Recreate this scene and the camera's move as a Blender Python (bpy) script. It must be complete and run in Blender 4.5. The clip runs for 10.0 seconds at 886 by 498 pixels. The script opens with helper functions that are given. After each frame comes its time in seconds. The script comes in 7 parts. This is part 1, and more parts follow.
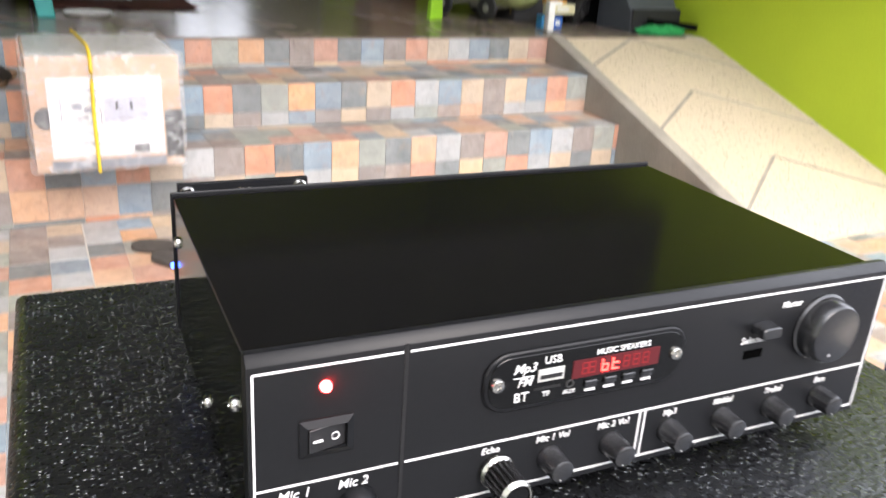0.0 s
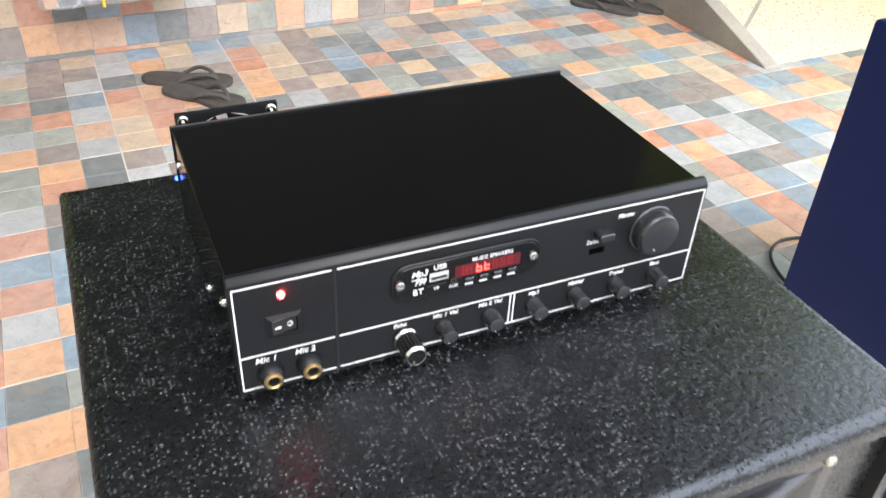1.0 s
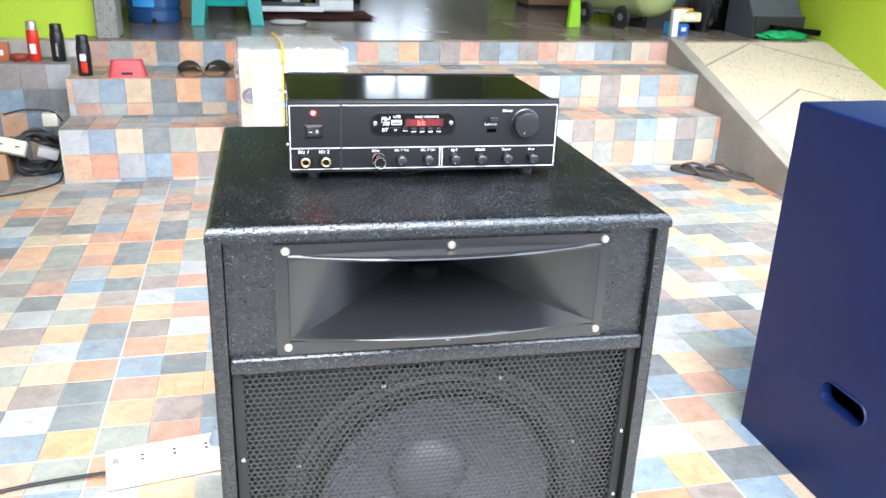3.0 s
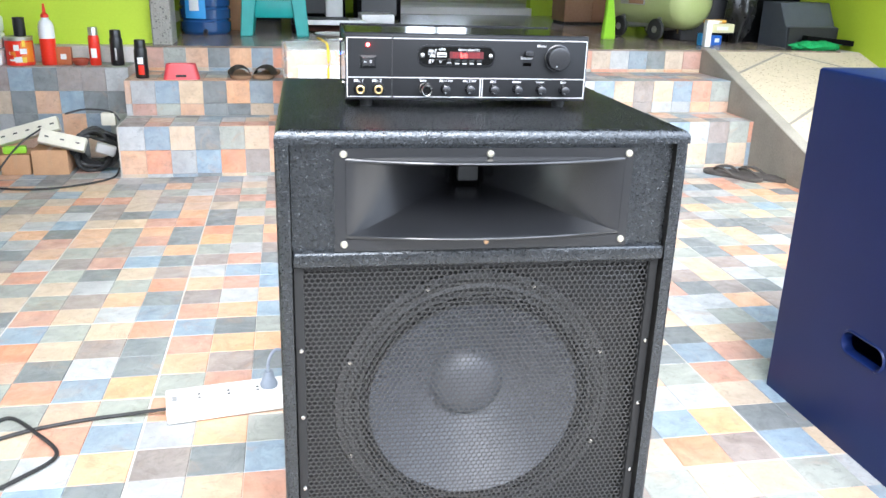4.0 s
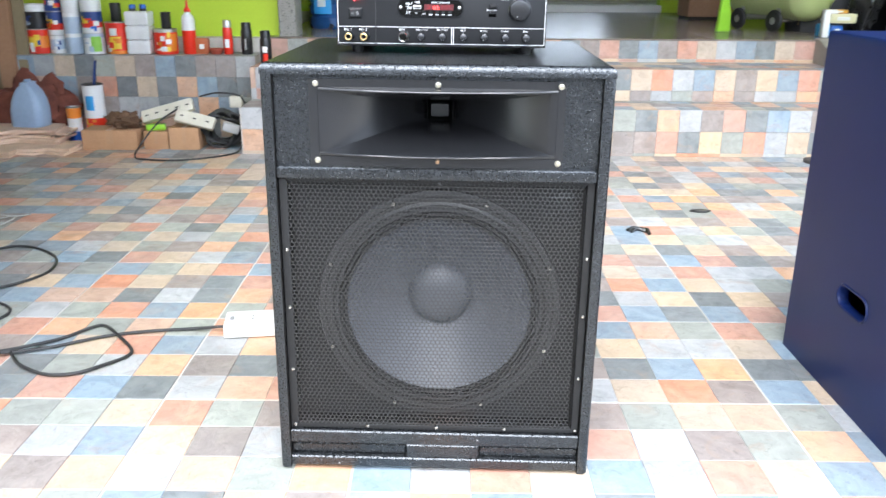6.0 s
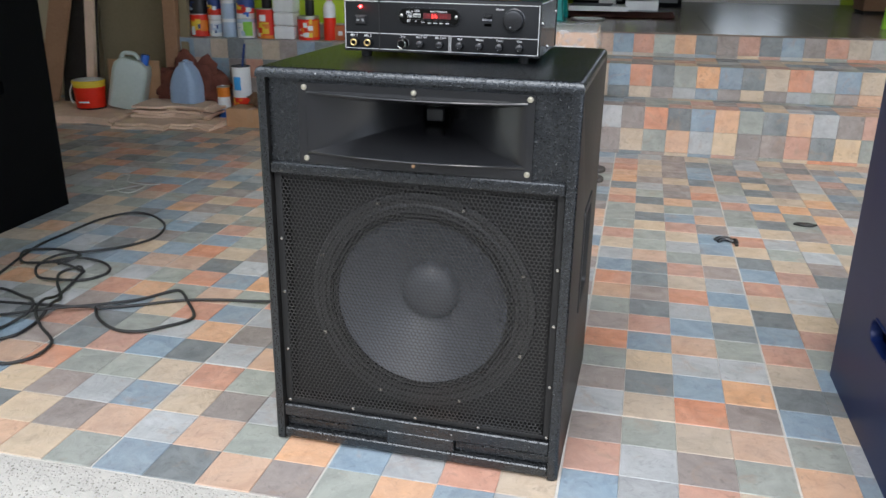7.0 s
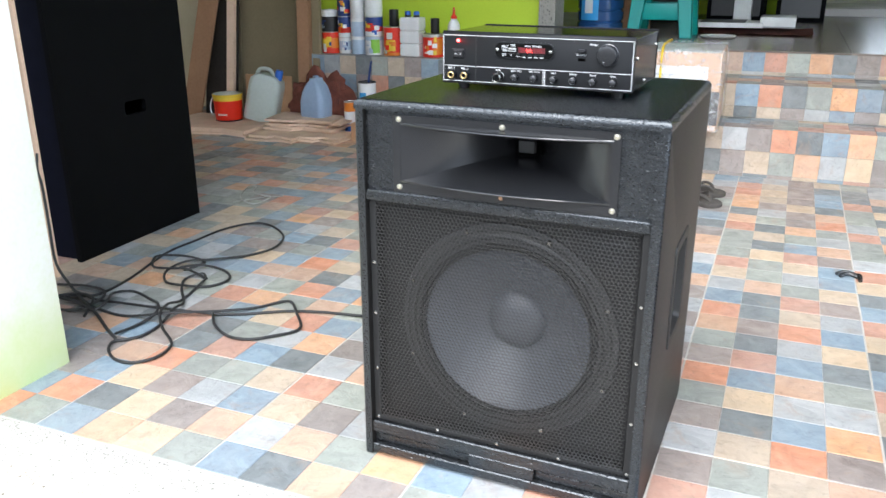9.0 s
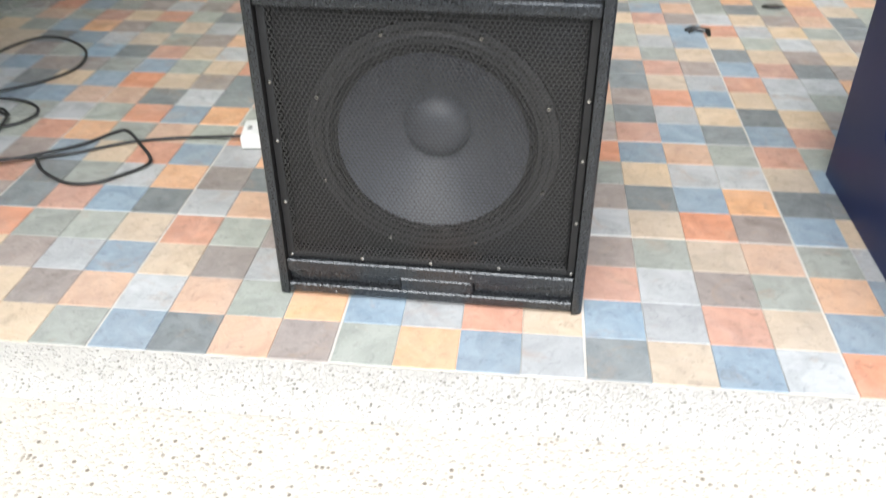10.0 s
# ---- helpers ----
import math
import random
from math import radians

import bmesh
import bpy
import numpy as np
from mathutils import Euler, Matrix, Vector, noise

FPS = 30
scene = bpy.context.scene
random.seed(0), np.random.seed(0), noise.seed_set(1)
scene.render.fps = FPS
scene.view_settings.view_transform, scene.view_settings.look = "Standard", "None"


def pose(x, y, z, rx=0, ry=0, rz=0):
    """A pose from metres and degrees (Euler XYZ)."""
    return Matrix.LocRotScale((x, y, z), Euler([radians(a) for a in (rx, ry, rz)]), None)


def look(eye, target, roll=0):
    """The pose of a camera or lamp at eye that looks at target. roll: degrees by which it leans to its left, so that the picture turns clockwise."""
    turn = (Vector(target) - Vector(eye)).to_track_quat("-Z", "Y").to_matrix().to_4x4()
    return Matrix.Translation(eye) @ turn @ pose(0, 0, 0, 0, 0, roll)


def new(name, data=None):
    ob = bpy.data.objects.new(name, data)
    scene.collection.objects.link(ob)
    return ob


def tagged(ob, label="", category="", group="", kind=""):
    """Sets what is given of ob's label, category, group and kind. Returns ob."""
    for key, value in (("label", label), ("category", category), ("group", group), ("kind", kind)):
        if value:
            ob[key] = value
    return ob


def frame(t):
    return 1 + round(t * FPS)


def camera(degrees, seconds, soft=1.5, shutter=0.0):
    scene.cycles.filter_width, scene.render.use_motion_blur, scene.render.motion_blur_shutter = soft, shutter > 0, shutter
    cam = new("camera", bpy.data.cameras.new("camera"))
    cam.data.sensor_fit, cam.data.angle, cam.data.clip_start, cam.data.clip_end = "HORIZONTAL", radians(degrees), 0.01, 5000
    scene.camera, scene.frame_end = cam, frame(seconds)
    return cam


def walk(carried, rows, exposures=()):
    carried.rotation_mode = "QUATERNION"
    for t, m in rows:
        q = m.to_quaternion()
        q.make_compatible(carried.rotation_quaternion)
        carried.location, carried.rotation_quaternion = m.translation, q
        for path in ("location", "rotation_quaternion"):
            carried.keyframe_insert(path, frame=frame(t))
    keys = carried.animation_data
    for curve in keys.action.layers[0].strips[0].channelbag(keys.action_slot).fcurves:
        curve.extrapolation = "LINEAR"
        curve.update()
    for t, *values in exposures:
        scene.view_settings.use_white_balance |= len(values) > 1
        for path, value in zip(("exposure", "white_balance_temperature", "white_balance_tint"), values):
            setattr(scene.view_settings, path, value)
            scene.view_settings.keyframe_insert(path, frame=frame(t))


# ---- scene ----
cam = camera(56.7, 10.0, shutter=0.3)
PATH = [
    (0, (0.611, 0.511, 0.933), (1.456, 2.169, 0.199), 3.6),
    (0.5, (0.622, 0.479, 1.04), (1.385, 1.948, -0.082), 3.2),
    (1, (0.615, 0.396, 1.069), (1.341, 1.856, -0.089), 2.5),
    (1.5, (0.591, 0.286, 1.047), (1.269, 1.76, -0.123), 1.4),
    (2, (0.558, 0.069, 1.036), (1.099, 1.73, 0.063), 1.3),
    (2.2, (0.558, 0.018, 1.029), (1.089, 1.707, 0.098), 2.0),
    (3.3, (0.643, -0.269, 0.944), (1.038, 1.574, 0.275), 1.7),
    (3.5, (0.634, -0.293, 0.923), (1.011, 1.556, 0.26), 1.7),
    (4, (0.592, -0.355, 0.869), (0.946, 1.503, 0.218), 1.5),
    (4.5, (0.584, -0.428, 0.849), (0.928, 1.437, 0.213), 1.2),
    (5, (0.641, -0.508, 0.831), (0.897, 1.372, 0.198), 0.8),
    (5.5, (0.739, -0.589, 0.824), (0.869, 1.304, 0.192), 0.7),
    (6, (0.848, -0.599, 0.809), (0.837, 1.296, 0.169), 0.3),
    (6.2, (0.901, -0.579, 0.802), (0.786, 1.308, 0.151), 0.2),
    (7.3, (1.248, -0.607, 0.874), (0.71, 1.194, 0.191), 0.3),
    (7.5, (1.286, -0.606, 0.879), (0.672, 1.173, 0.2), 0.0),
    (8, (1.325, -0.604, 0.885), (0.623, 1.148, 0.222), -0.4),
    (8.5, (1.319, -0.597, 0.882), (0.58, 1.142, 0.227), -0.5),
    (9, (1.234, -0.596, 0.895), (0.509, 1.148, 0.237), -0.3),
    (9.5, (1.083, -0.562, 0.921), (0.663, 1.27, 0.237), 0.1),
    (9.7, (1.052, -0.547, 0.907), (0.741, 1.265, 0.118), -0.9),
    (9.8, (1.036, -0.538, 0.897), (0.77, 1.232, 0.005), -0.7),
    (9.9, (1.009, -0.513, 0.891), (0.781, 1.19, -0.18), -0.9),
    (10, (0.979, -0.487, 0.882), (0.792, 1.146, -0.258), -0.7),
]
EXPOSURES = [(0, 1.34, 6950, 16), (0.5, 1.12, 6850, 14), (1.0, 1.2, 6650, 12), (2.2, 1.6, 6400, 12), (3.3, 1.82, 6150, 10), (5.0, 1.65, 6120, 10), (6.2, 1.42, 6150, 10), (7.3, 0.2, 6400, 10), (7.9, 0.47, 6280, 9), (8.5, 1.12, 6130, 9), (9.0, 1.20, 6250, 9), (9.5, 1.27, 6200, 9), (10, 0.84, 6600, 9)]
walk(cam, [(t, look(eye, target, roll)) for t, eye, target, roll in PATH], EXPOSURES)

# ---- light ----
world = bpy.data.worlds.new("overcast_sky")
scene.world = world
world.use_nodes = True
wn = world.node_tree.nodes
sky = wn.new("ShaderNodeTexSky")
sky.sky_type = "NISHITA"
sky.sun_disc = False
sky.sun_elevation, sky.sun_rotation = radians(50), radians(183)
sky.air_density, sky.dust_density, sky.ozone_density = 1.0, 4.0, 1.0
haze = wn.new("ShaderNodeMix")
haze.data_type = "RGBA"
haze.inputs[0].default_value = 0.75
haze.inputs[7].default_value = (13.0, 14.4, 16.4, 1)
world.node_tree.links.new(sky.outputs[0], haze.inputs[6])
world.node_tree.links.new(haze.outputs[2], wn["Background"].inputs[0])
wn["Background"].inputs[1].default_value = 0.15
sun = new("sun", bpy.data.lights.new("sun", "SUN"))
sun.data.energy, sun.data.angle, sun.data.color = 1.7, radians(40), (1.0, 0.98, 0.95)
sun.matrix_world = look((0.38, -3.45, 4.75), (0.6, 0.6, 0))


# ---- materials ----
def surface(name, a, b=None, rough=0.6, scale=6.0, grain=60.0, bump=0.15, metal=0.0, vary=0.0, rough2=None, sharp=(0.35, 0.65), spec=0.5, coat=0.0, fine=0.35, deep=0.4):
    """Two colours mixed by a coarse and a fine noise, with relief, in metres of the object's own space."""
    m = bpy.data.materials.new(name)
    m.use_nodes = True
    n, l = m.node_tree.nodes, m.node_tree.links
    p = n["Principled BSDF"]
    p.inputs["Metallic"].default_value = metal
    p.inputs["Specular IOR Level"].default_value = spec
    p.inputs["Coat Weight"].default_value = coat
    p.inputs["Coat Roughness"].default_value = 0.18
    co = n.new("ShaderNodeTexCoord")
    big, small = n.new("ShaderNodeTexNoise"), n.new("ShaderNodeTexNoise")
    big.inputs["Scale"].default_value, big.inputs["Detail"].default_value = scale, 5
    small.inputs["Scale"].default_value, small.inputs["Detail"].default_value = grain, 4
    l.new(co.outputs["Object"], big.inputs["Vector"])
    l.new(co.outputs["Object"], small.inputs["Vector"])
    add = n.new("ShaderNodeMix")
    add.inputs[0].default_value = fine
    l.new(big.outputs[0], add.inputs[2])
    l.new(small.outputs[0], add.inputs[3])
    ramp = n.new("ShaderNodeMapRange")
    ramp.inputs[1].default_value, ramp.inputs[2].default_value = sharp
    l.new(add.outputs[0], ramp.inputs[0])
    mix = n.new("ShaderNodeMix")
    mix.data_type = "RGBA"
    b = b or tuple(c * 0.8 for c in a)
    mix.inputs[6].default_value, mix.inputs[7].default_value = (*a, 1), (*b, 1)
    l.new(ramp.outputs[0], mix.inputs[0])
    out = mix.outputs[2]
    if vary:
        info, hsv, mr = n.new("ShaderNodeObjectInfo"), n.new("ShaderNodeHueSaturation"), n.new("ShaderNodeMapRange")
        geo, sm = n.new("ShaderNodeNewGeometry"), n.new("ShaderNodeMath")
        sm.operation = "ADD"
        l.new(info.outputs["Random"], sm.inputs[0])
        l.new(geo.outputs["Random Per Island"], sm.inputs[1])
        wrap = n.new("ShaderNodeMath")
        wrap.operation = "FRACT"
        l.new(sm.outputs[0], wrap.inputs[0])
        mr.inputs[3].default_value, mr.inputs[4].default_value = 1 - vary, 1 + vary
        l.new(wrap.outputs[0], mr.inputs[0])
        l.new(mr.outputs[0], hsv.inputs["Value"])
        l.new(out, hsv.inputs["Color"])
        out = hsv.outputs[0]
    l.new(out, p.inputs["Base Color"])
    rr = n.new("ShaderNodeMapRange")
    rr.inputs[3].default_value, rr.inputs[4].default_value = rough, rough2 if rough2 is not None else min(1, rough * 1.25)
    l.new(small.outputs[0], rr.inputs[0])
    l.new(rr.outputs[0], p.inputs["Roughness"])
    if bump:
        bp = n.new("ShaderNodeBump")
        bp.inputs["Strength"].default_value, bp.inputs["Distance"].default_value = bump, deep / grain
        l.new(add.outputs[0], bp.inputs["Height"])
        l.new(bp.outputs[0], p.inputs["Normal"])
    return m


def spatter(name, a, b):
    """Black paint rolled on glossy, with drawn-out ridges and droplets, denser in some places, and pale specks painted
    for sky glints.
    """
    m = bpy.data.materials.new(name)
    m.use_nodes = True
    n, l = m.node_tree.nodes, m.node_tree.links
    p = n["Principled BSDF"]
    p.inputs["Specular IOR Level"].default_value = 0.85
    p.inputs["Specular Tint"].default_value = (0.88, 0.94, 1.0, 1)
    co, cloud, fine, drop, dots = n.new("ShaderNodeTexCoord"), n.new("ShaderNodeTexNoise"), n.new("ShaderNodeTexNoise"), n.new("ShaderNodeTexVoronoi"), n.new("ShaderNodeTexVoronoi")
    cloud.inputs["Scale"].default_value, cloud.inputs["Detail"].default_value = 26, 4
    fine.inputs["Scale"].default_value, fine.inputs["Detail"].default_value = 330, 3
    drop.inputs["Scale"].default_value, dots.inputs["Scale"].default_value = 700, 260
    brush = n.new("ShaderNodeTexNoise")
    brush.inputs["Scale"].default_value, brush.inputs["Detail"].default_value = 340, 4
    along = n.new("ShaderNodeMapping")
    along.inputs["Scale"].default_value = (0.45, 1.0, 1.0)
    l.new(co.outputs["Object"], along.inputs["Vector"])
    for t in (cloud, fine, dots):
        l.new(co.outputs["Object"], t.inputs["Vector"])
    for t in (drop, brush):
        l.new(along.outputs[0], t.inputs["Vector"])

    def span(src, lo, hi, c=0.0, d=1.0):
        r = n.new("ShaderNodeMapRange")
        for k, v in zip((1, 2, 3, 4), (lo, hi, c, d)):
            r.inputs[k].default_value = v
        l.new(src, r.inputs[0])
        return r.outputs[0]

    def calc(op, x, y):
        q = n.new("ShaderNodeMath")
        q.operation = op
        for k, v in ((0, x), (1, y)):
            if isinstance(v, float):
                q.inputs[k].default_value = v
            else:
                l.new(v, q.inputs[k])
        return q.outputs[0]
    sep = n.new("ShaderNodeSeparateColor")
    l.new(drop.outputs["Color"], sep.inputs[0])
    some = calc("MULTIPLY", span(sep.outputs[0], 0.58, 0.85), span(cloud.outputs[0], 0.36, 0.64, 0.15, 1.15))
    bead = calc("MULTIPLY", span(drop.outputs["Distance"], 0.50, 0.05), some)
    height = calc("ADD", bead, calc("ADD", calc("MULTIPLY", fine.outputs[0], 0.12), calc("MULTIPLY", brush.outputs[0], 0.36)))
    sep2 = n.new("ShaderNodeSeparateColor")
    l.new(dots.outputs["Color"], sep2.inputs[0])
    glint = calc("MULTIPLY", span(sep2.outputs[1], 0.984, 0.992), span(dots.outputs["Distance"], 0.20, 0.12))
    base, worn = n.new("ShaderNodeMix"), n.new("ShaderNodeMix")
    for q in (base, worn):
        q.data_type = "RGBA"
    base.inputs[6].default_value, base.inputs[7].default_value = (*a, 1), (*b, 1)
    l.new(cloud.outputs[0], base.inputs[0])
    l.new(base.outputs[2], worn.inputs[6])
    # pale flecks in the base colour stand in for sky glints
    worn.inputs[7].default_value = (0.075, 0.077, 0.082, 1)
    l.new(glint, worn.inputs[0])
    l.new(worn.outputs[2], p.inputs["Base Color"])
    l.new(span(fine.outputs[0], 0.3, 0.7, 0.22, 0.36), p.inputs["Roughness"])
    bp = n.new("ShaderNodeBump")
    bp.inputs["Strength"].default_value, bp.inputs["Distance"].default_value = 1.0, 0.0015
    l.new(height, bp.inputs["Height"])
    l.new(bp.outputs[0], p.inputs["Normal"])
    return m


def glow(name, col, power):
    m = bpy.data.materials.new(name)
    m.use_nodes = True
    p = m.node_tree.nodes["Principled BSDF"]
    p.inputs["Base Color"].default_value = (*col, 1)
    p.inputs["Emission Color"].default_value = (*col, 1)
    p.inputs["Emission Strength"].default_value = power
    return m


def aggregate(name, base, stone, dark, size, rough=0.8, bump=0.6, amount=0.5, few=(0.12, 0.4)):
    """Concrete with pebbles set in it."""
    m = bpy.data.materials.new(name)
    m.use_nodes = True
    n, l = m.node_tree.nodes, m.node_tree.links
    p = n["Principled BSDF"]
    p.inputs["Roughness"].default_value = rough
    co, vo, no = n.new("ShaderNodeTexCoord"), n.new("ShaderNodeTexVoronoi"), n.new("ShaderNodeTexNoise")
    vo.inputs["Scale"].default_value, no.inputs["Scale"].default_value, no.inputs["Detail"].default_value = 1 / size, 3.0, 6
    l.new(co.outputs["Object"], vo.inputs["Vector"])
    l.new(co.outputs["Object"], no.inputs["Vector"])
    cr = n.new("ShaderNodeValToRGB")
    e = cr.color_ramp.elements
    e[0].color, e[1].color = (*dark, 1), (*stone, 1)
    e[0].position, e[1].position = few
    e2 = e.new(0.8)
    e2.color = (*base, 1)
    sep = n.new("ShaderNodeSeparateColor")
    l.new(vo.outputs["Color"], sep.inputs[0])
    l.new(sep.outputs[0], cr.inputs[0])
    edge, mask = n.new("ShaderNodeMapRange"), n.new("ShaderNodeMapRange")
    edge.inputs[1].default_value, edge.inputs[2].default_value, edge.inputs[3].default_value, edge.inputs[4].default_value = 0.25, 0.45, 1, 0
    l.new(vo.outputs["Distance"], edge.inputs[0])
    mask.inputs[1].default_value, mask.inputs[2].default_value = 0.62 - amount * 0.3, 0.7 - amount * 0.3
    l.new(no.outputs[0], mask.inputs[0])
    mul = n.new("ShaderNodeMath")
    mul.operation = "MULTIPLY"
    l.new(edge.outputs[0], mul.inputs[0])
    l.new(mask.outputs[0], mul.inputs[1])
    soil, fn = n.new("ShaderNodeMix"), n.new("ShaderNodeTexNoise")
    fn.inputs["Scale"].default_value, fn.inputs["Detail"].default_value = 45, 5
    l.new(co.outputs["Object"], fn.inputs["Vector"])
    soil.data_type = "RGBA"
    soil.inputs[6].default_value, soil.inputs[7].default_value = (*(c * 0.8 for c in base), 1), (*(min(1, c * 1.12) for c in base), 1)
    l.new(fn.outputs[0], soil.inputs[0])
    mix = n.new("ShaderNodeMix")
    mix.data_type = "RGBA"
    l.new(mul.outputs[0], mix.inputs[0])
    l.new(soil.outputs[2], mix.inputs[6])
    l.new(cr.outputs[0], mix.inputs[7])
    l.new(mix.outputs[2], p.inputs["Base Color"])
    hs = n.new("ShaderNodeMath")
    hs.operation = "MULTIPLY_ADD"
    hs.inputs[1].default_value = 0.35
    l.new(fn.outputs[0], hs.inputs[0])
    l.new(mul.outputs[0], hs.inputs[2])
    bp = n.new("ShaderNodeBump")
    bp.inputs["Strength"].default_value, bp.inputs["Distance"].default_value = bump, size * 0.35
    l.new(hs.outputs[0], bp.inputs["Height"])
    l.new(bp.outputs[0], p.inputs["Normal"])
    return m


def fired(name, a, b):
    """Glazed tile printed like slate: cloudy patches, veins and worn specks, set apart tile by tile."""
    m = bpy.data.materials.new(name)
    m.use_nodes = True
    n, l = m.node_tree.nodes, m.node_tree.links
    p = n["Principled BSDF"]
    co, info, geo = n.new("ShaderNodeTexCoord"), n.new("ShaderNodeObjectInfo"), n.new("ShaderNodeNewGeometry")
    own = n.new("ShaderNodeMath")
    own.operation = "ADD"
    l.new(info.outputs["Random"], own.inputs[0])
    l.new(geo.outputs["Random Per Island"], own.inputs[1])
    far = n.new("ShaderNodeVectorMath")
    far.operation = "MULTIPLY_ADD"
    far.inputs[1].default_value = (41, 23, 17)
    l.new(own.outputs[0], far.inputs[0])
    l.new(co.outputs["Object"], far.inputs[2])

    def cloud(scale, detail, rough, twist, lo, hi):
        t, r = n.new("ShaderNodeTexNoise"), n.new("ShaderNodeMapRange")
        t.inputs["Scale"].default_value, t.inputs["Detail"].default_value = scale, detail
        t.inputs["Roughness"].default_value, t.inputs["Distortion"].default_value = rough, twist
        r.inputs[1].default_value, r.inputs[2].default_value = lo, hi
        l.new(far.outputs[0], t.inputs["Vector"])
        l.new(t.outputs[0], r.inputs[0])
        return r.outputs[0]

    def blend(fac, x, y):
        mx = n.new("ShaderNodeMix")
        mx.data_type = "RGBA"
        for k, v in ((0, fac), (6, x), (7, y)):
            if isinstance(v, tuple):
                mx.inputs[k].default_value = (*v, 1)
            else:
                l.new(v, mx.inputs[k])
        return mx.outputs[2]
    patches, veins, specks = cloud(16, 6, 0.62, 0.7, 0.34, 0.68), cloud(38, 5, 0.7, 1.6, 0.55, 0.72), cloud(150, 3, 0.6, 0.2, 0.60, 0.74)
    col = blend(patches, a, b)
    part_ = n.new("ShaderNodeMath")
    part_.operation = "MULTIPLY"
    part_.inputs[1].default_value = 0.7
    l.new(veins, part_.inputs[0])
    col = blend(part_.outputs[0], col, tuple(c * 0.62 for c in b))
    light = n.new("ShaderNodeMath")
    light.operation = "MULTIPLY"
    light.inputs[1].default_value = 0.30
    l.new(specks, light.inputs[0])
    col = blend(light.outputs[0], col, tuple(min(0.8, c * 1.25 + 0.04) for c in a))
    # rusty print, dark scuffs and a film of pale dust
    for (scale, lo, hi), share, tint in (((11, 0.56, 0.74), 0.62, (0.36, 0.235, 0.150)), ((27, 0.60, 0.76), 0.45, (0.135, 0.120, 0.105)), ((6, 0.40, 0.72), 0.26, (0.40, 0.385, 0.365))):
        amount = n.new("ShaderNodeMath")
        amount.operation = "MULTIPLY"
        amount.inputs[1].default_value = share
        l.new(cloud(scale, 6, 0.66, 0.9, lo, hi), amount.inputs[0])
        col = blend(amount.outputs[0], col, tint)
    hsv, wrap, mr, mh = n.new("ShaderNodeHueSaturation"), n.new("ShaderNodeMath"), n.new("ShaderNodeMapRange"), n.new("ShaderNodeMapRange")
    wrap.operation = "FRACT"
    l.new(own.outputs[0], wrap.inputs[0])
    l.new(wrap.outputs[0], mr.inputs[0])
    l.new(wrap.outputs[0], mh.inputs[0])
    mr.inputs[3].default_value, mr.inputs[4].default_value = 0.88, 1.10
    mh.inputs[3].default_value, mh.inputs[4].default_value = 0.76, 1.08
    l.new(mr.outputs[0], hsv.inputs["Value"])
    l.new(mh.outputs[0], hsv.inputs["Saturation"])
    l.new(col, hsv.inputs["Color"])
    l.new(hsv.outputs[0], p.inputs["Base Color"])
    rr = n.new("ShaderNodeMapRange")
    rr.inputs[3].default_value, rr.inputs[4].default_value = 0.33, 0.60
    l.new(patches, rr.inputs[0])
    l.new(rr.outputs[0], p.inputs["Roughness"])
    bp = n.new("ShaderNodeBump")
    bp.inputs["Strength"].default_value, bp.inputs["Distance"].default_value = 0.3, 0.003
    l.new(patches, bp.inputs["Height"])
    l.new(bp.outputs[0], p.inputs["Normal"])
    return m


TILE = {
    "o": fired("tile_terracotta", (0.61, 0.295, 0.190), (0.46, 0.212, 0.135)),
    "p": fired("tile_peach", (0.66, 0.390, 0.235), (0.52, 0.295, 0.175)),
    "c": fired("tile_cream", (0.61, 0.465, 0.320), (0.48, 0.360, 0.242)),
    "b": fired("tile_blue", (0.275, 0.350, 0.412), (0.190, 0.255, 0.312)),
    "s": fired("tile_slate", (0.215, 0.235, 0.240), (0.148, 0.163, 0.168)),
    "g": fired("tile_sage", (0.360, 0.375, 0.332), (0.260, 0.275, 0.242)),
    "l": fired("tile_pale_grey", (0.455, 0.462, 0.462), (0.340, 0.348, 0.350)),
    "n": fired("tile_taupe", (0.345, 0.288, 0.260), (0.240, 0.197, 0.177)),
}
GROUT = surface("grout", (0.62, 0.59, 0.54), (0.46, 0.43, 0.39), 0.85, 5, 150, 0.3)
LIME = surface("lime_wall_paint", (0.50, 0.66, 0.04), (0.44, 0.60, 0.035), 0.55, 2.5, 120, 0.12)
LIME_PALE = surface("pale_lime_paint", (0.84, 0.86, 0.78), (0.76, 0.80, 0.62), 0.6, 2.2, 90, 0.15, sharp=(0.50, 0.74))


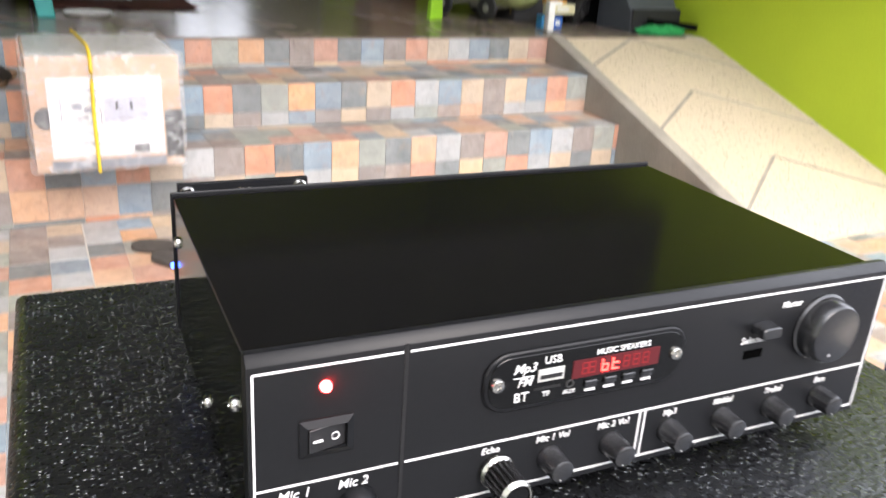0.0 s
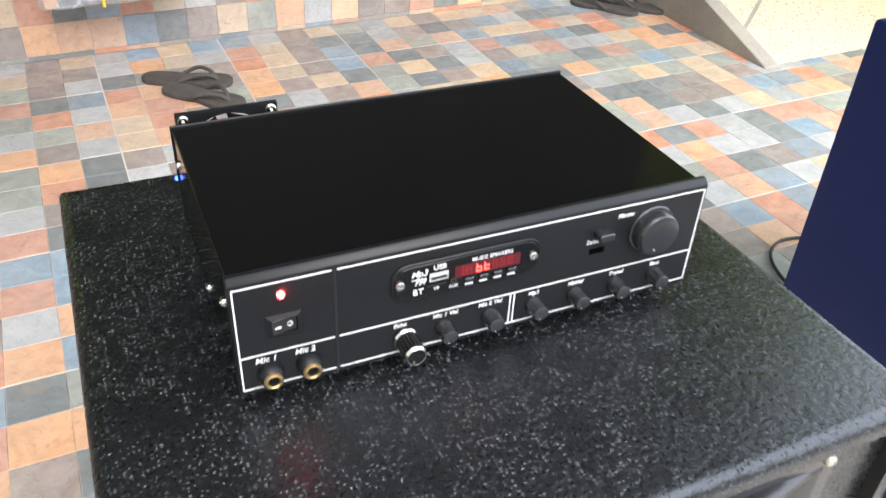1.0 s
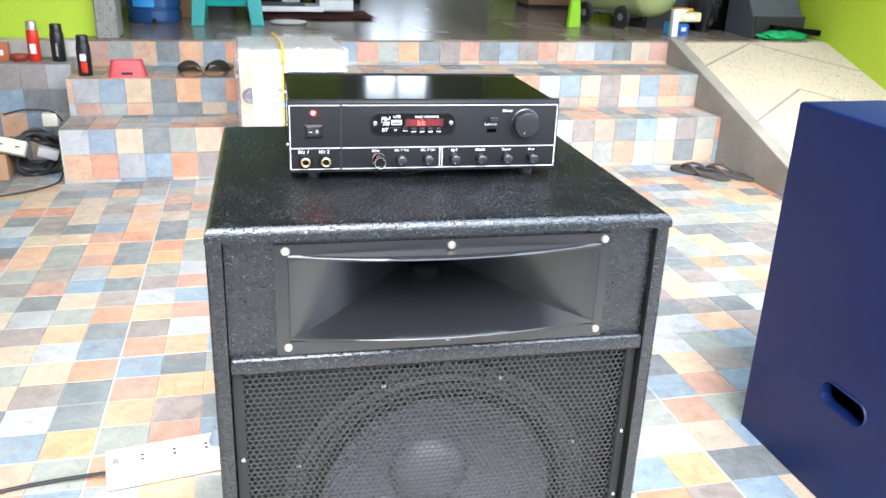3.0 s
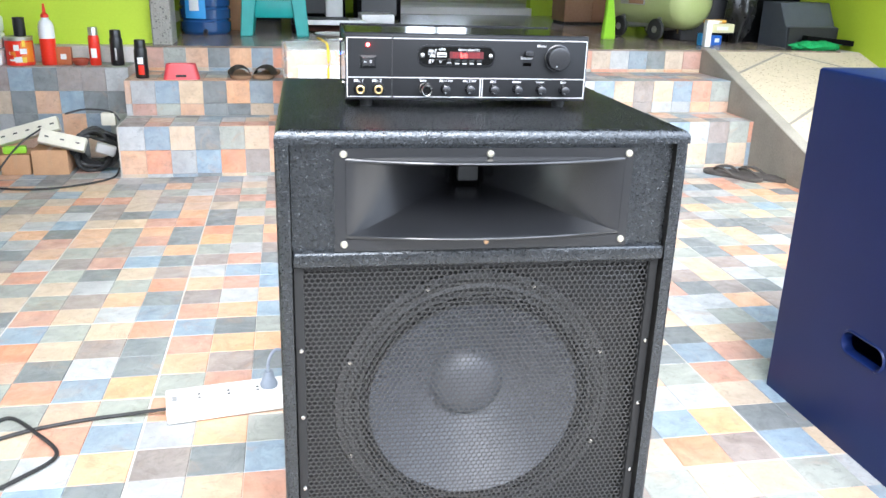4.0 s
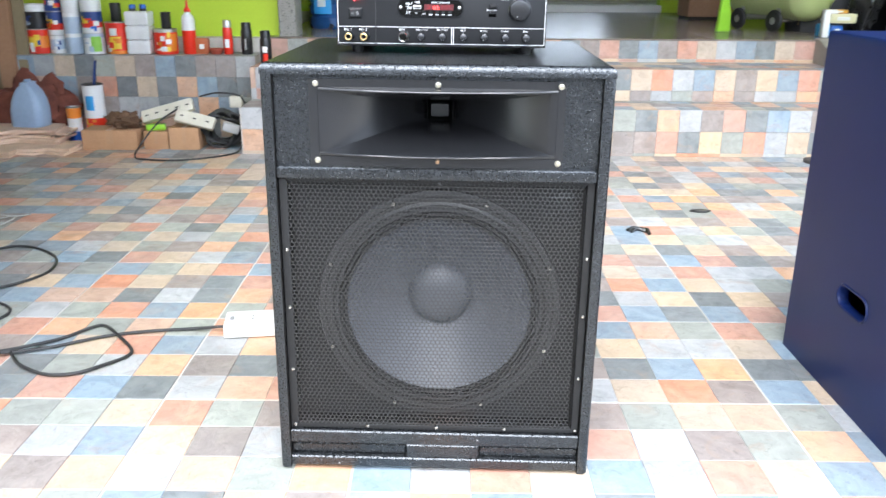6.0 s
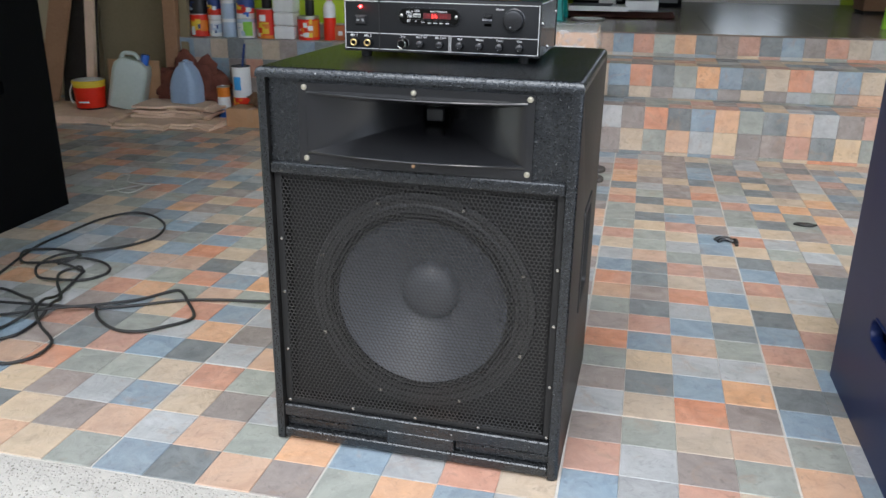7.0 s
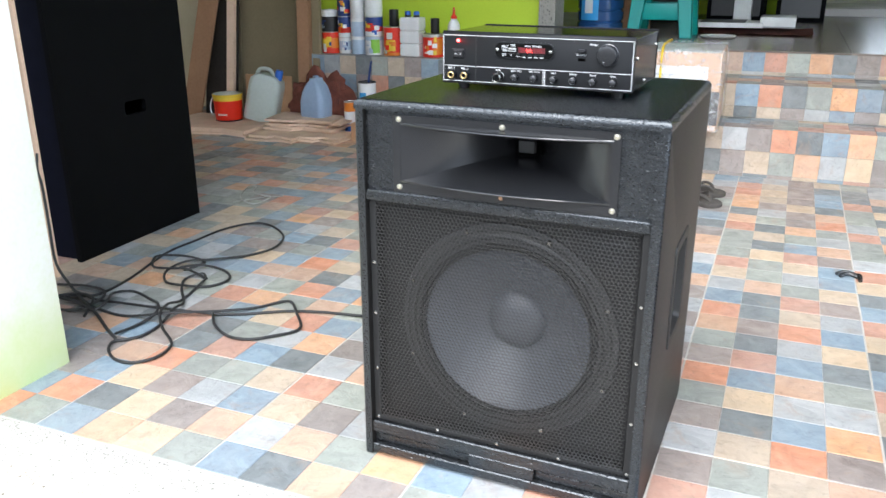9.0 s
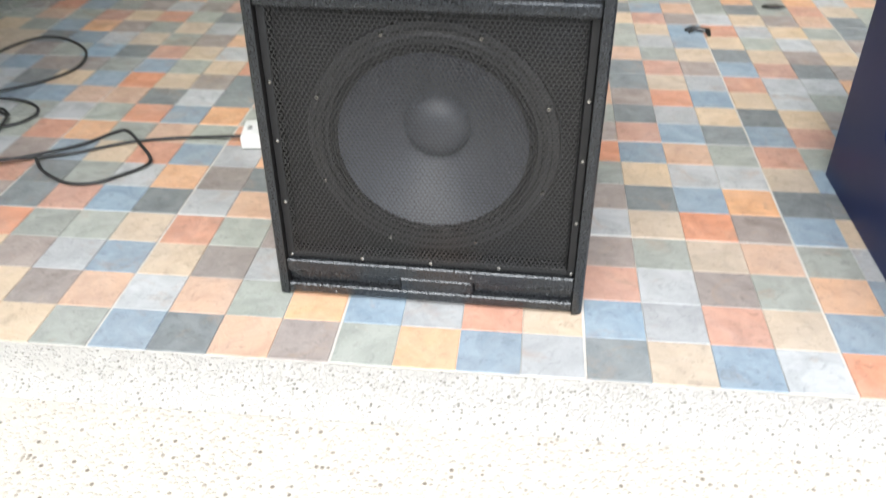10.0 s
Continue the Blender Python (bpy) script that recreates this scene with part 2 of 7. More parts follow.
def foot_paint(m, low, high, col):
    """Mixes a second paint colour in at the foot of a wall, with a ragged edge."""
    n, l = m.node_tree.nodes, m.node_tree.links
    p = n["Principled BSDF"]
    old = p.inputs["Base Color"].links[0].from_socket
    co, sep, tex = n.new("ShaderNodeTexCoord"), n.new("ShaderNodeSeparateXYZ"), n.new("ShaderNodeTexNoise")
    tex.inputs["Scale"].default_value, tex.inputs["Detail"].default_value = 7, 6
    l.new(co.outputs["Object"], sep.inputs[0])
    l.new(co.outputs["Object"], tex.inputs["Vector"])
    foot = n.new("ShaderNodeMath")
    foot.operation = "MULTIPLY_ADD"
    foot.inputs[1].default_value = -0.45
    l.new(tex.outputs[0], foot.inputs[0])
    l.new(sep.outputs[2], foot.inputs[2])
    mr = n.new("ShaderNodeMapRange")
    mr.inputs[1].default_value, mr.inputs[2].default_value, mr.inputs[3].default_value, mr.inputs[4].default_value = low, high, 0.75, 0.0
    l.new(foot.outputs[0], mr.inputs[0])
    mx = n.new("ShaderNodeMix")
    mx.data_type = "RGBA"
    mx.inputs[7].default_value = (*col, 1)
    l.new(mr.outputs[0], mx.inputs[0])
    l.new(old, mx.inputs[6])
    l.new(mx.outputs[2], p.inputs["Base Color"])


foot_paint(LIME_PALE, -0.25, 0.05, (0.58, 0.74, 0.22))
CREAM = surface("cream_wall_paint", (0.55, 0.48, 0.33), (0.46, 0.40, 0.27), 0.7, 2, 100, 0.1)
CEMENT = surface("grey_cement", (0.36, 0.33, 0.28), (0.25, 0.23, 0.20), 0.85, 6, 120, 0.4)
CONCRETE = aggregate("pebble_concrete", (0.55, 0.50, 0.43), (0.47, 0.415, 0.345), (0.20, 0.165, 0.13), 0.0085, bump=0.50, amount=1.6, few=(0.025, 0.12))
DARKYARD = aggregate("darkened_yard", (0.085, 0.083, 0.080), (0.12, 0.117, 0.112), (0.05, 0.049, 0.047), 0.010, amount=0.8)
EDGE = aggregate("rough_pebble_edge", (0.47, 0.445, 0.405), (0.44, 0.415, 0.375), (0.20, 0.185, 0.16), 0.0062, bump=0.75, amount=1.5, few=(0.08, 0.22))
RAMPSTONE = aggregate("cream_washed_gravel", (0.60, 0.51, 0.38), (0.55, 0.46, 0.33), (0.30, 0.24, 0.17), 0.012, amount=0.9)
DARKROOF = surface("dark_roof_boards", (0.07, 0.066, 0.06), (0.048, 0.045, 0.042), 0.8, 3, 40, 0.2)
PLASTER = surface("white_plaster", (0.72, 0.70, 0.66), (0.66, 0.64, 0.60), 0.8, 3, 80, 0.1)
PLANK = surface("grey_brown_plank", (0.25, 0.205, 0.17), (0.155, 0.127, 0.105), 0.17, 5, 40, 0.08, vary=0.25, rough2=0.30, spec=0.35)
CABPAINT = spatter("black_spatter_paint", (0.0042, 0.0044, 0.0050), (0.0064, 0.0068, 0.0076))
# black without sheen: the dark of deep openings is put into the colour
VOID = surface("recess_black", (0.0015, 0.0015, 0.0015), (0.002, 0.002, 0.002), 0.9, 20, 200, 0.1, spec=0.0)
# browner than the front paint: the missing sky reflection is put into the colour
SIDEPAINT = surface("black_side_paint", (0.0095, 0.0088, 0.0082), (0.0135, 0.0125, 0.0115), 0.40, 12, 190, 0.3, rough2=0.52, spec=0.42)
BLACKPLY = surface("black_inner_paint", (0.006, 0.006, 0.0065), (0.009, 0.009, 0.0095), 0.5, 20, 200, 0.3)
HORNPLASTIC = surface("black_horn_plastic", (0.0110, 0.0114, 0.0128), (0.0135, 0.0139, 0.0155), 0.24, 15, 120, 0.012, rough2=0.26, spec=0.8)
GRILLE = surface("black_grille_steel", (0.0155, 0.0154, 0.0154), (0.0215, 0.0213, 0.0211), 0.32, 30, 200, 0.1, spec=0.85)
CONE = surface("charcoal_paper_cone", (0.094, 0.100, 0.117), (0.076, 0.082, 0.098), 0.38, 25, 260, 0.16, rough2=0.50, spec=0.8)
BASKET = surface("woofer_basket_paint", (0.030, 0.030, 0.031), (0.040, 0.040, 0.041), 0.32, 25, 200, 0.1)
RUBBER = surface("black_rubber", (0.016, 0.016, 0.016), (0.024, 0.024, 0.024), 0.5, 30, 200, 0.1)
COPPER = surface("copper_screw_head", (0.62, 0.40, 0.25), (0.50, 0.32, 0.20), 0.3, 40, 200, 0.02, metal=1.0)
CREAMSTEEL = surface("yellowed_zinc", (0.58, 0.545, 0.45), (0.46, 0.43, 0.35), 0.32, 60, 300, 0.1, metal=0.7)
SWITCHBLACK = surface("satin_switch_plastic", (0.010, 0.010, 0.011), (0.013, 0.013, 0.014), 0.42, 20, 300, 0.03)
GREYINK = surface("grey_print", (0.30, 0.30, 0.30), (0.25, 0.25, 0.25), 0.6, 60, 400, 0.02)
CHROME = surface("chrome", (0.60, 0.585, 0.55), (0.50, 0.49, 0.46), 0.18, 40, 200, 0.02, metal=1.0)
BRASS = surface("brass", (0.74, 0.53, 0.24), (0.58, 0.41, 0.18), 0.28, 40, 200, 0.02, metal=1.0)
GLOSSBLACK = surface("gloss_black_steel", (0.003, 0.003, 0.003), (0.004, 0.004, 0.004), 0.07, 6, 300, 0.012, rough2=0.14, spec=0.32)
PANELBLACK = surface("satin_black_panel", (0.0052, 0.0055, 0.0064), (0.0074, 0.0078, 0.0090), 0.38, 10, 400, 0.06, spec=0.27)
WHITEINK = surface("white_print", (0.66, 0.66, 0.66), (0.58, 0.58, 0.58), 0.6, 60, 400, 0.02)
NAVY = surface("navy_blue_paint", (0.0045, 0.0130, 0.070), (0.006, 0.0160, 0.082), 0.34, 8, 260, 0.30, rough2=0.44, spec=0.28)
MATTBLACK = surface("matt_black_paint", (0.0022, 0.0025, 0.003), (0.0034, 0.0038, 0.0044), 0.6, 10, 250, 0.2, spec=0.06)


# ---- building helpers ----
def box(bm, lo, hi, bevel=0.0, seg=1):
    lo, hi = Vector(lo), Vector(hi)
    made = bmesh.ops.create_cube(bm, size=1, matrix=Matrix.Translation((lo + hi) / 2) @ Matrix.Diagonal((*(hi - lo), 1)))["verts"]
    if bevel:
        edges = {e for v in made for e in v.link_edges}
        bmesh.ops.bevel(bm, geom=list(edges), offset=bevel, segments=seg, affect="EDGES", profile=0.6)
    return bm


def rod(bm, a, b, r0, r1=None, n=20, caps=True):
    a, b = Vector(a), Vector(b)
    m = Matrix.Translation((a + b) / 2) @ (b - a).to_track_quat("Z", "Y").to_matrix().to_4x4()
    bmesh.ops.create_cone(bm, cap_ends=caps, segments=n, radius1=r0, radius2=r0 if r1 is None else r1, depth=(b - a).length, matrix=m)
    return bm


def lathe(bm, profile, n=32, m=Matrix()):
    """Turns (radius, height) pairs round z, then moves by m. A radius of 0 closes the end."""
    rings = []
    for r, z in profile:
        if r <= 1e-6:
            rings.append([bm.verts.new(m @ Vector((0, 0, z)))])
        else:
            rings.append([bm.verts.new(m @ Vector((r * math.cos(2 * math.pi * k / n), r * math.sin(2 * math.pi * k / n), z))) for k in range(n)])
    for p, q in zip(rings, rings[1:]):
        for k in range(n):
            a, b, c, d = p[k % len(p)], p[(k + 1) % len(p)], q[(k + 1) % len(q)], q[k % len(q)]
            face = [v for i, v in enumerate((a, b, c, d)) if v not in (a, b, c, d)[:i]]
            if len(face) > 2:
                bm.faces.new(face)
    return bm


def smooth_path(points, steps=8, closed=False):
    pts = [Vector(p) for p in points]
    if closed:
        pts = [pts[-1], *pts, pts[0], pts[1]]
    else:
        pts = [2 * pts[0] - pts[1], *pts, 2 * pts[-1] - pts[-2]]
    out = []
    for p0, p1, p2, p3 in zip(pts, pts[1:], pts[2:], pts[3:]):
        for k in range(steps):
            t = k / steps
            out.append(0.5 * (2 * p1 + (p2 - p0) * t + (2 * p0 - 5 * p1 + 4 * p2 - p3) * t * t + (3 * p1 - p0 - 3 * p2 + p3) * t ** 3))
    if not closed:
        out.append(pts[-2])
    return out


def tube(bm, points, r, n=8, steps=8):
    path = smooth_path(points, steps)
    rings, up = [], Vector((0, 0, 1))
    for k, p in enumerate(path):
        d = (path[min(k + 1, len(path) - 1)] - path[max(k - 1, 0)]).normalized()
        side = d.cross(up)
        side = side.normalized() if side.length > 1e-3 else Vector((1, 0, 0))
        top = side.cross(d)
        rings.append([bm.verts.new(p + r * (math.cos(2 * math.pi * j / n) * side + math.sin(2 * math.pi * j / n) * top)) for j in range(n)])
    for a, b in zip(rings, rings[1:]):
        for j in range(n):
            bm.faces.new((a[j], a[(j + 1) % n], b[(j + 1) % n], b[j]))
    bm.faces.new(rings[0][::-1])
    bm.faces.new(rings[-1])
    return bm


def prism(bm, outline, axis, lo, hi, bevel=0.0):
    """An outline of (u, v) pairs pulled along an axis ('x': u, v are y, z; 'y': x, z; 'z': x, y)."""
    def at(u, v, w):
        return {"x": (w, u, v), "y": (u, w, v), "z": (u, v, w)}[axis]
    a = [bm.verts.new(at(u, v, lo)) for u, v in outline]
    b = [bm.verts.new(at(u, v, hi)) for u, v in outline]
    faces = [bm.faces.new(a), bm.faces.new(b[::-1])]
    for k in range(len(a)):
        j = (k + 1) % len(a)
        faces.append(bm.faces.new((a[k], b[k], b[j], a[j])))
    bmesh.ops.recalc_face_normals(bm, faces=faces)
    if bevel:
        bmesh.ops.bevel(bm, geom=list({e for f in faces for e in f.edges}), offset=bevel, segments=1, affect="EDGES")
    return bm


def rounded(w, h, r, n=6, cx=0.0, cy=0.0):
    pts = []
    for sx, sy, a0 in ((1, 1, 0), (-1, 1, 90), (-1, -1, 180), (1, -1, 270)):
        for k in range(n + 1):
            a = radians(a0 + 90 * k / n)
            pts.append((cx + sx * (w / 2 - r) + r * math.cos(a), cy + sy * (h / 2 - r) + r * math.sin(a)))
    return pts


def finish(bm, name, mats, angle=35):
    bmesh.ops.recalc_face_normals(bm, faces=bm.faces[:])
    me = bpy.data.meshes.new(name)
    bm.to_mesh(me)
    bm.free()
    for m in mats if isinstance(mats, (list, tuple)) else [mats]:
        me.materials.append(m)
    me.shade_smooth()
    me.set_sharp_from_angle(angle=radians(angle))
    return me


def part(name, bm, mats, parent=None, label="", angle=35):
    ob = new(name, finish(bm, name, mats, angle))
    ob.parent = parent
    if label:
        tagged(ob, label)
    return ob


def thing(name, label, category, m=Matrix(), group="", kind=""):
    ob = new(name)
    ob.empty_display_size = 0.05
    ob.matrix_basis = m
    return tagged(ob, label, category, group, kind)


def whole(name, bm, mats, label, category, m=Matrix(), group="", kind="", angle=35):
    ob = new(name, finish(bm, name, mats, angle))
    ob.matrix_basis = m
    return tagged(ob, label, category, group, kind)


def fresh():
    return bmesh.new()


# ---- the setting ----
S, X0, Y0 = 0.1005, 1.09, 0.85
STEP = [(3.157, 0.217), (3.41, 0.370), (3.748, 0.487)]
XL, XR = -0.11, 2.73
LEDGE_Y, LEDGE_Z = 3.55, 0.41
WALL_R = 3.66
SLOPE0 = 2.28


def setting(name, bm, mats, label="", category="", angle=35):
    ob = new(name, finish(bm, name, mats, angle))
    return tagged(ob, label or name.replace("_", " "), category or name.split("_")[0], kind="structure")


# unseen yard, coloured dark so that the front faces reflect dark
ground = setting("ground", box(fresh(), (-400, -400, -0.60), (400, 0.33, -0.030)), DARKYARD, "unseen yard made dark to darken front reflections", "ground")
setting("pavement", box(fresh(), (-2.6, -0.75, -0.30), (6.0, 0.34, -0.012), 0.004), CONCRETE, "pale pebbled concrete apron in front of the porch", "pavement")
# unseen wall added to block low sky and darken reflections
setting("wall_opposite", box(fresh(), (-14, -7.3, -0.3), (14, -7.0, 2.1)), CEMENT, "unseen grey wall added across the yard to darken reflections", "wall")
bm = fresh()
nx = 220
low = [[None] * 6 for _ in range(nx + 1)]
for k in range(nx + 1):
    x = -3.0 + 7.0 * k / nx
    wob = 0.012 * noise.noise((x * 6, 3, 0)) + 0.006 * noise.noise((x * 30, 9, 0))
    for j, (y, z) in enumerate(((0.447, -0.03), (0.446, -0.0015), (0.425, -0.002), (0.395 + wob, -0.006), (0.345 + wob, -0.0115), (0.33 + wob, -0.03))):
        low[k][j] = bm.verts.new((x, y, z + (0.0015 * noise.noise((x * 60, y * 60, 1)) if 0 < j < 5 else 0)))
for k in range(nx):
    for j in range(5):
        bm.faces.new((low[k][j], low[k][j + 1], low[k + 1][j + 1], low[k + 1][j]))
setting("porch_edge", bm, EDGE, "rough grey pebbled cement edge of the tiled porch", "edge", 60)
porch = setting("porch_floor", box(fresh(), (-3.0, 0.448, -0.30), (WALL_R, 4.2, -0.002)), GROUT, "porch floor of square multicoloured stone-look tiles", "floor")

STEPS = []
for k, ((y, z), y2) in enumerate(zip(STEP, (STEP[1][0], STEP[2][0], STEP[2][0] + 0.006))):
    STEPS.append(setting(f"step_{k + 1}", box(fresh(), (XL, y + 0.004, -0.004), (XR, y2 + 0.003, z - 0.004)), GROUT, "tiled step up to the house floor", "step"))
ledge = setting("ledge", box(fresh(), (-1.30, LEDGE_Y + 0.004, -0.004), (XL - 0.002, 3.99, LEDGE_Z - 0.004)), GROUT, "tiled ledge beside the steps holding paint cans", "ledge")

# sloping gravel ramp with its cement kerb
bm = fresh()
prism(bm, [(SLOPE0 + 0.02, -0.004), (STEP[2][0], -0.004), (STEP[2][0], 0.480), (SLOPE0 + 0.02, 0.002)], "x", XR + 0.065, WALL_R - 0.002)
ramp = setting("ramp", bm, RAMPSTONE, "sloping ramp of cream washed gravel beside the steps", "ramp")
bm = fresh()
prism(bm, [(SLOPE0, -0.004), (STEP[2][0] + 0.02, -0.004), (STEP[2][0] + 0.02, 0.494), (STEP[2][0] - 0.03, 0.494), (SLOPE0, 0.008)], "x", XR + 0.002, XR + 0.064, 0.004)
part("kerb", bm, CEMENT, ramp, "grey cement kerb of the ramp")


def on_ramp(x, y, up=0.0):
    return (x, y, 0.002 + (y - SLOPE0 - 0.02) * 0.478 / (STEP[2][0] - SLOPE0 - 0.02) + up)


bm = fresh()
for (xa, ya), (xb, yb) in (((2.80, 3.49), (3.19, 3.735)), ((2.80, 2.99), (3.19, 3.265)), ((2.80, 2.48), (3.205, 2.77)), ((3.20, 3.735), (3.65, 3.435)), ((3.195, 3.265), (3.65, 2.96)), ((3.21, 2.77), (3.65, 2.47))):
    d = (Vector(on_ramp(xb, yb)) - Vector(on_ramp(xa, ya)))
    s = Vector((0, 0, 1)).cross(d).normalized() * 0.007
    vs = [bm.verts.new(Vector(on_ramp(x, y, 0.0022)) + k * s) for x, y, k in ((xa, ya, -1), (xb, yb, -1), (xb, yb, 1), (xa, ya, 1))]
    f = bm.faces.new(vs)
    ext = bmesh.ops.extrude_face_region(bm, geom=[f])
    for v in ext["geom"]:
        if isinstance(v, bmesh.types.BMVert):
            v.co.z -= 0.01
part("joint", bm, CEMENT, ramp, "grey cement joints dividing the gravel")

# walls
setting("wall_right", box(fresh(), (WALL_R, 1.9, -0.3), (WALL_R + 0.14, 9.4, 3.3)), LIME, "bright lime green painted side wall", "wall")
setting("wall_front", box(fresh(), (-1.42, 3.86, LEDGE_Z - 0.2), (-0.04, 3.99, 3.3)), LIME, "bright lime green painted wall behind the paint cans", "wall")
setting("wall_cream", box(fresh(), (-2.62, 3.86, -0.3), (-1.424, 3.99, 3.3)), CREAM, "shaded cream painted wall of the porch", "wall")
# side wall, its unseen front part added to cut light from the left
setting("wall_left", box(fresh(), (-2.76, -2.6, -0.3), (-2.624, 4.2, 3.3)), CREAM, "cream painted side wall of the porch, run forward unseen to dim it", "wall")
setting("pillar", box(fresh(), (-0.62, 0.10, -0.3), (-0.266, 0.694, 3.0), 0.012, 2), LIME_PALE, "bright pale pillar with lime paint at its foot", "pillar")
STONEPOST = aggregate("rough_grey_stone", (0.30, 0.29, 0.26), (0.22, 0.21, 0.19), (0.12, 0.12, 0.11), 0.012, amount=0.9)
setting("post", box(fresh(), (-0.036, 3.80, 0.30), (0.055, 3.99, 3.0), 0.006), STONEPOST, "rough grey stone post at the house opening", "post")
setting("ceiling", box(fresh(), (-3.0, 0.7, 3.3), (WALL_R + 0.2, 9.6, 3.42)), DARKROOF, "dark boarded roof over porch and room", "ceiling")
# unseen roof added to cut the light on the left of the porch
setting("canopy", box(fresh(), (-2.62, -2.6, 2.25), (-0.625, 3.86, 2.31)), DARKROOF, "unseen roof added to dim the left of the porch", "roof")
setting("canopy_edge", box(fresh(), (-0.6245, 0.75, 2.25), (-0.15, 3.86, 2.31)), DARKROOF, "edge strip of the unseen roof that dims the left", "roof")
# unseen wall added above the opening so the glossy lid reflects black
setting("wall_lintel", box(fresh(), (0.06, 3.80, 2.0), (WALL_R, 3.93, 3.3)), DARKROOF, "unseen dark wall added above the wide house opening", "wall")
room = setting("room_floor", box(fresh(), (-1.42, 3.755, 0.0), (WALL_R, 9.4, 0.480)), GROUT, "glossy grey-brown plank floor of the house", "floor")
setting("wall_room_left", box(fresh(), (-1.42, 4.0, 0.48), (-1.30, 9.4, 3.3)), LIME, "lime green room wall", "wall")
bm = fresh()
box(bm, (-1.30, 6.78, 0.48), (1.38, 6.90, 3.3))
box(bm, (2.66, 6.78, 0.48), (WALL_R, 6.90, 3.3))
box(bm, (1.38, 6.78, 2.55), (2.66, 6.90, 3.3))
setting("wall_room_back", bm, LIME, "lime green partition with a wide doorway", "wall")
setting("sill", box(fresh(), (1.38, 6.72, 0.48), (2.66, 6.94, 0.545), 0.004), PLASTER, "pale raised door sill", "sill")
bm = fresh()
box(bm, (-1.30, 9.28, 0.48), (1.9, 9.4, 3.3))
box(bm, (2.7, 9.28, 0.48), (WALL_R, 9.4, 3.3))
box(bm, (1.9, 9.28, 0.48), (2.7, 9.4, 1.15))
box(bm, (1.9, 9.28, 2.4), (2.7, 9.4, 3.3))
setting("wall_far", bm, PLASTER, "pale far wall with a bright window", "wall")
window = setting("window_1", box(fresh(), (1.9, 9.31, 1.15), (1.95, 9.37, 2.4)), PLASTER, "bright window in the far wall", "window")
for n_, a, b in (("window_frame", (2.65, 9.31, 1.15), (2.7, 9.37, 2.4)), ("window_frame", (1.95, 9.31, 1.15), (2.65, 9.37, 1.2)), ("window_frame", (1.95, 9.31, 2.35), (2.65, 9.37, 2.4)), ("mullion", (2.28, 9.31, 1.2), (2.32, 9.37, 2.35))):
    part(n_, box(fresh(), a, b), PLASTER, window)


# ---- loudspeaker with the amplifier ----
CAB = pose(0.5668, 0.6113, 0.0052, -0.08, 0.375, -1.1256)
CW, CH, CD = 0.520, 0.6788, 0.480


def plate_with_hole(bm, w, h, hole, y0, y1):
    """A board in x, z from (0, 0) to (w, h), thick from y0 to y1, with a rectangular or round outline cut through."""
    outer = []
    n = len(hole)
    cx, cz = sum(p[0] for p in hole) / n, sum(p[1] for p in hole) / n
    for x, z in hole:
        dx, dz = x - cx, z - cz
        t = min(((w - cx) if dx > 0 else cx) / abs(dx) if abs(dx) > 1e-9 else 1e9, ((h - cz) if dz > 0 else cz) / abs(dz) if abs(dz) > 1e-9 else 1e9)
        outer.append((cx + dx * t, cz + dz * t))
    for qx, qz in ((0, 0), (w, 0), (w, h), (0, h)):
        want = math.atan2(qz - cz, qx - cx)
        k = min(range(n), key=lambda i: abs((math.atan2(hole[i][1] - cz, hole[i][0] - cx) - want + math.pi) % (2 * math.pi) - math.pi))
        outer[k] = (qx, qz)
    rings = [[bm.verts.new((x, y, z)) for x, z in pts] for pts, y in ((outer, y0), (hole, y0), (hole, y1), (outer, y1))]
    for a, b in ((0, 1), (1, 2), (2, 3), (3, 0)):
        for k in range(n):
            j = (k + 1) % n
            bm.faces.new((rings[a][k], rings[a][j], rings[b][j], rings[b][k]))
    return bm


def outer_face(ob):
    """The broad faces of a side panel carry a smoother coat than the front edges, browned in place of sky reflections.
    """
    ob.data.materials.append(SIDEPAINT)
    for f in ob.data.polygons:
        if abs(f.normal.x) > 0.97:
            f.material_index = 1


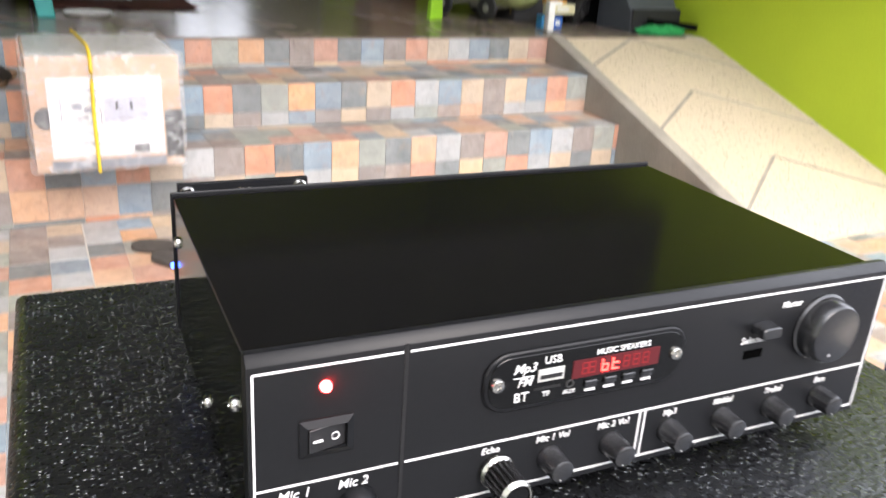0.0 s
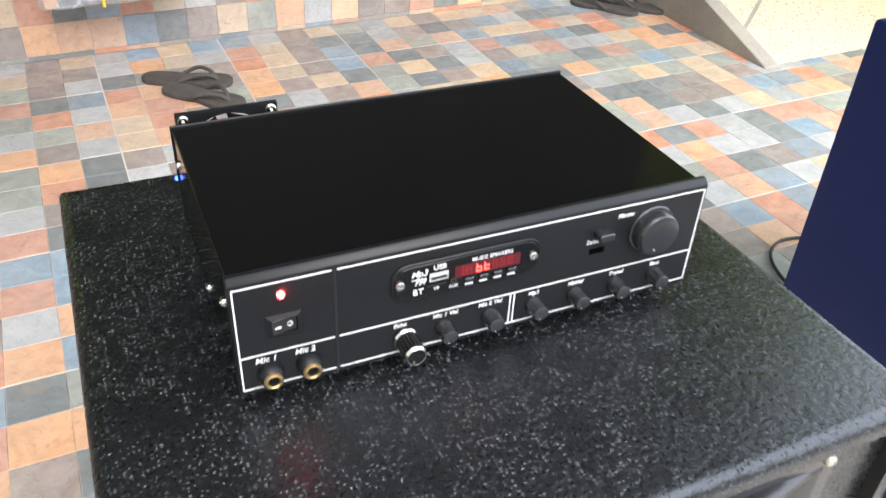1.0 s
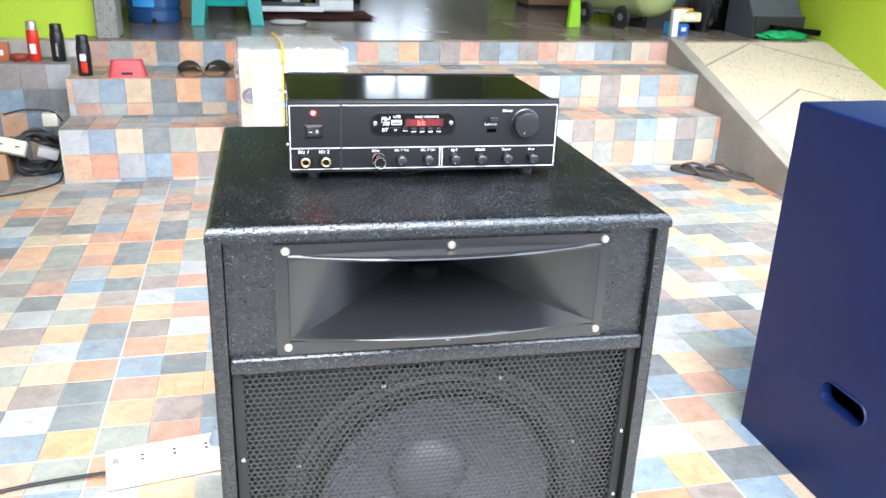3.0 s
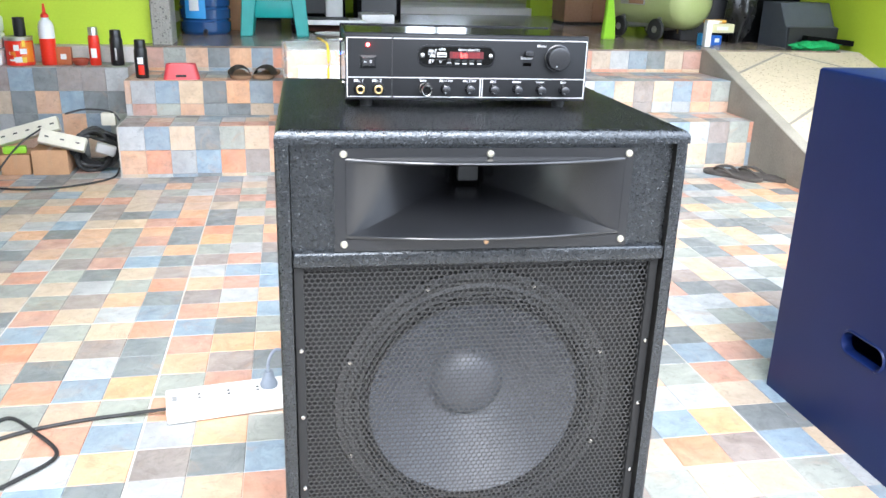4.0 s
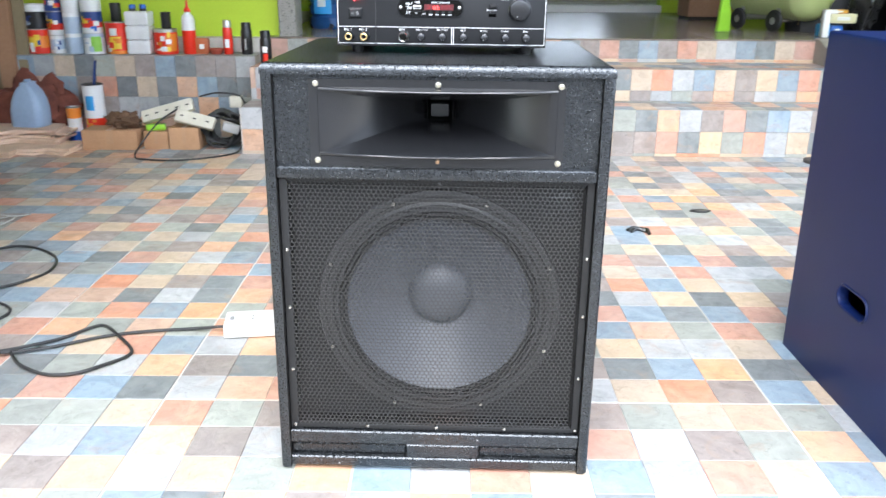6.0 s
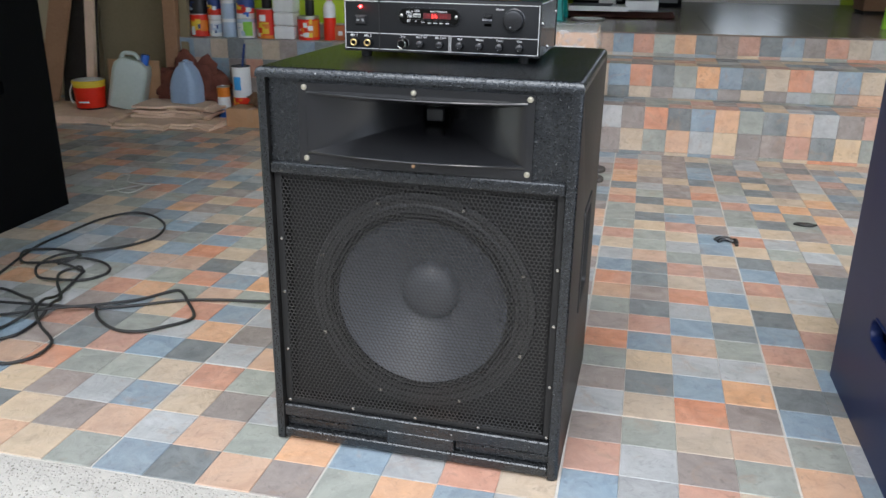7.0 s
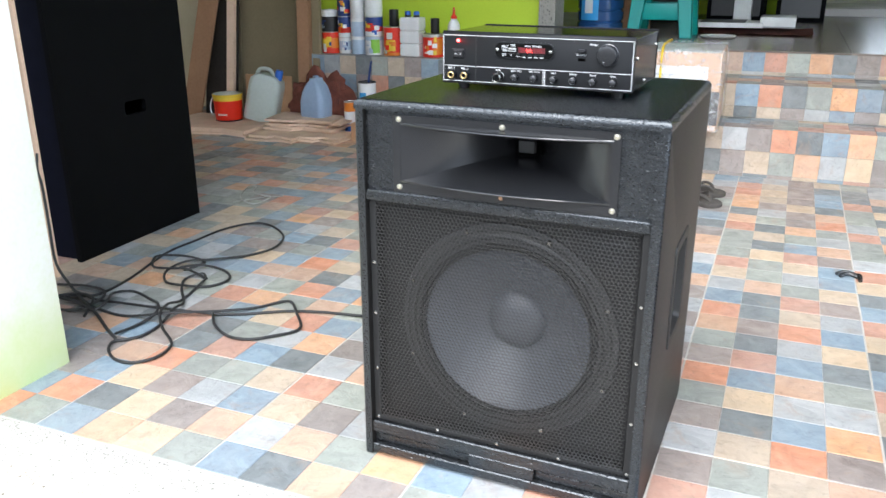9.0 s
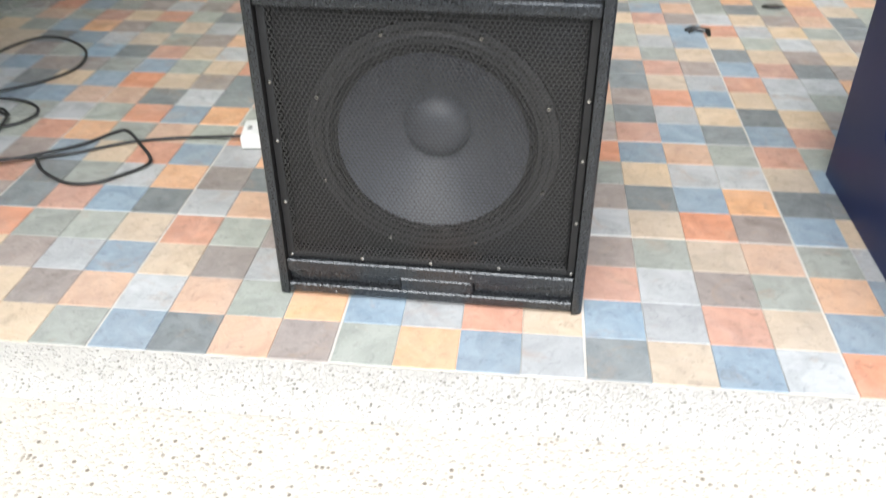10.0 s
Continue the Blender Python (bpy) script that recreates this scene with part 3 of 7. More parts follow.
def loudspeaker():
    ob = thing("loudspeaker", "black textured wooden loudspeaker cabinet standing on the tiled porch", "loudspeaker", CAB)
    t = 0.017
    bm = fresh()
    box(bm, (0, 0, 0), (t, CD, CH - t))
    bmesh.ops.bevel(bm, geom=[e for e in bm.edges if all(v.co.y < 0.001 and v.co.x < 0.001 for v in e.verts)], offset=0.007, segments=4, affect="EDGES", profile=0.5)
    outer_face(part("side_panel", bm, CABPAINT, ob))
    bm = fresh()
    # right side with the hole of its carrying handle
    ya, yb, za, zb = 0.197, 0.313, 0.249, 0.417
    plate_with_hole(bm, CD, CH - t, [(yb, za), (yb, zb), (ya, zb), (ya, za)], 0, t)
    bmesh.ops.rotate(bm, cent=(0, 0, 0), matrix=Matrix.Rotation(radians(90), 3, "Z"), verts=bm.verts)
    bmesh.ops.translate(bm, vec=(CW, 0, 0), verts=bm.verts)
    bmesh.ops.bevel(bm, geom=[e for e in bm.edges if all(v.co.y < 0.001 and v.co.x > CW - 0.001 for v in e.verts)], offset=0.007, segments=4, affect="EDGES", profile=0.5)
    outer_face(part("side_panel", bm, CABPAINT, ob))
    bm = box(fresh(), (0, 0, CH - t), (CW, CD, CH))
    bmesh.ops.bevel(bm, geom=[e for e in bm.edges if all(v.co.z > CH - 0.001 for v in e.verts)], offset=0.011, segments=5, affect="EDGES", profile=0.5)
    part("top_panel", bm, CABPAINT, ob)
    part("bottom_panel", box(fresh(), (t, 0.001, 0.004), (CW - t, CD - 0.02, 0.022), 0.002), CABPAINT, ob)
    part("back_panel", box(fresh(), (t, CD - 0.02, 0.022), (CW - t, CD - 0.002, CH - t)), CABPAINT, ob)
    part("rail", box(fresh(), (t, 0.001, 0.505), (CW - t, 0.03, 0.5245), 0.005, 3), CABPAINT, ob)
    bm = fresh()
    box(bm, (t, 0.003, 0.0465), (CW - t, 0.03, 0.070), 0.002)
    box(bm, (0.2125, 0.003, 0.022), (0.336, 0.03, 0.0470), 0.002)
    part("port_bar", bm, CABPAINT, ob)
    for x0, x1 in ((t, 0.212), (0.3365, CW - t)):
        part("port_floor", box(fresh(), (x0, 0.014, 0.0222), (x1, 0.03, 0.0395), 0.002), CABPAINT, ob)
    # horn bay: board with a cut-out behind the flange
    bm = fresh()
    plate_with_hole(bm, CW - 2 * t - 0.002, 0.137, [(x - t - 0.001, z) for x, z in ((0.43, 0.012), (0.43, 0.122), (0.09, 0.122), (0.09, 0.012))], 0.010, 0.026)
    bmesh.ops.translate(bm, vec=(t + 0.001, 0, 0.5247), verts=bm.verts)
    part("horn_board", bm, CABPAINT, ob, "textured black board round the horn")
    horn(ob)
    # woofer bay
    bm = fresh()
    ring = [(0.265 + 0.168 * math.cos(a), 0.284 + 0.168 * math.sin(a)) for a in [2 * math.pi * (k + 0.5) / 64 for k in range(64)]]
    plate_with_hole(bm, CW - 2 * t - 0.002, 0.435, [(x - t - 0.001, z - 0.070) for x, z in ring], 0.046, 0.062)
    bmesh.ops.translate(bm, vec=(t + 0.001, 0, 0.070), verts=bm.verts)
    part("baffle", bm, BLACKPLY, ob)
    for x in (t, CW - t - 0.014):
        part("batten", box(fresh(), (x + 0.0005, 0.0145, 0.070), (x + 0.0138, 0.046, 0.505), 0.002), BLACKPLY, ob)
    for z in (0.070, 0.4935):
        part("batten", box(fresh(), (t + 0.0140, 0.0165, z + 0.0005), (CW - t - 0.0140, 0.046, z + 0.0112), 0.002), BLACKPLY, ob)
    woofer(ob)
    grille(ob)
    # handle dish in the right side
    bm = fresh()
    cy, cz = (ya + yb) / 2, (za + zb) / 2
    rings = []
    for w, h, r, x in ((0.150, 0.200, 0.014, CW), (0.149, 0.199, 0.014, CW + 0.0025), (0.143, 0.193, 0.013, CW + 0.003), (0.114, 0.164, 0.012, CW + 0.0022), (0.110, 0.160, 0.012, CW - 0.008)):
        rings.append([bm.verts.new((x, u, v)) for u, v in rounded(w, h, r, 5, cy, cz)])
    for a, b in zip(rings, rings[1:]):
        for k in range(len(a)):
            j = (k + 1) % len(a)
            bm.faces.new((a[k], a[j], b[j], b[k]))
    dish = part("handle_rim", bm, RUBBER, ob, "black plastic rim of the recessed carrying handle")
    bm = fresh()
    rings = [[bm.verts.new((x, u, v)) for u, v in rounded(w, h, r, 5, cy, cz)] for w, h, r, x in ((0.110, 0.160, 0.012, CW - 0.008), (0.102, 0.150, 0.02, CW - 0.020), (0.08, 0.13, 0.03, CW - 0.024))]
    for a, b in zip(rings, rings[1:]):
        for k in range(len(a)):
            j = (k + 1) % len(a)
            bm.faces.new((a[k], a[j], b[j], b[k]))
    bm.faces.new(rings[-1])
    part("recess", bm, RUBBER, dish, "dark hollow of the handle")
    # paint chips on the front edges
    for x, z in ((0.1035, CH - 0.008), (0.10, 0.010), (0.333, 0.060)):
        part("paint_chip", lathe(fresh(), [(0.0017, 0), (0.0012, 0.0008), (0, 0.001)], 7, pose(x, 0.0008, z, 90)), GREYINK, ob, "small pale chip in the black paint")
    return ob


def screw(parent, x, y, z, r, mat, rx=90, rz=0):
    bm = fresh()
    m = pose(x, y, z, rx, 0, rz)
    lathe(bm, [(r, 0), (r, r * 0.25), (r * 0.8, r * 0.55), (r * 0.35, r * 0.68), (r * 0.3, r * 0.45), (0, r * 0.42)], 16, m)
    part("screw", bm, mat, parent, "pale metal screw")


def horn(ob):
    fx, fz, fw, fh = 0.2593, 0.5903, 0.379, 0.131
    hx, hz, mw, mh, depth = 0.2607, 0.5923, 0.352, 0.0930, 0.150
    N, K, face = 28, 22, 0.0052

    def section(s):
        """The mouth at s = 1, the throat at s = 0: half width, half height. The sides open out to the flange."""
        return 0.021 + (0.140 - 0.021) * s ** 1.02 + (mw / 2 - 0.140) * s ** 5, 0.018 + (mh / 2 - 0.018) * s ** 2.1
    bm = fresh()

    def loop(hw, hh, y, share):
        """One ring of the horn; the top and bottom edges bow forward in the middle."""
        ring = []
        for side in range(4):
            for i in range(N):
                u = -1 + 2 * i / N
                x, z = ((u, -1), (1, u), (-u, 1), (-1, -u))[side]
                bow = 0.0200 * (1 - min(1, abs(x) * 1.035) ** 2) * share if side in (0, 2) else 0.0
                ring.append(bm.verts.new((hx + hw * x, y - bow, hz + hh * z)))
        return ring
    inner = []
    for k in range(K + 1):
        s = 1 - k / K
        hw, hh = section(s)
        inner.append(loop(hw, hh, face + depth * (1 - s), s ** 4))
    # rounded lips above and below, turning back to the flange
    lip = [loop(mw / 2 + 0.0003 * (g + 1), mh / 2 + grow, face + back, share) for g, (grow, back, share) in enumerate(((0.0010, 0.0, 1.04), (0.0024, 0.0003, 1.03), (0.0033, 0.0006, 0.96), (0.0042, 0.0010, 0.55), (0.0056, 0.0014, 0.0)))]
    allr = lip[::-1] + inner
    for a, b in zip(allr, allr[1:]):
        for k in range(len(a)):
            j = (k + 1) % len(a)
            bm.faces.new((a[k], a[j], b[j], b[k]))
    bm.faces.new(inner[-1])
    h = part("horn", bm, HORNPLASTIC, ob, "flared black plastic treble horn", 40)
    bm = fresh()
    ox, oz = hx - fx + fw / 2, hz - fz + fh / 2
    plate_with_hole(bm, fw, fh, [(ox + x * (mw / 2 + 0.0010), oz + z * (mh / 2 + 0.0050)) for x, z in ((1, -1), (1, 1), (-1, 1), (-1, -1))], 0.0055, 0.0100)
    bmesh.ops.translate(bm, vec=(fx - fw / 2, 0, fz - fh / 2), verts=bm.verts)
    part("flange", bm, HORNPLASTIC, h)
    for x in (0.0815, 0.2617, 0.4415):
        for z in (0.5347, 0.6487):
            small = z < 0.6 and 0.2 < x < 0.3
            screw(h, x, 0.0055, z, 0.0034 if small else 0.0047, COPPER if small else CREAMSTEEL)
    # driver opening at the end of the throat, its depth painted black, with its moulded plug
    part("throat", box(fresh(), (hx - 0.0205, 0.1500, hz - 0.0175), (hx + 0.0205, 0.1546, hz + 0.0175)), VOID, h, "driver opening in the throat, its depth painted black")
    part("phase_plug", box(fresh(), (hx - 0.0145, 0.136, hz - 0.0110), (hx + 0.0145, 0.1499, hz + 0.0100), 0.003, 2), surface("grey_moulding", (0.055, 0.055, 0.055), None, 0.4), h, "grey moulded plug in the throat")


def woofer(ob):
    m = pose(0.2651, 0.046, 0.2842, 90) @ Matrix.Scale(1.03, 4)
    w = thing("woofer", "", "", m)
    w.parent = ob
    bm = fresh()
    lathe(bm, [(0.155, -0.012), (0.166, -0.006), (0.1915, -0.004), (0.193, 0.0), (0.191, 0.005), (0.180, 0.008), (0.174, 0.006), (0.170, 0.008), (0.160, 0.009), (0.158, 0.003)], 72)
    part("frame", bm, BASKET, w, "black pressed steel woofer frame")
    bm = fresh()
    lathe(bm, [(0.162, 0.004), (0.159, 0.008), (0.1555, 0.004), (0.152, 0.008), (0.1485, 0.004), (0.146, 0.002)], 72)
    part("surround", bm, BASKET, w, "ribbed black cloth surround")
    # flat dark rings put the shade of the surround's grooves into colour
    for r0, r1, y in ((0.1458, 0.1492, 0.0088), (0.1545, 0.1570, 0.0092), (0.1650, 0.1690, 0.0104), (0.1795, 0.1815, 0.0092)):
        part("groove_ring", lathe(fresh(), [(r0, y - 0.004), (r0, y), (r1, y), (r1, y - 0.004)], 72), BLACKPLY, w, "flat black ring standing in for a groove's shade")
    bm = fresh()
    lathe(bm, [(0.147, 0.003), (0.135, -0.005), (0.12, -0.0155), (0.105, -0.026), (0.09, -0.0355), (0.06, -0.053), (0.05, -0.0585)], 72)
    part("cone", bm, CONE, w, "charcoal grey paper cone", 60)
    bm = fresh()
    lathe(bm, [(0.0535, -0.0570), (0.0525, -0.0530), (0.048, -0.0455), (0.040, -0.0390), (0.030, -0.0345), (0.018, -0.0318), (0.008, -0.0308), (0, -0.0306)], 48)
    part("dust_cap", bm, CONE, w, "domed grey dust cap", 60)
    for k in range(8):
        a = radians(22.5 + 45 * k)
        bm = fresh()
        lathe(bm, [(0.0045, 0), (0.0042, 0.003), (0.003, 0.0045), (0, 0.005)], 10, pose(0.1845 * math.cos(a), 0.1845 * math.sin(a), 0.0075))
        part("bolt", bm, CHROME, w)


def grille(ob):
    """A steel sheet pierced with rows of six-sided holes."""
    xa, xb, za, zb = 0.0305, 0.4905, 0.0790, 0.5000
    p = 0.0072
    hole, rowh = p * 0.470, p * math.sqrt(3) / 2
    v, f, near = [], [], {}

    def vert(x, y, z):
        k = (round(x, 5), round(y, 5), round(z, 5))
        if k not in near:
            near[k] = len(v)
            v.append((x, y, z))
        return near[k]

    def bow(x, z):
        u, w = (x - xa) / (xb - xa), (z - za) / (zb - za)
        knock = 0.0060 * math.exp(-((x - 0.452) / 0.042) ** 2 - ((z - 0.445) / 0.040) ** 2)
        return -0.0030 * math.sin(math.pi * u) * math.sin(math.pi * w) - knock * min(1, (xb - x) / 0.02) * min(1, (zb - z) / 0.02)
    nr, nc = int((zb - za) / rowh), int((xb - xa) / p)
    big = p / math.sqrt(3)
    for r in range(nr + 1):
        for c in range(nc + (0 if r % 2 else 1)):
            cx, cz = xa + c * p + (p / 2 if r % 2 else 0), za + r * rowh
            ang = [radians(30 + 60 * k) for k in range(6)]
            o = [vert(min(max(cx + big * math.cos(a), xa), xb), 0.0125, min(max(cz + big * math.sin(a), za), zb)) for a in ang]
            i1 = [vert(cx + hole * math.cos(a), 0.0125, cz + hole * math.sin(a)) for a in ang]
            i2 = [vert(cx + hole * math.cos(a), 0.0139, cz + hole * math.sin(a)) for a in ang]
            for k in range(6):
                j = (k + 1) % 6
                if len({o[k], o[j], i1[j], i1[k]}) == 4:
                    f.append((o[k], o[j], i1[j], i1[k]))
                f.append((i1[k], i1[j], i2[j], i2[k]))
    me = bpy.data.meshes.new("grille")
    me.from_pydata([(x, y + bow(x, z), z) for x, y, z in v], [], f)
    me.materials.append(GRILLE)
    g = new("grille", me)
    g.parent = ob
    tagged(g, "black steel grille pierced with small six-sided holes")
    bm = fresh()
    for lo, hi in (((0.0185, 0.0120, 0.0712), (0.0306, 0.0136, 0.5040)), ((0.4904, 0.0120, 0.0712), (0.5015, 0.0136, 0.5040)), ((0.0306, 0.0120, 0.0712), (0.4904, 0.0136, 0.0791)), ((0.0306, 0.0120, 0.4999), (0.4904, 0.0136, 0.5040))):
        box(bm, lo, hi, 0.0005)
    part("rim", bm, BLACKPLY, g, "black edge strip of the grille")
    for x, dz in ((0.0256, 0.003), (0.4969, -0.003)):
        for z in (0.0765, 0.177, 0.2878, 0.3857):
            screw(g, x, 0.012, z + dz * (z > 0.1), 0.0034, CHROME)
    for x in (0.148, 0.264, 0.378):
        screw(g, x, 0.012, 0.0762, 0.0034, CHROME)
    for x in (0.15, 0.265, 0.378):
        screw(g, x, 0.012, 0.4985, 0.003, RUBBER)


loudspeaker()


# ---- amplifier ----
AMP = pose(0.6665, 0.7745, 0.6832, 0, 0.375, -1.4)
AW, AH, AD, AZ = 0.337, 0.0885, 0.20, 0.0117
LH = 0.0862


def lettering(text, x, z, size, parent, mat=None, y=-0.0034, shear=0.0, deep=0.0002):
    cu = bpy.data.curves.new("lettering", "FONT")
    cu.body, cu.size, cu.align_x, cu.align_y, cu.extrude, cu.shear = text, size, "CENTER", "CENTER", deep, shear
    cu.resolution_u, cu.offset = 3, size * 0.003
    tmp = bpy.data.objects.new("lettering", cu)
    me = bpy.data.meshes.new_from_object(tmp)
    bpy.data.objects.remove(tmp)
    me.materials.clear()
    me.materials.append(mat or WHITEINK)
    ob = new("lettering", me)
    ob.parent = parent
    ob.matrix_basis = pose(x, y, z, 90)
    return ob


def knob(parent, x, z, r, deep, mat=None, label="", trim=False):
    bm = fresh()
    m = pose(x, -0.003, AZ + z, 90)
    prof = [(r * 1.04, 0), (r * 1.04, 0.0012), (r * 0.97, 0.002), (r * 0.93, deep * 0.8), (r * 0.86, deep * 0.95), (r * 0.7, deep), (0, deep)]
    lathe(bm, prof, 40, m)
    k = part("knob", bm, mat or HORNPLASTIC, parent, label)
    bm = fresh()
    a = radians(250)
    lathe(bm, [(r * 0.035 + 0.0003, 0), (r * 0.03 + 0.0002, 0.0002), (0, 0.0003)], 8, m @ Matrix.Translation((r * 0.62 * math.cos(a), r * 0.62 * math.sin(a), deep)))
    part("pointer", bm, GREYINK, k)
    if trim:
        bm = fresh()
        lathe(bm, [(r * 0.99, deep * 0.90), (r * 1.02, deep * 0.94), (r * 0.86, deep * 1.03), (r * 0.80, deep * 1.02)], 40, m)
        lathe(bm, [(r * 1.12, 0.001), (r * 1.14, 0.003), (r * 1.0, 0.0045)], 40, m)
        part("chrome_ring", bm, CHROME, k, "chrome trim ring")
        bm = fresh()
        for q in range(18):
            b = 2 * math.pi * q / 18
            rod(bm, m @ Vector((r * 0.97 * math.cos(b), r * 0.97 * math.sin(b), 0.004)), m @ Vector((r * 0.92 * math.cos(b), r * 0.92 * math.sin(b), deep * 0.9)), 0.0006, n=5)
        part("ribs", bm, HORNPLASTIC, k)
    return k


def amplifier():
    ob = thing("amplifier", "black stereo amplifier with white panel lines resting on the loudspeaker", "amplifier", AMP)
    bm = fresh()
    box(bm, (0.003, 0.0, AZ), (AW - 0.003, AD, AZ + 0.0015))
    box(bm, (0.003, AD - 0.0015, AZ), (AW - 0.003, AD, AZ + AH - 0.004))
    part("chassis", bm, PANELBLACK, ob)
    bm = fresh()
    prism(bm, [(0.0012, AZ + 0.001), (0.0012, AZ + LH - 0.0022), (0.0016, AZ + LH - 0.0013), (0.0024, AZ + LH - 0.001), (AW - 0.0024, AZ + LH - 0.001), (AW - 0.0016, AZ + LH - 0.0013), (AW - 0.0012, AZ + LH - 0.0022), (AW - 0.0012, AZ + 0.001), (AW - 0.0025, AZ + 0.001), (AW - 0.0025, AZ + LH - 0.0045), (AW - 0.0045, AZ + LH - 0.0023), (0.0045, AZ + LH - 0.0023), (0.0025, AZ + LH - 0.0045), (0.0025, AZ + 0.001)], "y", 0.0052, AD + 0.002)
    lid = part("lid", bm, GLOSSBLACK, ob, "glossy black folded steel lid", 15)
    for y, z in ((0.027, 0.0525), (0.1025, 0.0085), (0.187, 0.0625)):
        for x, rz in ((0.0012, -90), (AW - 0.0012, 90)):
            screw(lid, x, y, AZ + z, 0.0036, CHROME, 90, rz)
    for x in (0.03, AW - 0.03):
        for y in (0.025, AD - 0.025):
            part("foot", lathe(fresh(), [(0, 0), (0.009, 0), (0.0105, AZ), (0, AZ)], 20, pose(x, y, 0)), RUBBER, ob)
    # extruded front panel with its bevelled top
    bm = fresh()
    prism(bm, [(-0.003, AZ), (0.005, AZ), (0.005, AZ + AH), (0.001, AZ + AH + 0.0005), (-0.003, AZ + AH - 0.0035)], "x", 0, AW, 0.0004)
    front = part("front_panel", bm, PANELBLACK, ob, "satin black front panel with white outlines")

    def line(x0, z0, x1, z1, w=0.0010):
        if z0 == z1:
            b_ = box(fresh(), (x0, -0.0033, AZ + z0 - w / 2), (x1, -0.0029, AZ + z0 + w / 2))
        else:
            b_ = box(fresh(), (x0 - w / 2, -0.0034, AZ + z0), (x0 + w / 2, -0.0029, AZ + z1))
        part("panel_line", b_, WHITEINK, front)
    a, b, top, mid, bot = 0.0022, AW - 0.0022, 0.0820, 0.0300, 0.0040
    for x0, x1 in ((a, 0.0615), (0.0645, b)):
        line(x0, top, x1, top)
        line(x0, mid, x1, mid)
        line(x0, bot, x1, bot)
    for x in (a, b):
        line(x, bot, x, top)
    line(0.1855, bot, 0.1855, mid)
    line(0.1885, bot, 0.1885, mid)
    part("groove", box(fresh(), (0.0622, -0.0034, AZ + 0.001), (0.0638, -0.0028, AZ + AH - 0.003)), BLACKPLY, front)
    # red power lamp and rocker switch
    lamp = part("power_lamp", lathe(fresh(), [(0.0024, 0), (0.0024, 0.0012), (0.0019, 0.0026), (0.001, 0.0033), (0, 0.0035)], 20, pose(0.0300, -0.003, AZ + 0.0730, 90)), glow("red_lamp", (1.0, 0.03, 0.03), 22.0), front, "glowing red power lamp")
    bm = fresh()
    plate_with_hole(bm, 0.0220, 0.0165, [(0.0190, 0.0028), (0.0190, 0.0137), (0.0030, 0.0137), (0.0030, 0.0028)], -0.0056, -0.0030)
    bmesh.ops.translate(bm, vec=(0.0195, 0, AZ + 0.0425), verts=bm.verts)
    for vtx in bm.verts:
        if vtx.co.y < -0.005 and not (0.0215 < vtx.co.x < 0.0395 and AZ + 0.0445 < vtx.co.z < AZ + 0.0570):
            vtx.co.y += 0.0014
    sw = part("switch", bm, PANELBLACK, front, "black rocker switch marked with a line and circle")
    bm = fresh()
    prism(bm, [(0.0227, -0.0030), (0.0383, -0.0030), (0.0383, -0.0036), (0.0303, -0.0052), (0.0227, -0.0068)], "z", AZ + 0.0455, AZ + 0.0560, 0.0003)
    part("rocker", bm, SWITCHBLACK, sw)
    part("mark", box(fresh(), (0.0243, -0.0070, AZ + 0.0504), (0.0282, -0.0056, AZ + 0.0510)), WHITEINK, sw)
    part("mark", lathe(fresh(), [(0.0013, 0), (0.0013, 0.0006), (0.0018, 0.0006), (0.0018, 0)], 20, pose(0.0338, -0.0042, AZ + 0.0507, 90)), WHITEINK, sw)
    # microphone sockets
    for x, tone in ((0.0195, BRASS), (0.0440, BRASS)):
        bm = fresh()
        lathe(bm, [(0.0085, 0), (0.0085, 0.003), (0.0072, 0.0075), (0.006, 0.0085)], 28, pose(x, -0.003, AZ + 0.0145, 90))
        so = part("socket", bm, PANELBLACK, front, "gold-rimmed microphone socket")
        bm = fresh()
        lathe(bm, [(0.0063, 0.0075), (0.0058, 0.0098), (0.0046, 0.0103), (0.0038, 0.0098), (0.0036, 0.0085)], 28, pose(x, -0.003, AZ + 0.0145, 90))
        part("socket_rim", bm, tone, so, "gold metal rim")
        part("socket_hole", lathe(fresh(), [(0.0037, 0.0088), (0.0034, 0.001), (0, 0.001)], 20, pose(x, -0.003, AZ + 0.0145, 90)), BLACKPLY, so)
    # tone and volume knobs
    knob(front, 0.1085, 0.0155, 0.0075, 0.021, GLOSSBLACK, "tall black knob with chrome rings", True)
    for x in (0.1365, 0.1705, 0.2045, 0.238, 0.2715, 0.305):
        knob(front, x, 0.0155, 0.0064, 0.013)
    knob(front, 0.2935, 0.0590, 0.0176, 0.0125, None, "large black master volume knob")
    for text, x, z, s in (("Mic 1", 0.0175, 0.0266, 0.0058), ("Mic 2", 0.0420, 0.0266, 0.0056), ("Echo", 0.1050, 0.0274, 0.0044), ("Mic 1 Vol", 0.137, 0.0274, 0.0044), ("Mic 2 Vol", 0.1700, 0.0274, 0.0044), ("Mp3", 0.2035, 0.0268, 0.0044), ("Middel", 0.237, 0.0268, 0.0044), ("Trebel", 0.2705, 0.0268, 0.0044), ("Bass", 0.304, 0.0268, 0.0044), ("Master", 0.2700, 0.0760, 0.0046), ("Selector", 0.2490, 0.0592, 0.0048)):
        lettering(text, x, AZ + z - 0.0012, s * 1.05, front, shear=0.2)
    # the slot's hollow is a black piece, its shade put into the colour
    slot = part("selector_slot", box(fresh(), (0.2445, -0.0033, AZ + 0.0475), (0.2565, -0.0028, AZ + 0.0522)), VOID, front)
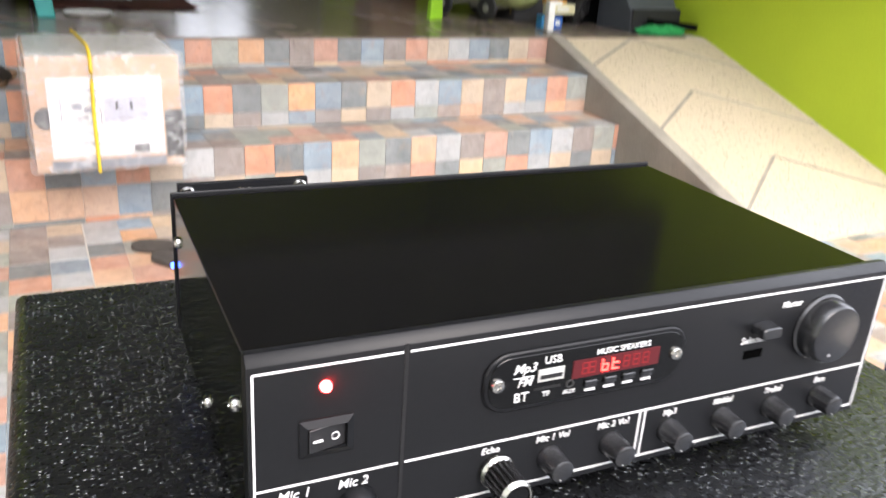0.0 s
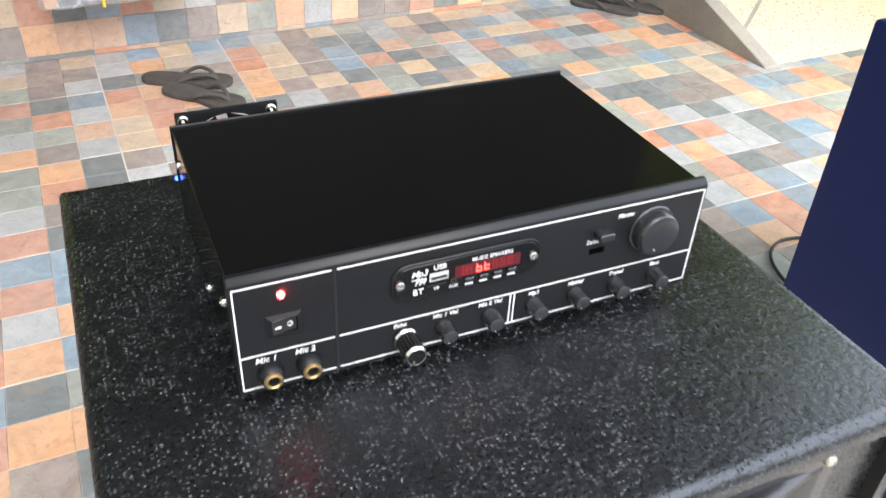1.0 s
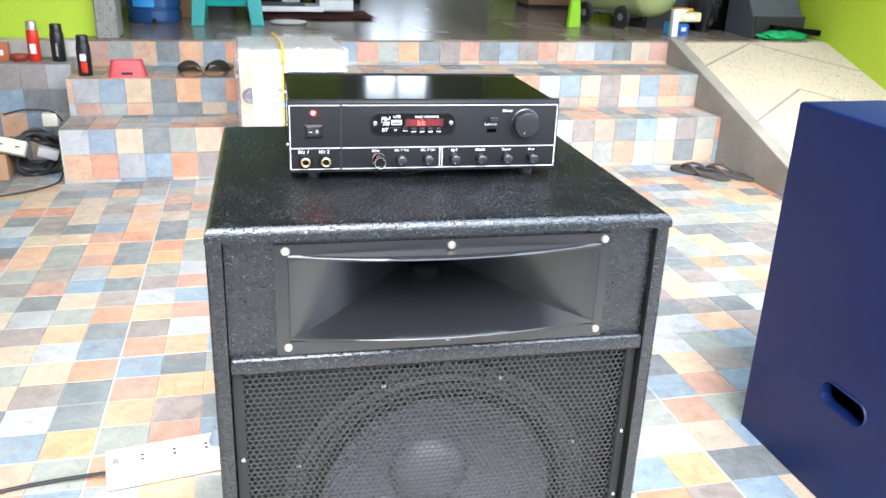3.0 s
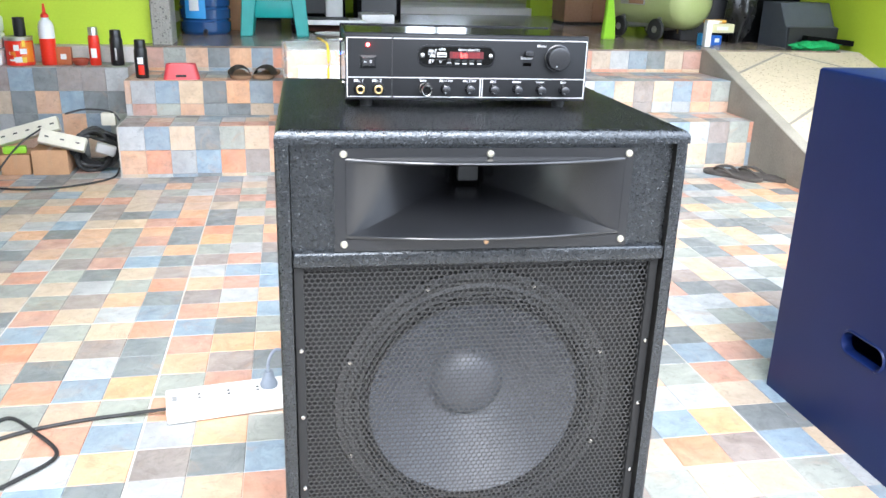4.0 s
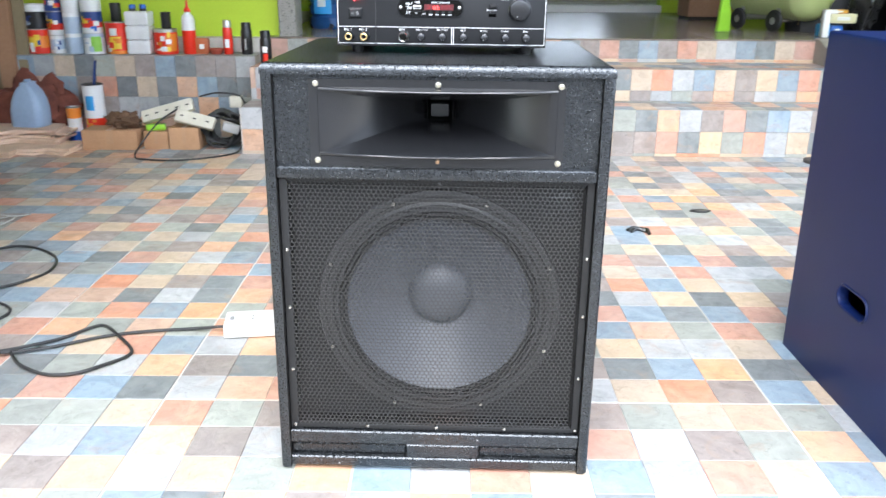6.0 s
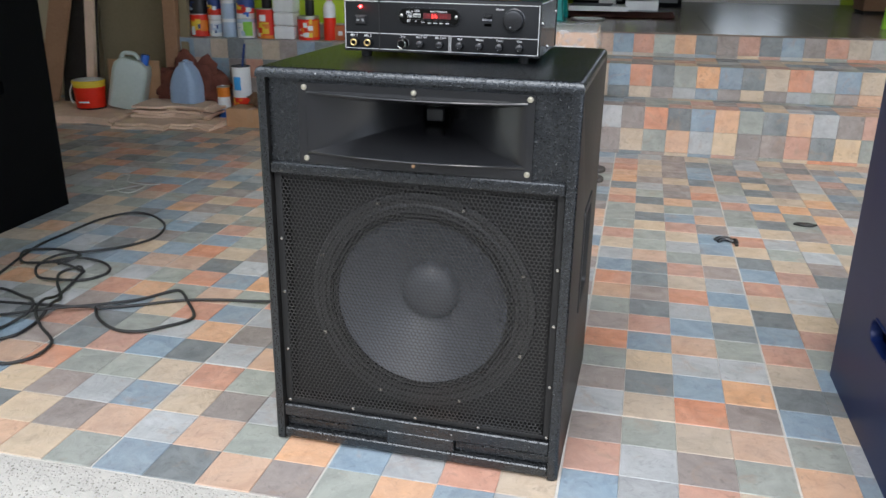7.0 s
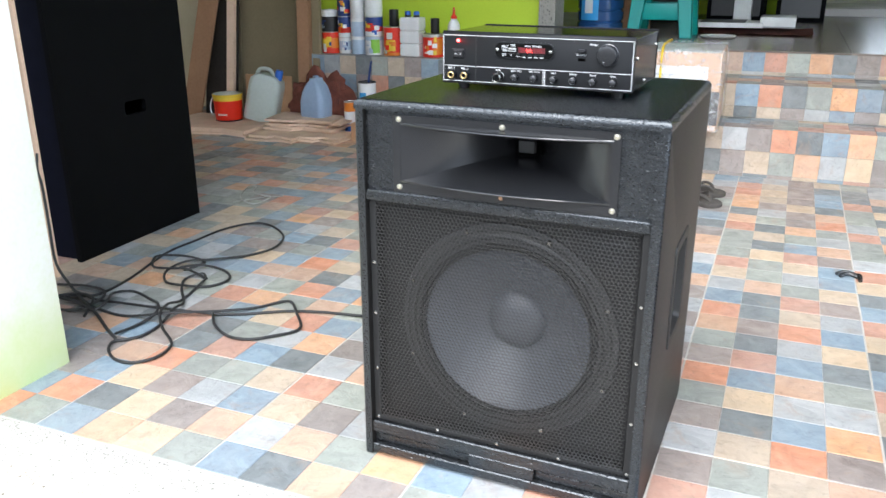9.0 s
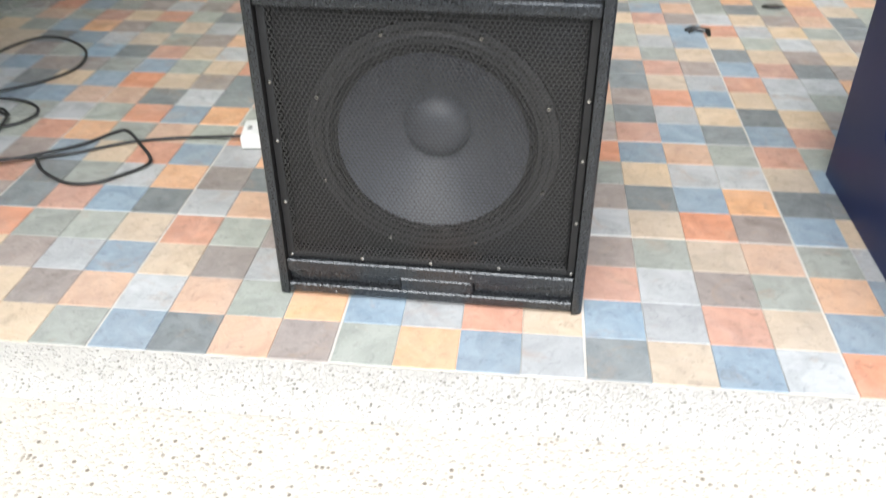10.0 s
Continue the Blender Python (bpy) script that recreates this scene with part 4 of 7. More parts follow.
    part("selector_button", prism(fresh(), rounded(0.0125, 0.006, 0.002, 4, 0.2515, AZ + 0.0650), "y", -0.012, -0.003, 0.0006), HORNPLASTIC, front)
    # player module
    cx, cz, w, h = 0.1510, AZ + 0.0600, 0.1065, 0.0285
    mod = part("player_module", prism(fresh(), rounded(w, h, 0.0118, 6, cx, cz), "y", -0.0052, -0.003, 0.0007), PANELBLACK, front, "black player module with red display")
    part("inner_face", prism(fresh(), rounded(w - 0.004, h - 0.004, 0.0102, 6, cx, cz), "y", -0.0056, -0.0050, 0.0003), GLOSSBLACK, mod)
    for x in (-0.0473, 0.0467):
        screw(mod, cx + x, -0.0056, cz + 0.0005, 0.0034, CHROME)
    part("display", box(fresh(), (cx - 0.0098, -0.0060, cz - 0.0032), (cx + 0.0370, -0.0055, cz + 0.0058)), glow("dim_red_display", (0.055, 0.003, 0.005), 0.35), mod, "dark red display window")
    bm = fresh()

    def seg(x0, z0, x1, z1):
        box(bm, (cx + x0, -0.0064, cz + z0), (cx + x1, -0.0059, cz + z1))
    sx, hgt = 0.0052, 0.0060
    for k, bars in enumerate((((0, 0, 0.0007, 1), (0, 0, 1, 0.0007), (0, 0.5, 1, 0.0007), (1, 0, 0.0007, 0.5)), ((0, 0, 0.0007, 1), (0, 0, 1, 0.0007), (0, 0.5, 1, 0.0007)))):
        bx = sx + 0.0055 * k
        for x, z, dx, dz in bars:
            px, pz = bx + 0.0030 * x, -0.0016 + hgt * z
            seg(px, pz, px + (0.0030 + 0.0007 if dx == 1 else 0.0007), pz + (hgt * dz if dz in (1, 0.5) else 0.0007))
    part("digits", bm, glow("red_digits", (1.0, 0.05, 0.04), 3.5), mod, "glowing red characters reading bt")
    # unlit segments of the other places
    bm = fresh()
    for bx in (-0.0052, -0.0016, 0.0168, 0.0222, 0.0276):
        for dx, dz, wx, wz in ((0, 0, 0.0006, 0.0060), (0.0030, 0, 0.0006, 0.0060), (0, 0, 0.0036, 0.0006), (0, 0.0027, 0.0036, 0.0006), (0, 0.0054, 0.0036, 0.0006)):
            box(bm, (cx + bx + dx, -0.0062, cz - 0.0016 + dz), (cx + bx + dx + wx, -0.0059, cz - 0.0016 + dz + wz))
    part("unlit_digits", bm, glow("unlit_red_digits", (0.16, 0.008, 0.010), 0.35), mod, "dim unlit display segments")
    part("usb_port", box(fresh(), (cx - 0.0275, -0.0062, cz - 0.0015), (cx - 0.0145, -0.0054, cz + 0.0045)), surface("nickel_socket", (0.55, 0.55, 0.53), None, 0.45, metal=0.3), mod, "metal socket")
    part("usb_tongue", box(fresh(), (cx - 0.0265, -0.0064, cz - 0.0002), (cx - 0.0155, -0.0060, cz + 0.0018)), BLACKPLY, mod)
    part("card_slot", box(fresh(), (cx - 0.029, -0.0060, cz - 0.0055), (cx - 0.0155, -0.0054, cz - 0.0044)), BLACKPLY, mod)
    part("headphone_hole", lathe(fresh(), [(0.0021, 0), (0.0021, 0.0006), (0.0013, 0.0006), (0.0012, -0.002), (0, -0.002)], 16, pose(cx - 0.0105, -0.0055, cz - 0.0052, 90)), RUBBER, mod)
    for k in range(4):
        x = cx + 0.0005 + 0.0103 * k
        part("button", box(fresh(), (x - 0.0033, -0.0070, cz - 0.0084), (x + 0.0033, -0.0055, cz - 0.0050), 0.0004), HORNPLASTIC, mod)
        part("mark", box(fresh(), (x - 0.0028, -0.0059, cz - 0.0108), (x + 0.0028, -0.0055, cz - 0.0095)), WHITEINK, mod)
    for text, x, z, s, sh in (("Mp3", -0.0345, 0.0062, 0.0062, 0.3), ("FM", -0.0340, -0.0006, 0.0058, 0.3), ("BT", -0.0350, -0.0078, 0.0064, 0), ("USB", -0.0205, 0.0085, 0.0052, 0), ("TF", -0.0225, -0.0082, 0.0036, 0), ("AUX", -0.0105, -0.0092, 0.0030, 0), ("MUSIC SPEAKERS", 0.0165, 0.0082, 0.0039, 0)):
        lettering(text, cx + x, cz + z, s, mod, y=-0.0058, shear=sh)
    part("mark", box(fresh(), (cx - 0.0395, -0.0059, cz + 0.0018), (cx - 0.0295, -0.0055, cz + 0.0023)), WHITEINK, mod)
    # upright back plate with the cooling fan, a little taller than the lid
    part("back_plate", box(fresh(), (0.0, AD + 0.0022, AZ), (AW, AD + 0.0045, AZ + 0.0870), 0.0006), PANELBLACK, ob)
    fx, fz, fs = 0.047, AZ + 0.0440, 0.080
    bm = fresh()
    hole = [(fs / 2 + 0.036 * math.cos(a), fs / 2 + 0.036 * math.sin(a)) for a in [2 * math.pi * (k + 0.5) / 32 for k in range(32)]]
    plate_with_hole(bm, fs, fs, hole, 0, 0.004)
    bmesh.ops.translate(bm, vec=(fx - fs / 2, AD + 0.0266, fz - fs / 2), verts=bm.verts)
    fan = part("fan", bm, PANELBLACK, ob, "black cooling fan on the back with chrome screws")
    for sx_ in (-1, 1):
        for sz in (-1, 1):
            bm = fresh()
            lathe(bm, [(0.0046, 0), (0.0046, 0.0012), (0.0035, 0.0026), (0, 0.003)], 16, pose(fx + sx_ * 0.0345, AD + 0.0266, fz + sz * 0.0345, 90))
            rod(bm, (fx + sx_ * 0.0345, AD + 0.0045, fz + sz * 0.0345), (fx + sx_ * 0.0345, AD + 0.026, fz + sz * 0.0345), 0.0016, n=10)
            part("fan_screw", bm, CHROME, fan)
    bm = fresh()
    lathe(bm, [(0, 0.0), (0.015, 0.0), (0.016, 0.004), (0, 0.004)], 20, pose(fx, AD + 0.0306, fz, 90))
    for k in range(7):
        a = 2 * math.pi * (k + 0.25) / 7
        vs = [bm.verts.new((fx + r * math.cos(a + q), AD + 0.0286 + d, fz + r * math.sin(a + q))) for r, q, d in ((0.014, -0.42, -0.001), (0.0355, -0.18, -0.001), (0.0355, 0.45, 0.001), (0.014, 0.25, 0.001))]
        bm.faces.new(vs)
    part("fan_blades", bm, PANELBLACK, fan)
    part("blue_lamp", lathe(fresh(), [(0.002, 0), (0.002, 0.002), (0, 0.003)], 12, pose(0.001, AD + 0.006, AZ + 0.0410, 90, 0, -90)), glow("blue_lamp", (0.05, 0.15, 1.0), 3.0), ob, "small blue lamp")
    return ob


amplifier()


# ---- the other loudspeaker boxes ----
def navy_box():
    ob = thing("subwoofer_box", "navy blue loudspeaker box with a slot handle on the tiles", "loudspeaker", pose(1.622, 1.130, 0, 0, 0, 0.4))
    w, d, h = 0.56, 0.64, 0.6832
    t = 0.018
    hy, hz = -0.266, 0.2115
    bm = fresh()
    slot = [(u - hy, v + hz) for u, v in rounded(0.112, 0.042, 0.0205, 8)]
    plate_with_hole(bm, d, h, slot, 0, t)
    bmesh.ops.rotate(bm, cent=(0, 0, 0), matrix=Matrix.Rotation(radians(-90), 3, "Z"), verts=bm.verts)
    part("side_panel", bm, NAVY, ob)
    bm = fresh()
    rim = [[bm.verts.new((x, -u, v)) for u, v in rounded(0.112 + g, 0.042 + g, 0.0205 + g / 2, 8, -hy, hz)] for g, x in ((0.010, 0.0005), (0.006, -0.003), (0.0, -0.002), (-0.004, 0.006), (-0.004, t))]
    for p, q in zip(rim, rim[1:]):
        for k in range(len(p)):
            bm.faces.new((p[k], p[(k + 1) % len(p)], q[(k + 1) % len(p)], q[k]))
    part("handle_rim", bm, NAVY, ob)
    part("side_panel", box(fresh(), (w - t, -d, 0), (w, 0, h), 0.003, 2), NAVY, ob)
    bm = box(fresh(), (0, -d, h), (w, 0, h + 0.0168))
    bmesh.ops.bevel(bm, geom=[e for e in bm.edges if all(v.co.z > h + 0.01 for v in e.verts)], offset=0.006, segments=3, affect="EDGES", profile=0.5)
    part("top_panel", bm, NAVY, ob)
    part("back_panel", box(fresh(), (t, -t, 0), (w - t, -0.001, h - 0.001)), NAVY, ob)
    part("front_panel", box(fresh(), (t, -d + 0.002, 0), (w - t, -d + t, h - 0.001)), NAVY, ob)
    part("bottom_panel", box(fresh(), (t, -d + t, 0.001), (w - t, -t, t)), NAVY, ob)
    return ob


navy_box()


def black_box():
    ob = thing("speaker_box", "tall matt black loudspeaker box with a slot handle near the pillar", "loudspeaker", pose(-0.777, 1.825, 0, 0, 0, 0.8))
    w, d, h, t = 0.52, 0.595, 1.06, 0.018
    hy, hz = -0.27, 0.445
    bm = fresh()
    plate_with_hole(bm, d, h, [(u - hy, v + hz) for u, v in rounded(0.10, 0.045, 0.012, 5)], 0, t)
    bmesh.ops.rotate(bm, cent=(0, 0, 0), matrix=Matrix.Rotation(radians(-90), 3, "Z"), verts=bm.verts)
    bmesh.ops.translate(bm, vec=(-t, 0, 0), verts=bm.verts)
    part("side_panel", bm, MATTBLACK, ob)
    part("side_panel", box(fresh(), (-w, -d, 0), (-w + t, 0, h), 0.003, 2), MATTBLACK, ob)
    part("top_panel", box(fresh(), (-w, -d, h), (0, 0, h + t), 0.004, 2), MATTBLACK, ob)
    part("back_panel", box(fresh(), (-w + t, -t, 0), (-t, -0.001, h)), MATTBLACK, ob)
    part("front_panel", box(fresh(), (-w + t, -d + 0.02, 0), (-t, -d + 0.03, h)), surface("midnight_blue_cloth", (0.003, 0.004, 0.010), (0.005, 0.006, 0.014), 0.7, 20, 300, 0.3, spec=0.1), ob, "midnight blue recessed front")
    return ob


black_box()


# ---- clutter: materials ----
def plain(name, col, rough=0.4, **k):
    return surface(name, col, tuple(c * 0.86 for c in col), rough, 12, 120, 0.05, **k)


RED = plain("red_paint_label", (0.74, 0.028, 0.010), 0.28)
ORANGE = plain("orange_plastic", (0.75, 0.22, 0.02), 0.35)
YELLOW = plain("yellow_label", (0.80, 0.55, 0.04), 0.4)
WHITE = plain("white_plastic", (0.78, 0.78, 0.76), 0.35)
PALEBLUE = plain("pale_blue_plastic", (0.45, 0.55, 0.66), 0.3)
BLUE = plain("blue_plastic", (0.02, 0.12, 0.50), 0.3)
SKYBLUE = plain("sky_blue_label", (0.05, 0.35, 0.72), 0.4)
GREEN = plain("green_label", (0.25, 0.55, 0.06), 0.4)
DARKBLUE = plain("dark_blue_label", (0.02, 0.05, 0.20), 0.35)
BLACKCAN = plain("black_can", (0.012, 0.012, 0.014), 0.3)
TEAL = plain("teal_plastic", (0.0, 0.30, 0.27), 0.35)
PINKRED = plain("pinkish_red_plastic", (0.62, 0.07, 0.08), 0.35)
SILVER = surface("dull_tin", (0.60, 0.60, 0.58), (0.48, 0.48, 0.46), 0.35, 20, 150, 0.05, metal=0.9)
CARD = surface("brown_cardboard", (0.50, 0.29, 0.155), (0.41, 0.23, 0.12), 0.8, 10, 150, 0.12)
PLYWOOD = surface("pale_plywood", (0.80, 0.59, 0.43), (0.64, 0.45, 0.32), 0.7, 7, 90, 0.2)
BROWNPLY = surface("brown_plywood", (0.36, 0.20, 0.11), (0.28, 0.15, 0.08), 0.65, 5, 60, 0.15)
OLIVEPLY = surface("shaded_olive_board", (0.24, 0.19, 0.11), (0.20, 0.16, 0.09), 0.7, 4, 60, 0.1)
DARKPLY = surface("near_black_brown", (0.028, 0.021, 0.016), (0.018, 0.014, 0.011), 0.7, 6, 60, 0.1)
IVORY = plain("ivory_plastic", (0.66, 0.62, 0.50), 0.4)
CABLE = surface("black_cable", (0.018, 0.018, 0.019), (0.03, 0.03, 0.03), 0.5, 40, 300, 0.05)
CLOTH = surface("red_brown_cloth", (0.21, 0.065, 0.042), (0.11, 0.034, 0.022), 0.9, 20, 150, 0.4)
COMPGREEN = surface("pale_green_enamel", (0.46, 0.52, 0.23), (0.41, 0.47, 0.19), 0.28, 5, 120, 0.04)
SOLE = surface("dark_foam_sole", (0.085, 0.076, 0.068), (0.055, 0.048, 0.043), 0.8, 30, 200, 0.2)
TANSOLE = surface("tan_foam_sole", (0.28, 0.17, 0.10), (0.20, 0.12, 0.07), 0.8, 30, 200, 0.2)
TRANSLUCENT = surface("milky_plastic", (0.50, 0.55, 0.50), (0.42, 0.47, 0.42), 0.35, 6, 60, 0.1)
BLUEMILKY = surface("milky_blue_plastic", (0.34, 0.44, 0.58), (0.28, 0.37, 0.50), 0.35, 6, 60, 0.1)
BAG = surface("black_plastic_bag", (0.012, 0.012, 0.013), (0.02, 0.02, 0.02), 0.25, 12, 50, 0.9)
GREENNET = surface("green_net", (0.01, 0.35, 0.10), (0.0, 0.22, 0.06), 0.7, 40, 200, 0.8)
LIMEPLASTIC = plain("lime_plastic", (0.30, 0.62, 0.03), 0.4)
WRAP = surface("clear_plastic_wrap", (0.88, 0.89, 0.90), (0.80, 0.81, 0.82), 0.10, 14, 60, 0.9)
WRAP.node_tree.nodes["Principled BSDF"].inputs["Alpha"].default_value = 0.21
# patchy white opacity of the crumpled wrap, its glare put into the colour
wrap_nodes, wrap_links = WRAP.node_tree.nodes, WRAP.node_tree.links
glare, clear = wrap_nodes.new("ShaderNodeTexNoise"), wrap_nodes.new("ShaderNodeMapRange")
glare.inputs["Scale"].default_value, glare.inputs["Detail"].default_value, glare.inputs["Distortion"].default_value = 13, 4, 1.2
for k, v in zip((1, 2, 3, 4), (0.42, 0.74, 0.10, 0.45)):
    clear.inputs[k].default_value = v
wrap_links.new(glare.outputs[0], clear.inputs[0])
wrap_links.new(clear.outputs[0], wrap_nodes["Principled BSDF"].inputs["Alpha"])
GALLON = surface("dark_blue_water_bottle", (0.015, 0.06, 0.17), (0.02, 0.075, 0.20), 0.12, 6, 40, 0.03, coat=0.3)

LEDGE_GROUP = "paint tins along the ledge"


def tin(name, label, x, y, z, r, h, bands, lid=SILVER, group=LEDGE_GROUP, cat="paint can"):
    """A can of several coloured bands, each a share of its height, with a rimmed lid."""
    ob = thing(name, label, cat, pose(x, y, z, 0, 0, (x * 977) % 60), group)
    lo = 0.0
    for k, (share, m) in enumerate(bands):
        hi = lo + share * h
        prof = [(0, 0), (r * 0.97, 0), (r, 0.002), (r, hi)] if k == 0 else [(r, lo), (r, hi)]
        part("body" if k == 0 else "label_band", lathe(fresh(), prof, 36), m, ob)
        lo = hi
    part("lid", lathe(fresh(), [(r, h), (r * 1.025, h + 0.001), (r * 1.025, h + 0.004), (r * 0.93, h + 0.005), (r * 0.90, h + 0.001), (0, h + 0.001)], 36), lid, ob)
    return ob


def patch(ob, r, z0, z1, a0, a1, m):
    """A printed label patch on a round can."""
    bm = fresh()
    n = 10
    ring = [[bm.verts.new(((r + 0.0006) * math.cos(radians(a0 + (a1 - a0) * k / n)), (r + 0.0006) * math.sin(radians(a0 + (a1 - a0) * k / n)), z)) for k in range(n + 1)] for z in (z0, z1)]
    for k in range(n):
        bm.faces.new((ring[0][k], ring[0][k + 1], ring[1][k + 1], ring[1][k]))
    p = part("label_patch", bm, m, ob)
    p.matrix_basis = pose(0, 0, 0, 0, 0, -math.degrees(ob.matrix_basis.to_euler().z))


def printed(ob, r, h, seed, tones):
    """Small coloured blocks and bars of a label too worn to read."""
    pick = random.Random(seed)
    for k in range(7):
        a0, z0 = pick.uniform(225, 300), pick.uniform(0.06, 0.72) * h
        patch(ob, r + 0.0003 * (k + 1), z0, z0 + pick.uniform(0.08, 0.26) * h, a0, a0 + pick.uniform(10, 38), tones[k % len(tones)])
    return ob


Y = 3.635
a = tin("paint_can", "red and yellow paint tin on the ledge", -1.215, Y, LEDGE_Z, 0.052, 0.115, ((0.25, RED), (0.5, ORANGE), (0.25, RED)))
patch(a, 0.052, 0.03, 0.08, 240, 300, YELLOW)
printed(a, 0.0526, 0.115, 3, (YELLOW, RED, WHITE, DARKBLUE))
a = tin("paint_can", "dark paint can with white top stacked on another", -1.215, Y, LEDGE_Z + 0.120, 0.048, 0.115, ((0.72, BLACKCAN), (0.28, WHITE)))
printed(a, 0.048, 0.08, 8, (DARKBLUE, PALEBLUE, BLACKCAN))
a = tin("paint_can", "white can with pale blue label on the ledge", -1.125, Y + 0.02, LEDGE_Z, 0.042, 0.085, ((0.25, WHITE), (0.55, PALEBLUE), (0.2, WHITE)))
printed(a, 0.042, 0.085, 5, (WHITE, PALEBLUE, DARKBLUE))
a = tin("paint_can", "dark can with white, red and yellow print", -1.125, Y + 0.02, LEDGE_Z + 0.090, 0.044, 0.11, ((0.22, WHITE), (0.28, RED), (0.5, DARKBLUE)))
printed(a, 0.044, 0.11, 12, (YELLOW, ORANGE, WHITE, RED))
a = tin("paint_can", "dark blue can with yellow and orange label", -1.125, Y + 0.02, LEDGE_Z + 0.205, 0.044, 0.10, ((1.0, DARKBLUE),))
printed(a, 0.044, 0.10, 17, (ORANGE, YELLOW, RED, WHITE))
for k in range(3):
    tin("plastic_jar", "pale bluish-white plastic jar in a stack", -1.035, Y, LEDGE_Z + 0.098 * k, 0.042, 0.093, ((0.85, WHITE if k == 2 else PALEBLUE), (0.15, WHITE)), lid=WHITE, cat="jar")
a = tin("paint_can", "white can with green label on the ledge", -0.935, Y, LEDGE_Z, 0.052, 0.098, ((0.2, WHITE), (0.6, WHITE), (0.2, PALEBLUE)))
patch(a, 0.052, 0.012, 0.085, 275, 330, GREEN)
printed(a, 0.0526, 0.098, 21, (PALEBLUE, WHITE, GREEN))
a = tin("paint_can", "red and dark blue can in a stack", -0.935, Y, LEDGE_Z + 0.103, 0.050, 0.10, ((0.25, WHITE), (0.25, RED), (0.5, DARKBLUE)))
printed(a, 0.050, 0.10, 26, (BLUE, YELLOW, RED, WHITE))
tin("paint_can", "white can on top of a stack", -0.935, Y, LEDGE_Z + 0.208, 0.050, 0.10, ((1.0, WHITE),), lid=WHITE)
a = tin("paint_tin", "large red paint tin with yellow label", -0.815, Y + 0.01, LEDGE_Z, 0.060, 0.150, ((0.12, ORANGE), (0.76, RED), (0.12, RED)))
patch(a, 0.060, 0.025, 0.085, 245, 300, YELLOW)
patch(a, 0.0603, 0.09, 0.125, 250, 285, WHITE)
printed(a, 0.0606, 0.15, 31, (WHITE, YELLOW, RED, ORANGE))
tin("spray_can", "dark can standing on a red tin", -0.815, Y + 0.01, LEDGE_Z + 0.155, 0.026, 0.085, ((0.7, BLACKCAN), (0.3, BLACKCAN)), lid=BLACKCAN, cat="can")
a = tin("paint_tin", "red paint tin with orange side and white print", -0.575, Y, LEDGE_Z, 0.058, 0.118, ((0.1, RED), (0.8, RED), (0.1, SILVER)))
patch(a, 0.058, 0.015, 0.10, 290, 350, ORANGE)
patch(a, 0.058, 0.02, 0.06, 240, 265, WHITE)
patch(a, 0.0583, 0.065, 0.09, 262, 284, WHITE)
printed(a, 0.0586, 0.118, 37, (YELLOW, RED, WHITE, ORANGE))
tin("spray_can", "black can standing on a red tin", -0.565, Y, LEDGE_Z + 0.123, 0.024, 0.075, ((1.0, BLACKCAN),), lid=BLACKCAN, cat="can")


def jug(x, z, caps):
    ob = thing("plastic_jug", "square white plastic jug" + (" with blue caps on top of a stack" if caps else " stacked on the ledge"), "jug", pose(x, Y, z), LEDGE_GROUP)
    part("body", box(fresh(), (-0.058, -0.05, 0), (0.058, 0.05, 0.067), 0.010, 3), WHITE, ob)
    if caps:
        for dx in (-0.028, 0.024):
            part("neck", lathe(fresh(), [(0.018, 0.0665), (0.016, 0.080), (0, 0.080)], 20, pose(dx, 0, 0)), BLACKCAN, ob)
            part("cap", lathe(fresh(), [(0.0165, 0.0795), (0.0165, 0.093), (0.013, 0.099), (0, 0.100)], 20, pose(dx, 0, 0)), BLUE, ob, "blue screw cap")
    else:
        part("lid_edge", box(fresh(), (-0.05, -0.042, 0.0665), (0.05, 0.042, 0.0695), 0.002), WHITE, ob)


jug(-0.698, LEDGE_Z, False)
jug(-0.698, LEDGE_Z + 0.0697, False)
jug(-0.698, LEDGE_Z + 0.1394, True)
glue = thing("glue_bottle", "red and white glue bottle with a red nozzle", "bottle", pose(-0.455, Y, LEDGE_Z), LEDGE_GROUP)
part("body", lathe(fresh(), [(0, 0), (0.031, 0), (0.033, 0.004), (0.033, 0.115)], 32), RED, glue)
part("shoulder", lathe(fresh(), [(0.033, 0.115), (0.033, 0.165), (0.027, 0.185), (0.016, 0.197), (0.016, 0.205), (0, 0.205)], 32), WHITE, glue)
part("nozzle", lathe(fresh(), [(0.017, 0.204), (0.017, 0.215), (0.008, 0.225), (0.004, 0.262), (0, 0.263)], 24), RED, glue)
ob = thing("small_box", "small orange-brown box with a white mark", "box", pose(-0.395, Y + 0.01, LEDGE_Z, 0, 0, 4), LEDGE_GROUP)
part("body", box(fresh(), (-0.032, -0.02, 0), (0.032, 0.02, 0.078), 0.004, 2), plain("orange_brown_plastic", (0.45, 0.12, 0.04), 0.35), ob)
part("mark", box(fresh(), (-0.012, -0.0206, 0.025), (0.012, -0.0198, 0.048)), WHITE, ob)
whole("dish", lathe(fresh(), [(0, 0), (0.026, 0), (0.037, 0.02), (0.036, 0.028), (0.031, 0.024), (0, 0.022)], 28), plain("brick_red_plastic", (0.35, 0.06, 0.03), 0.4), "low brick-red plastic dish on the ledge", "dish", pose(-0.325, Y, LEDGE_Z), LEDGE_GROUP)


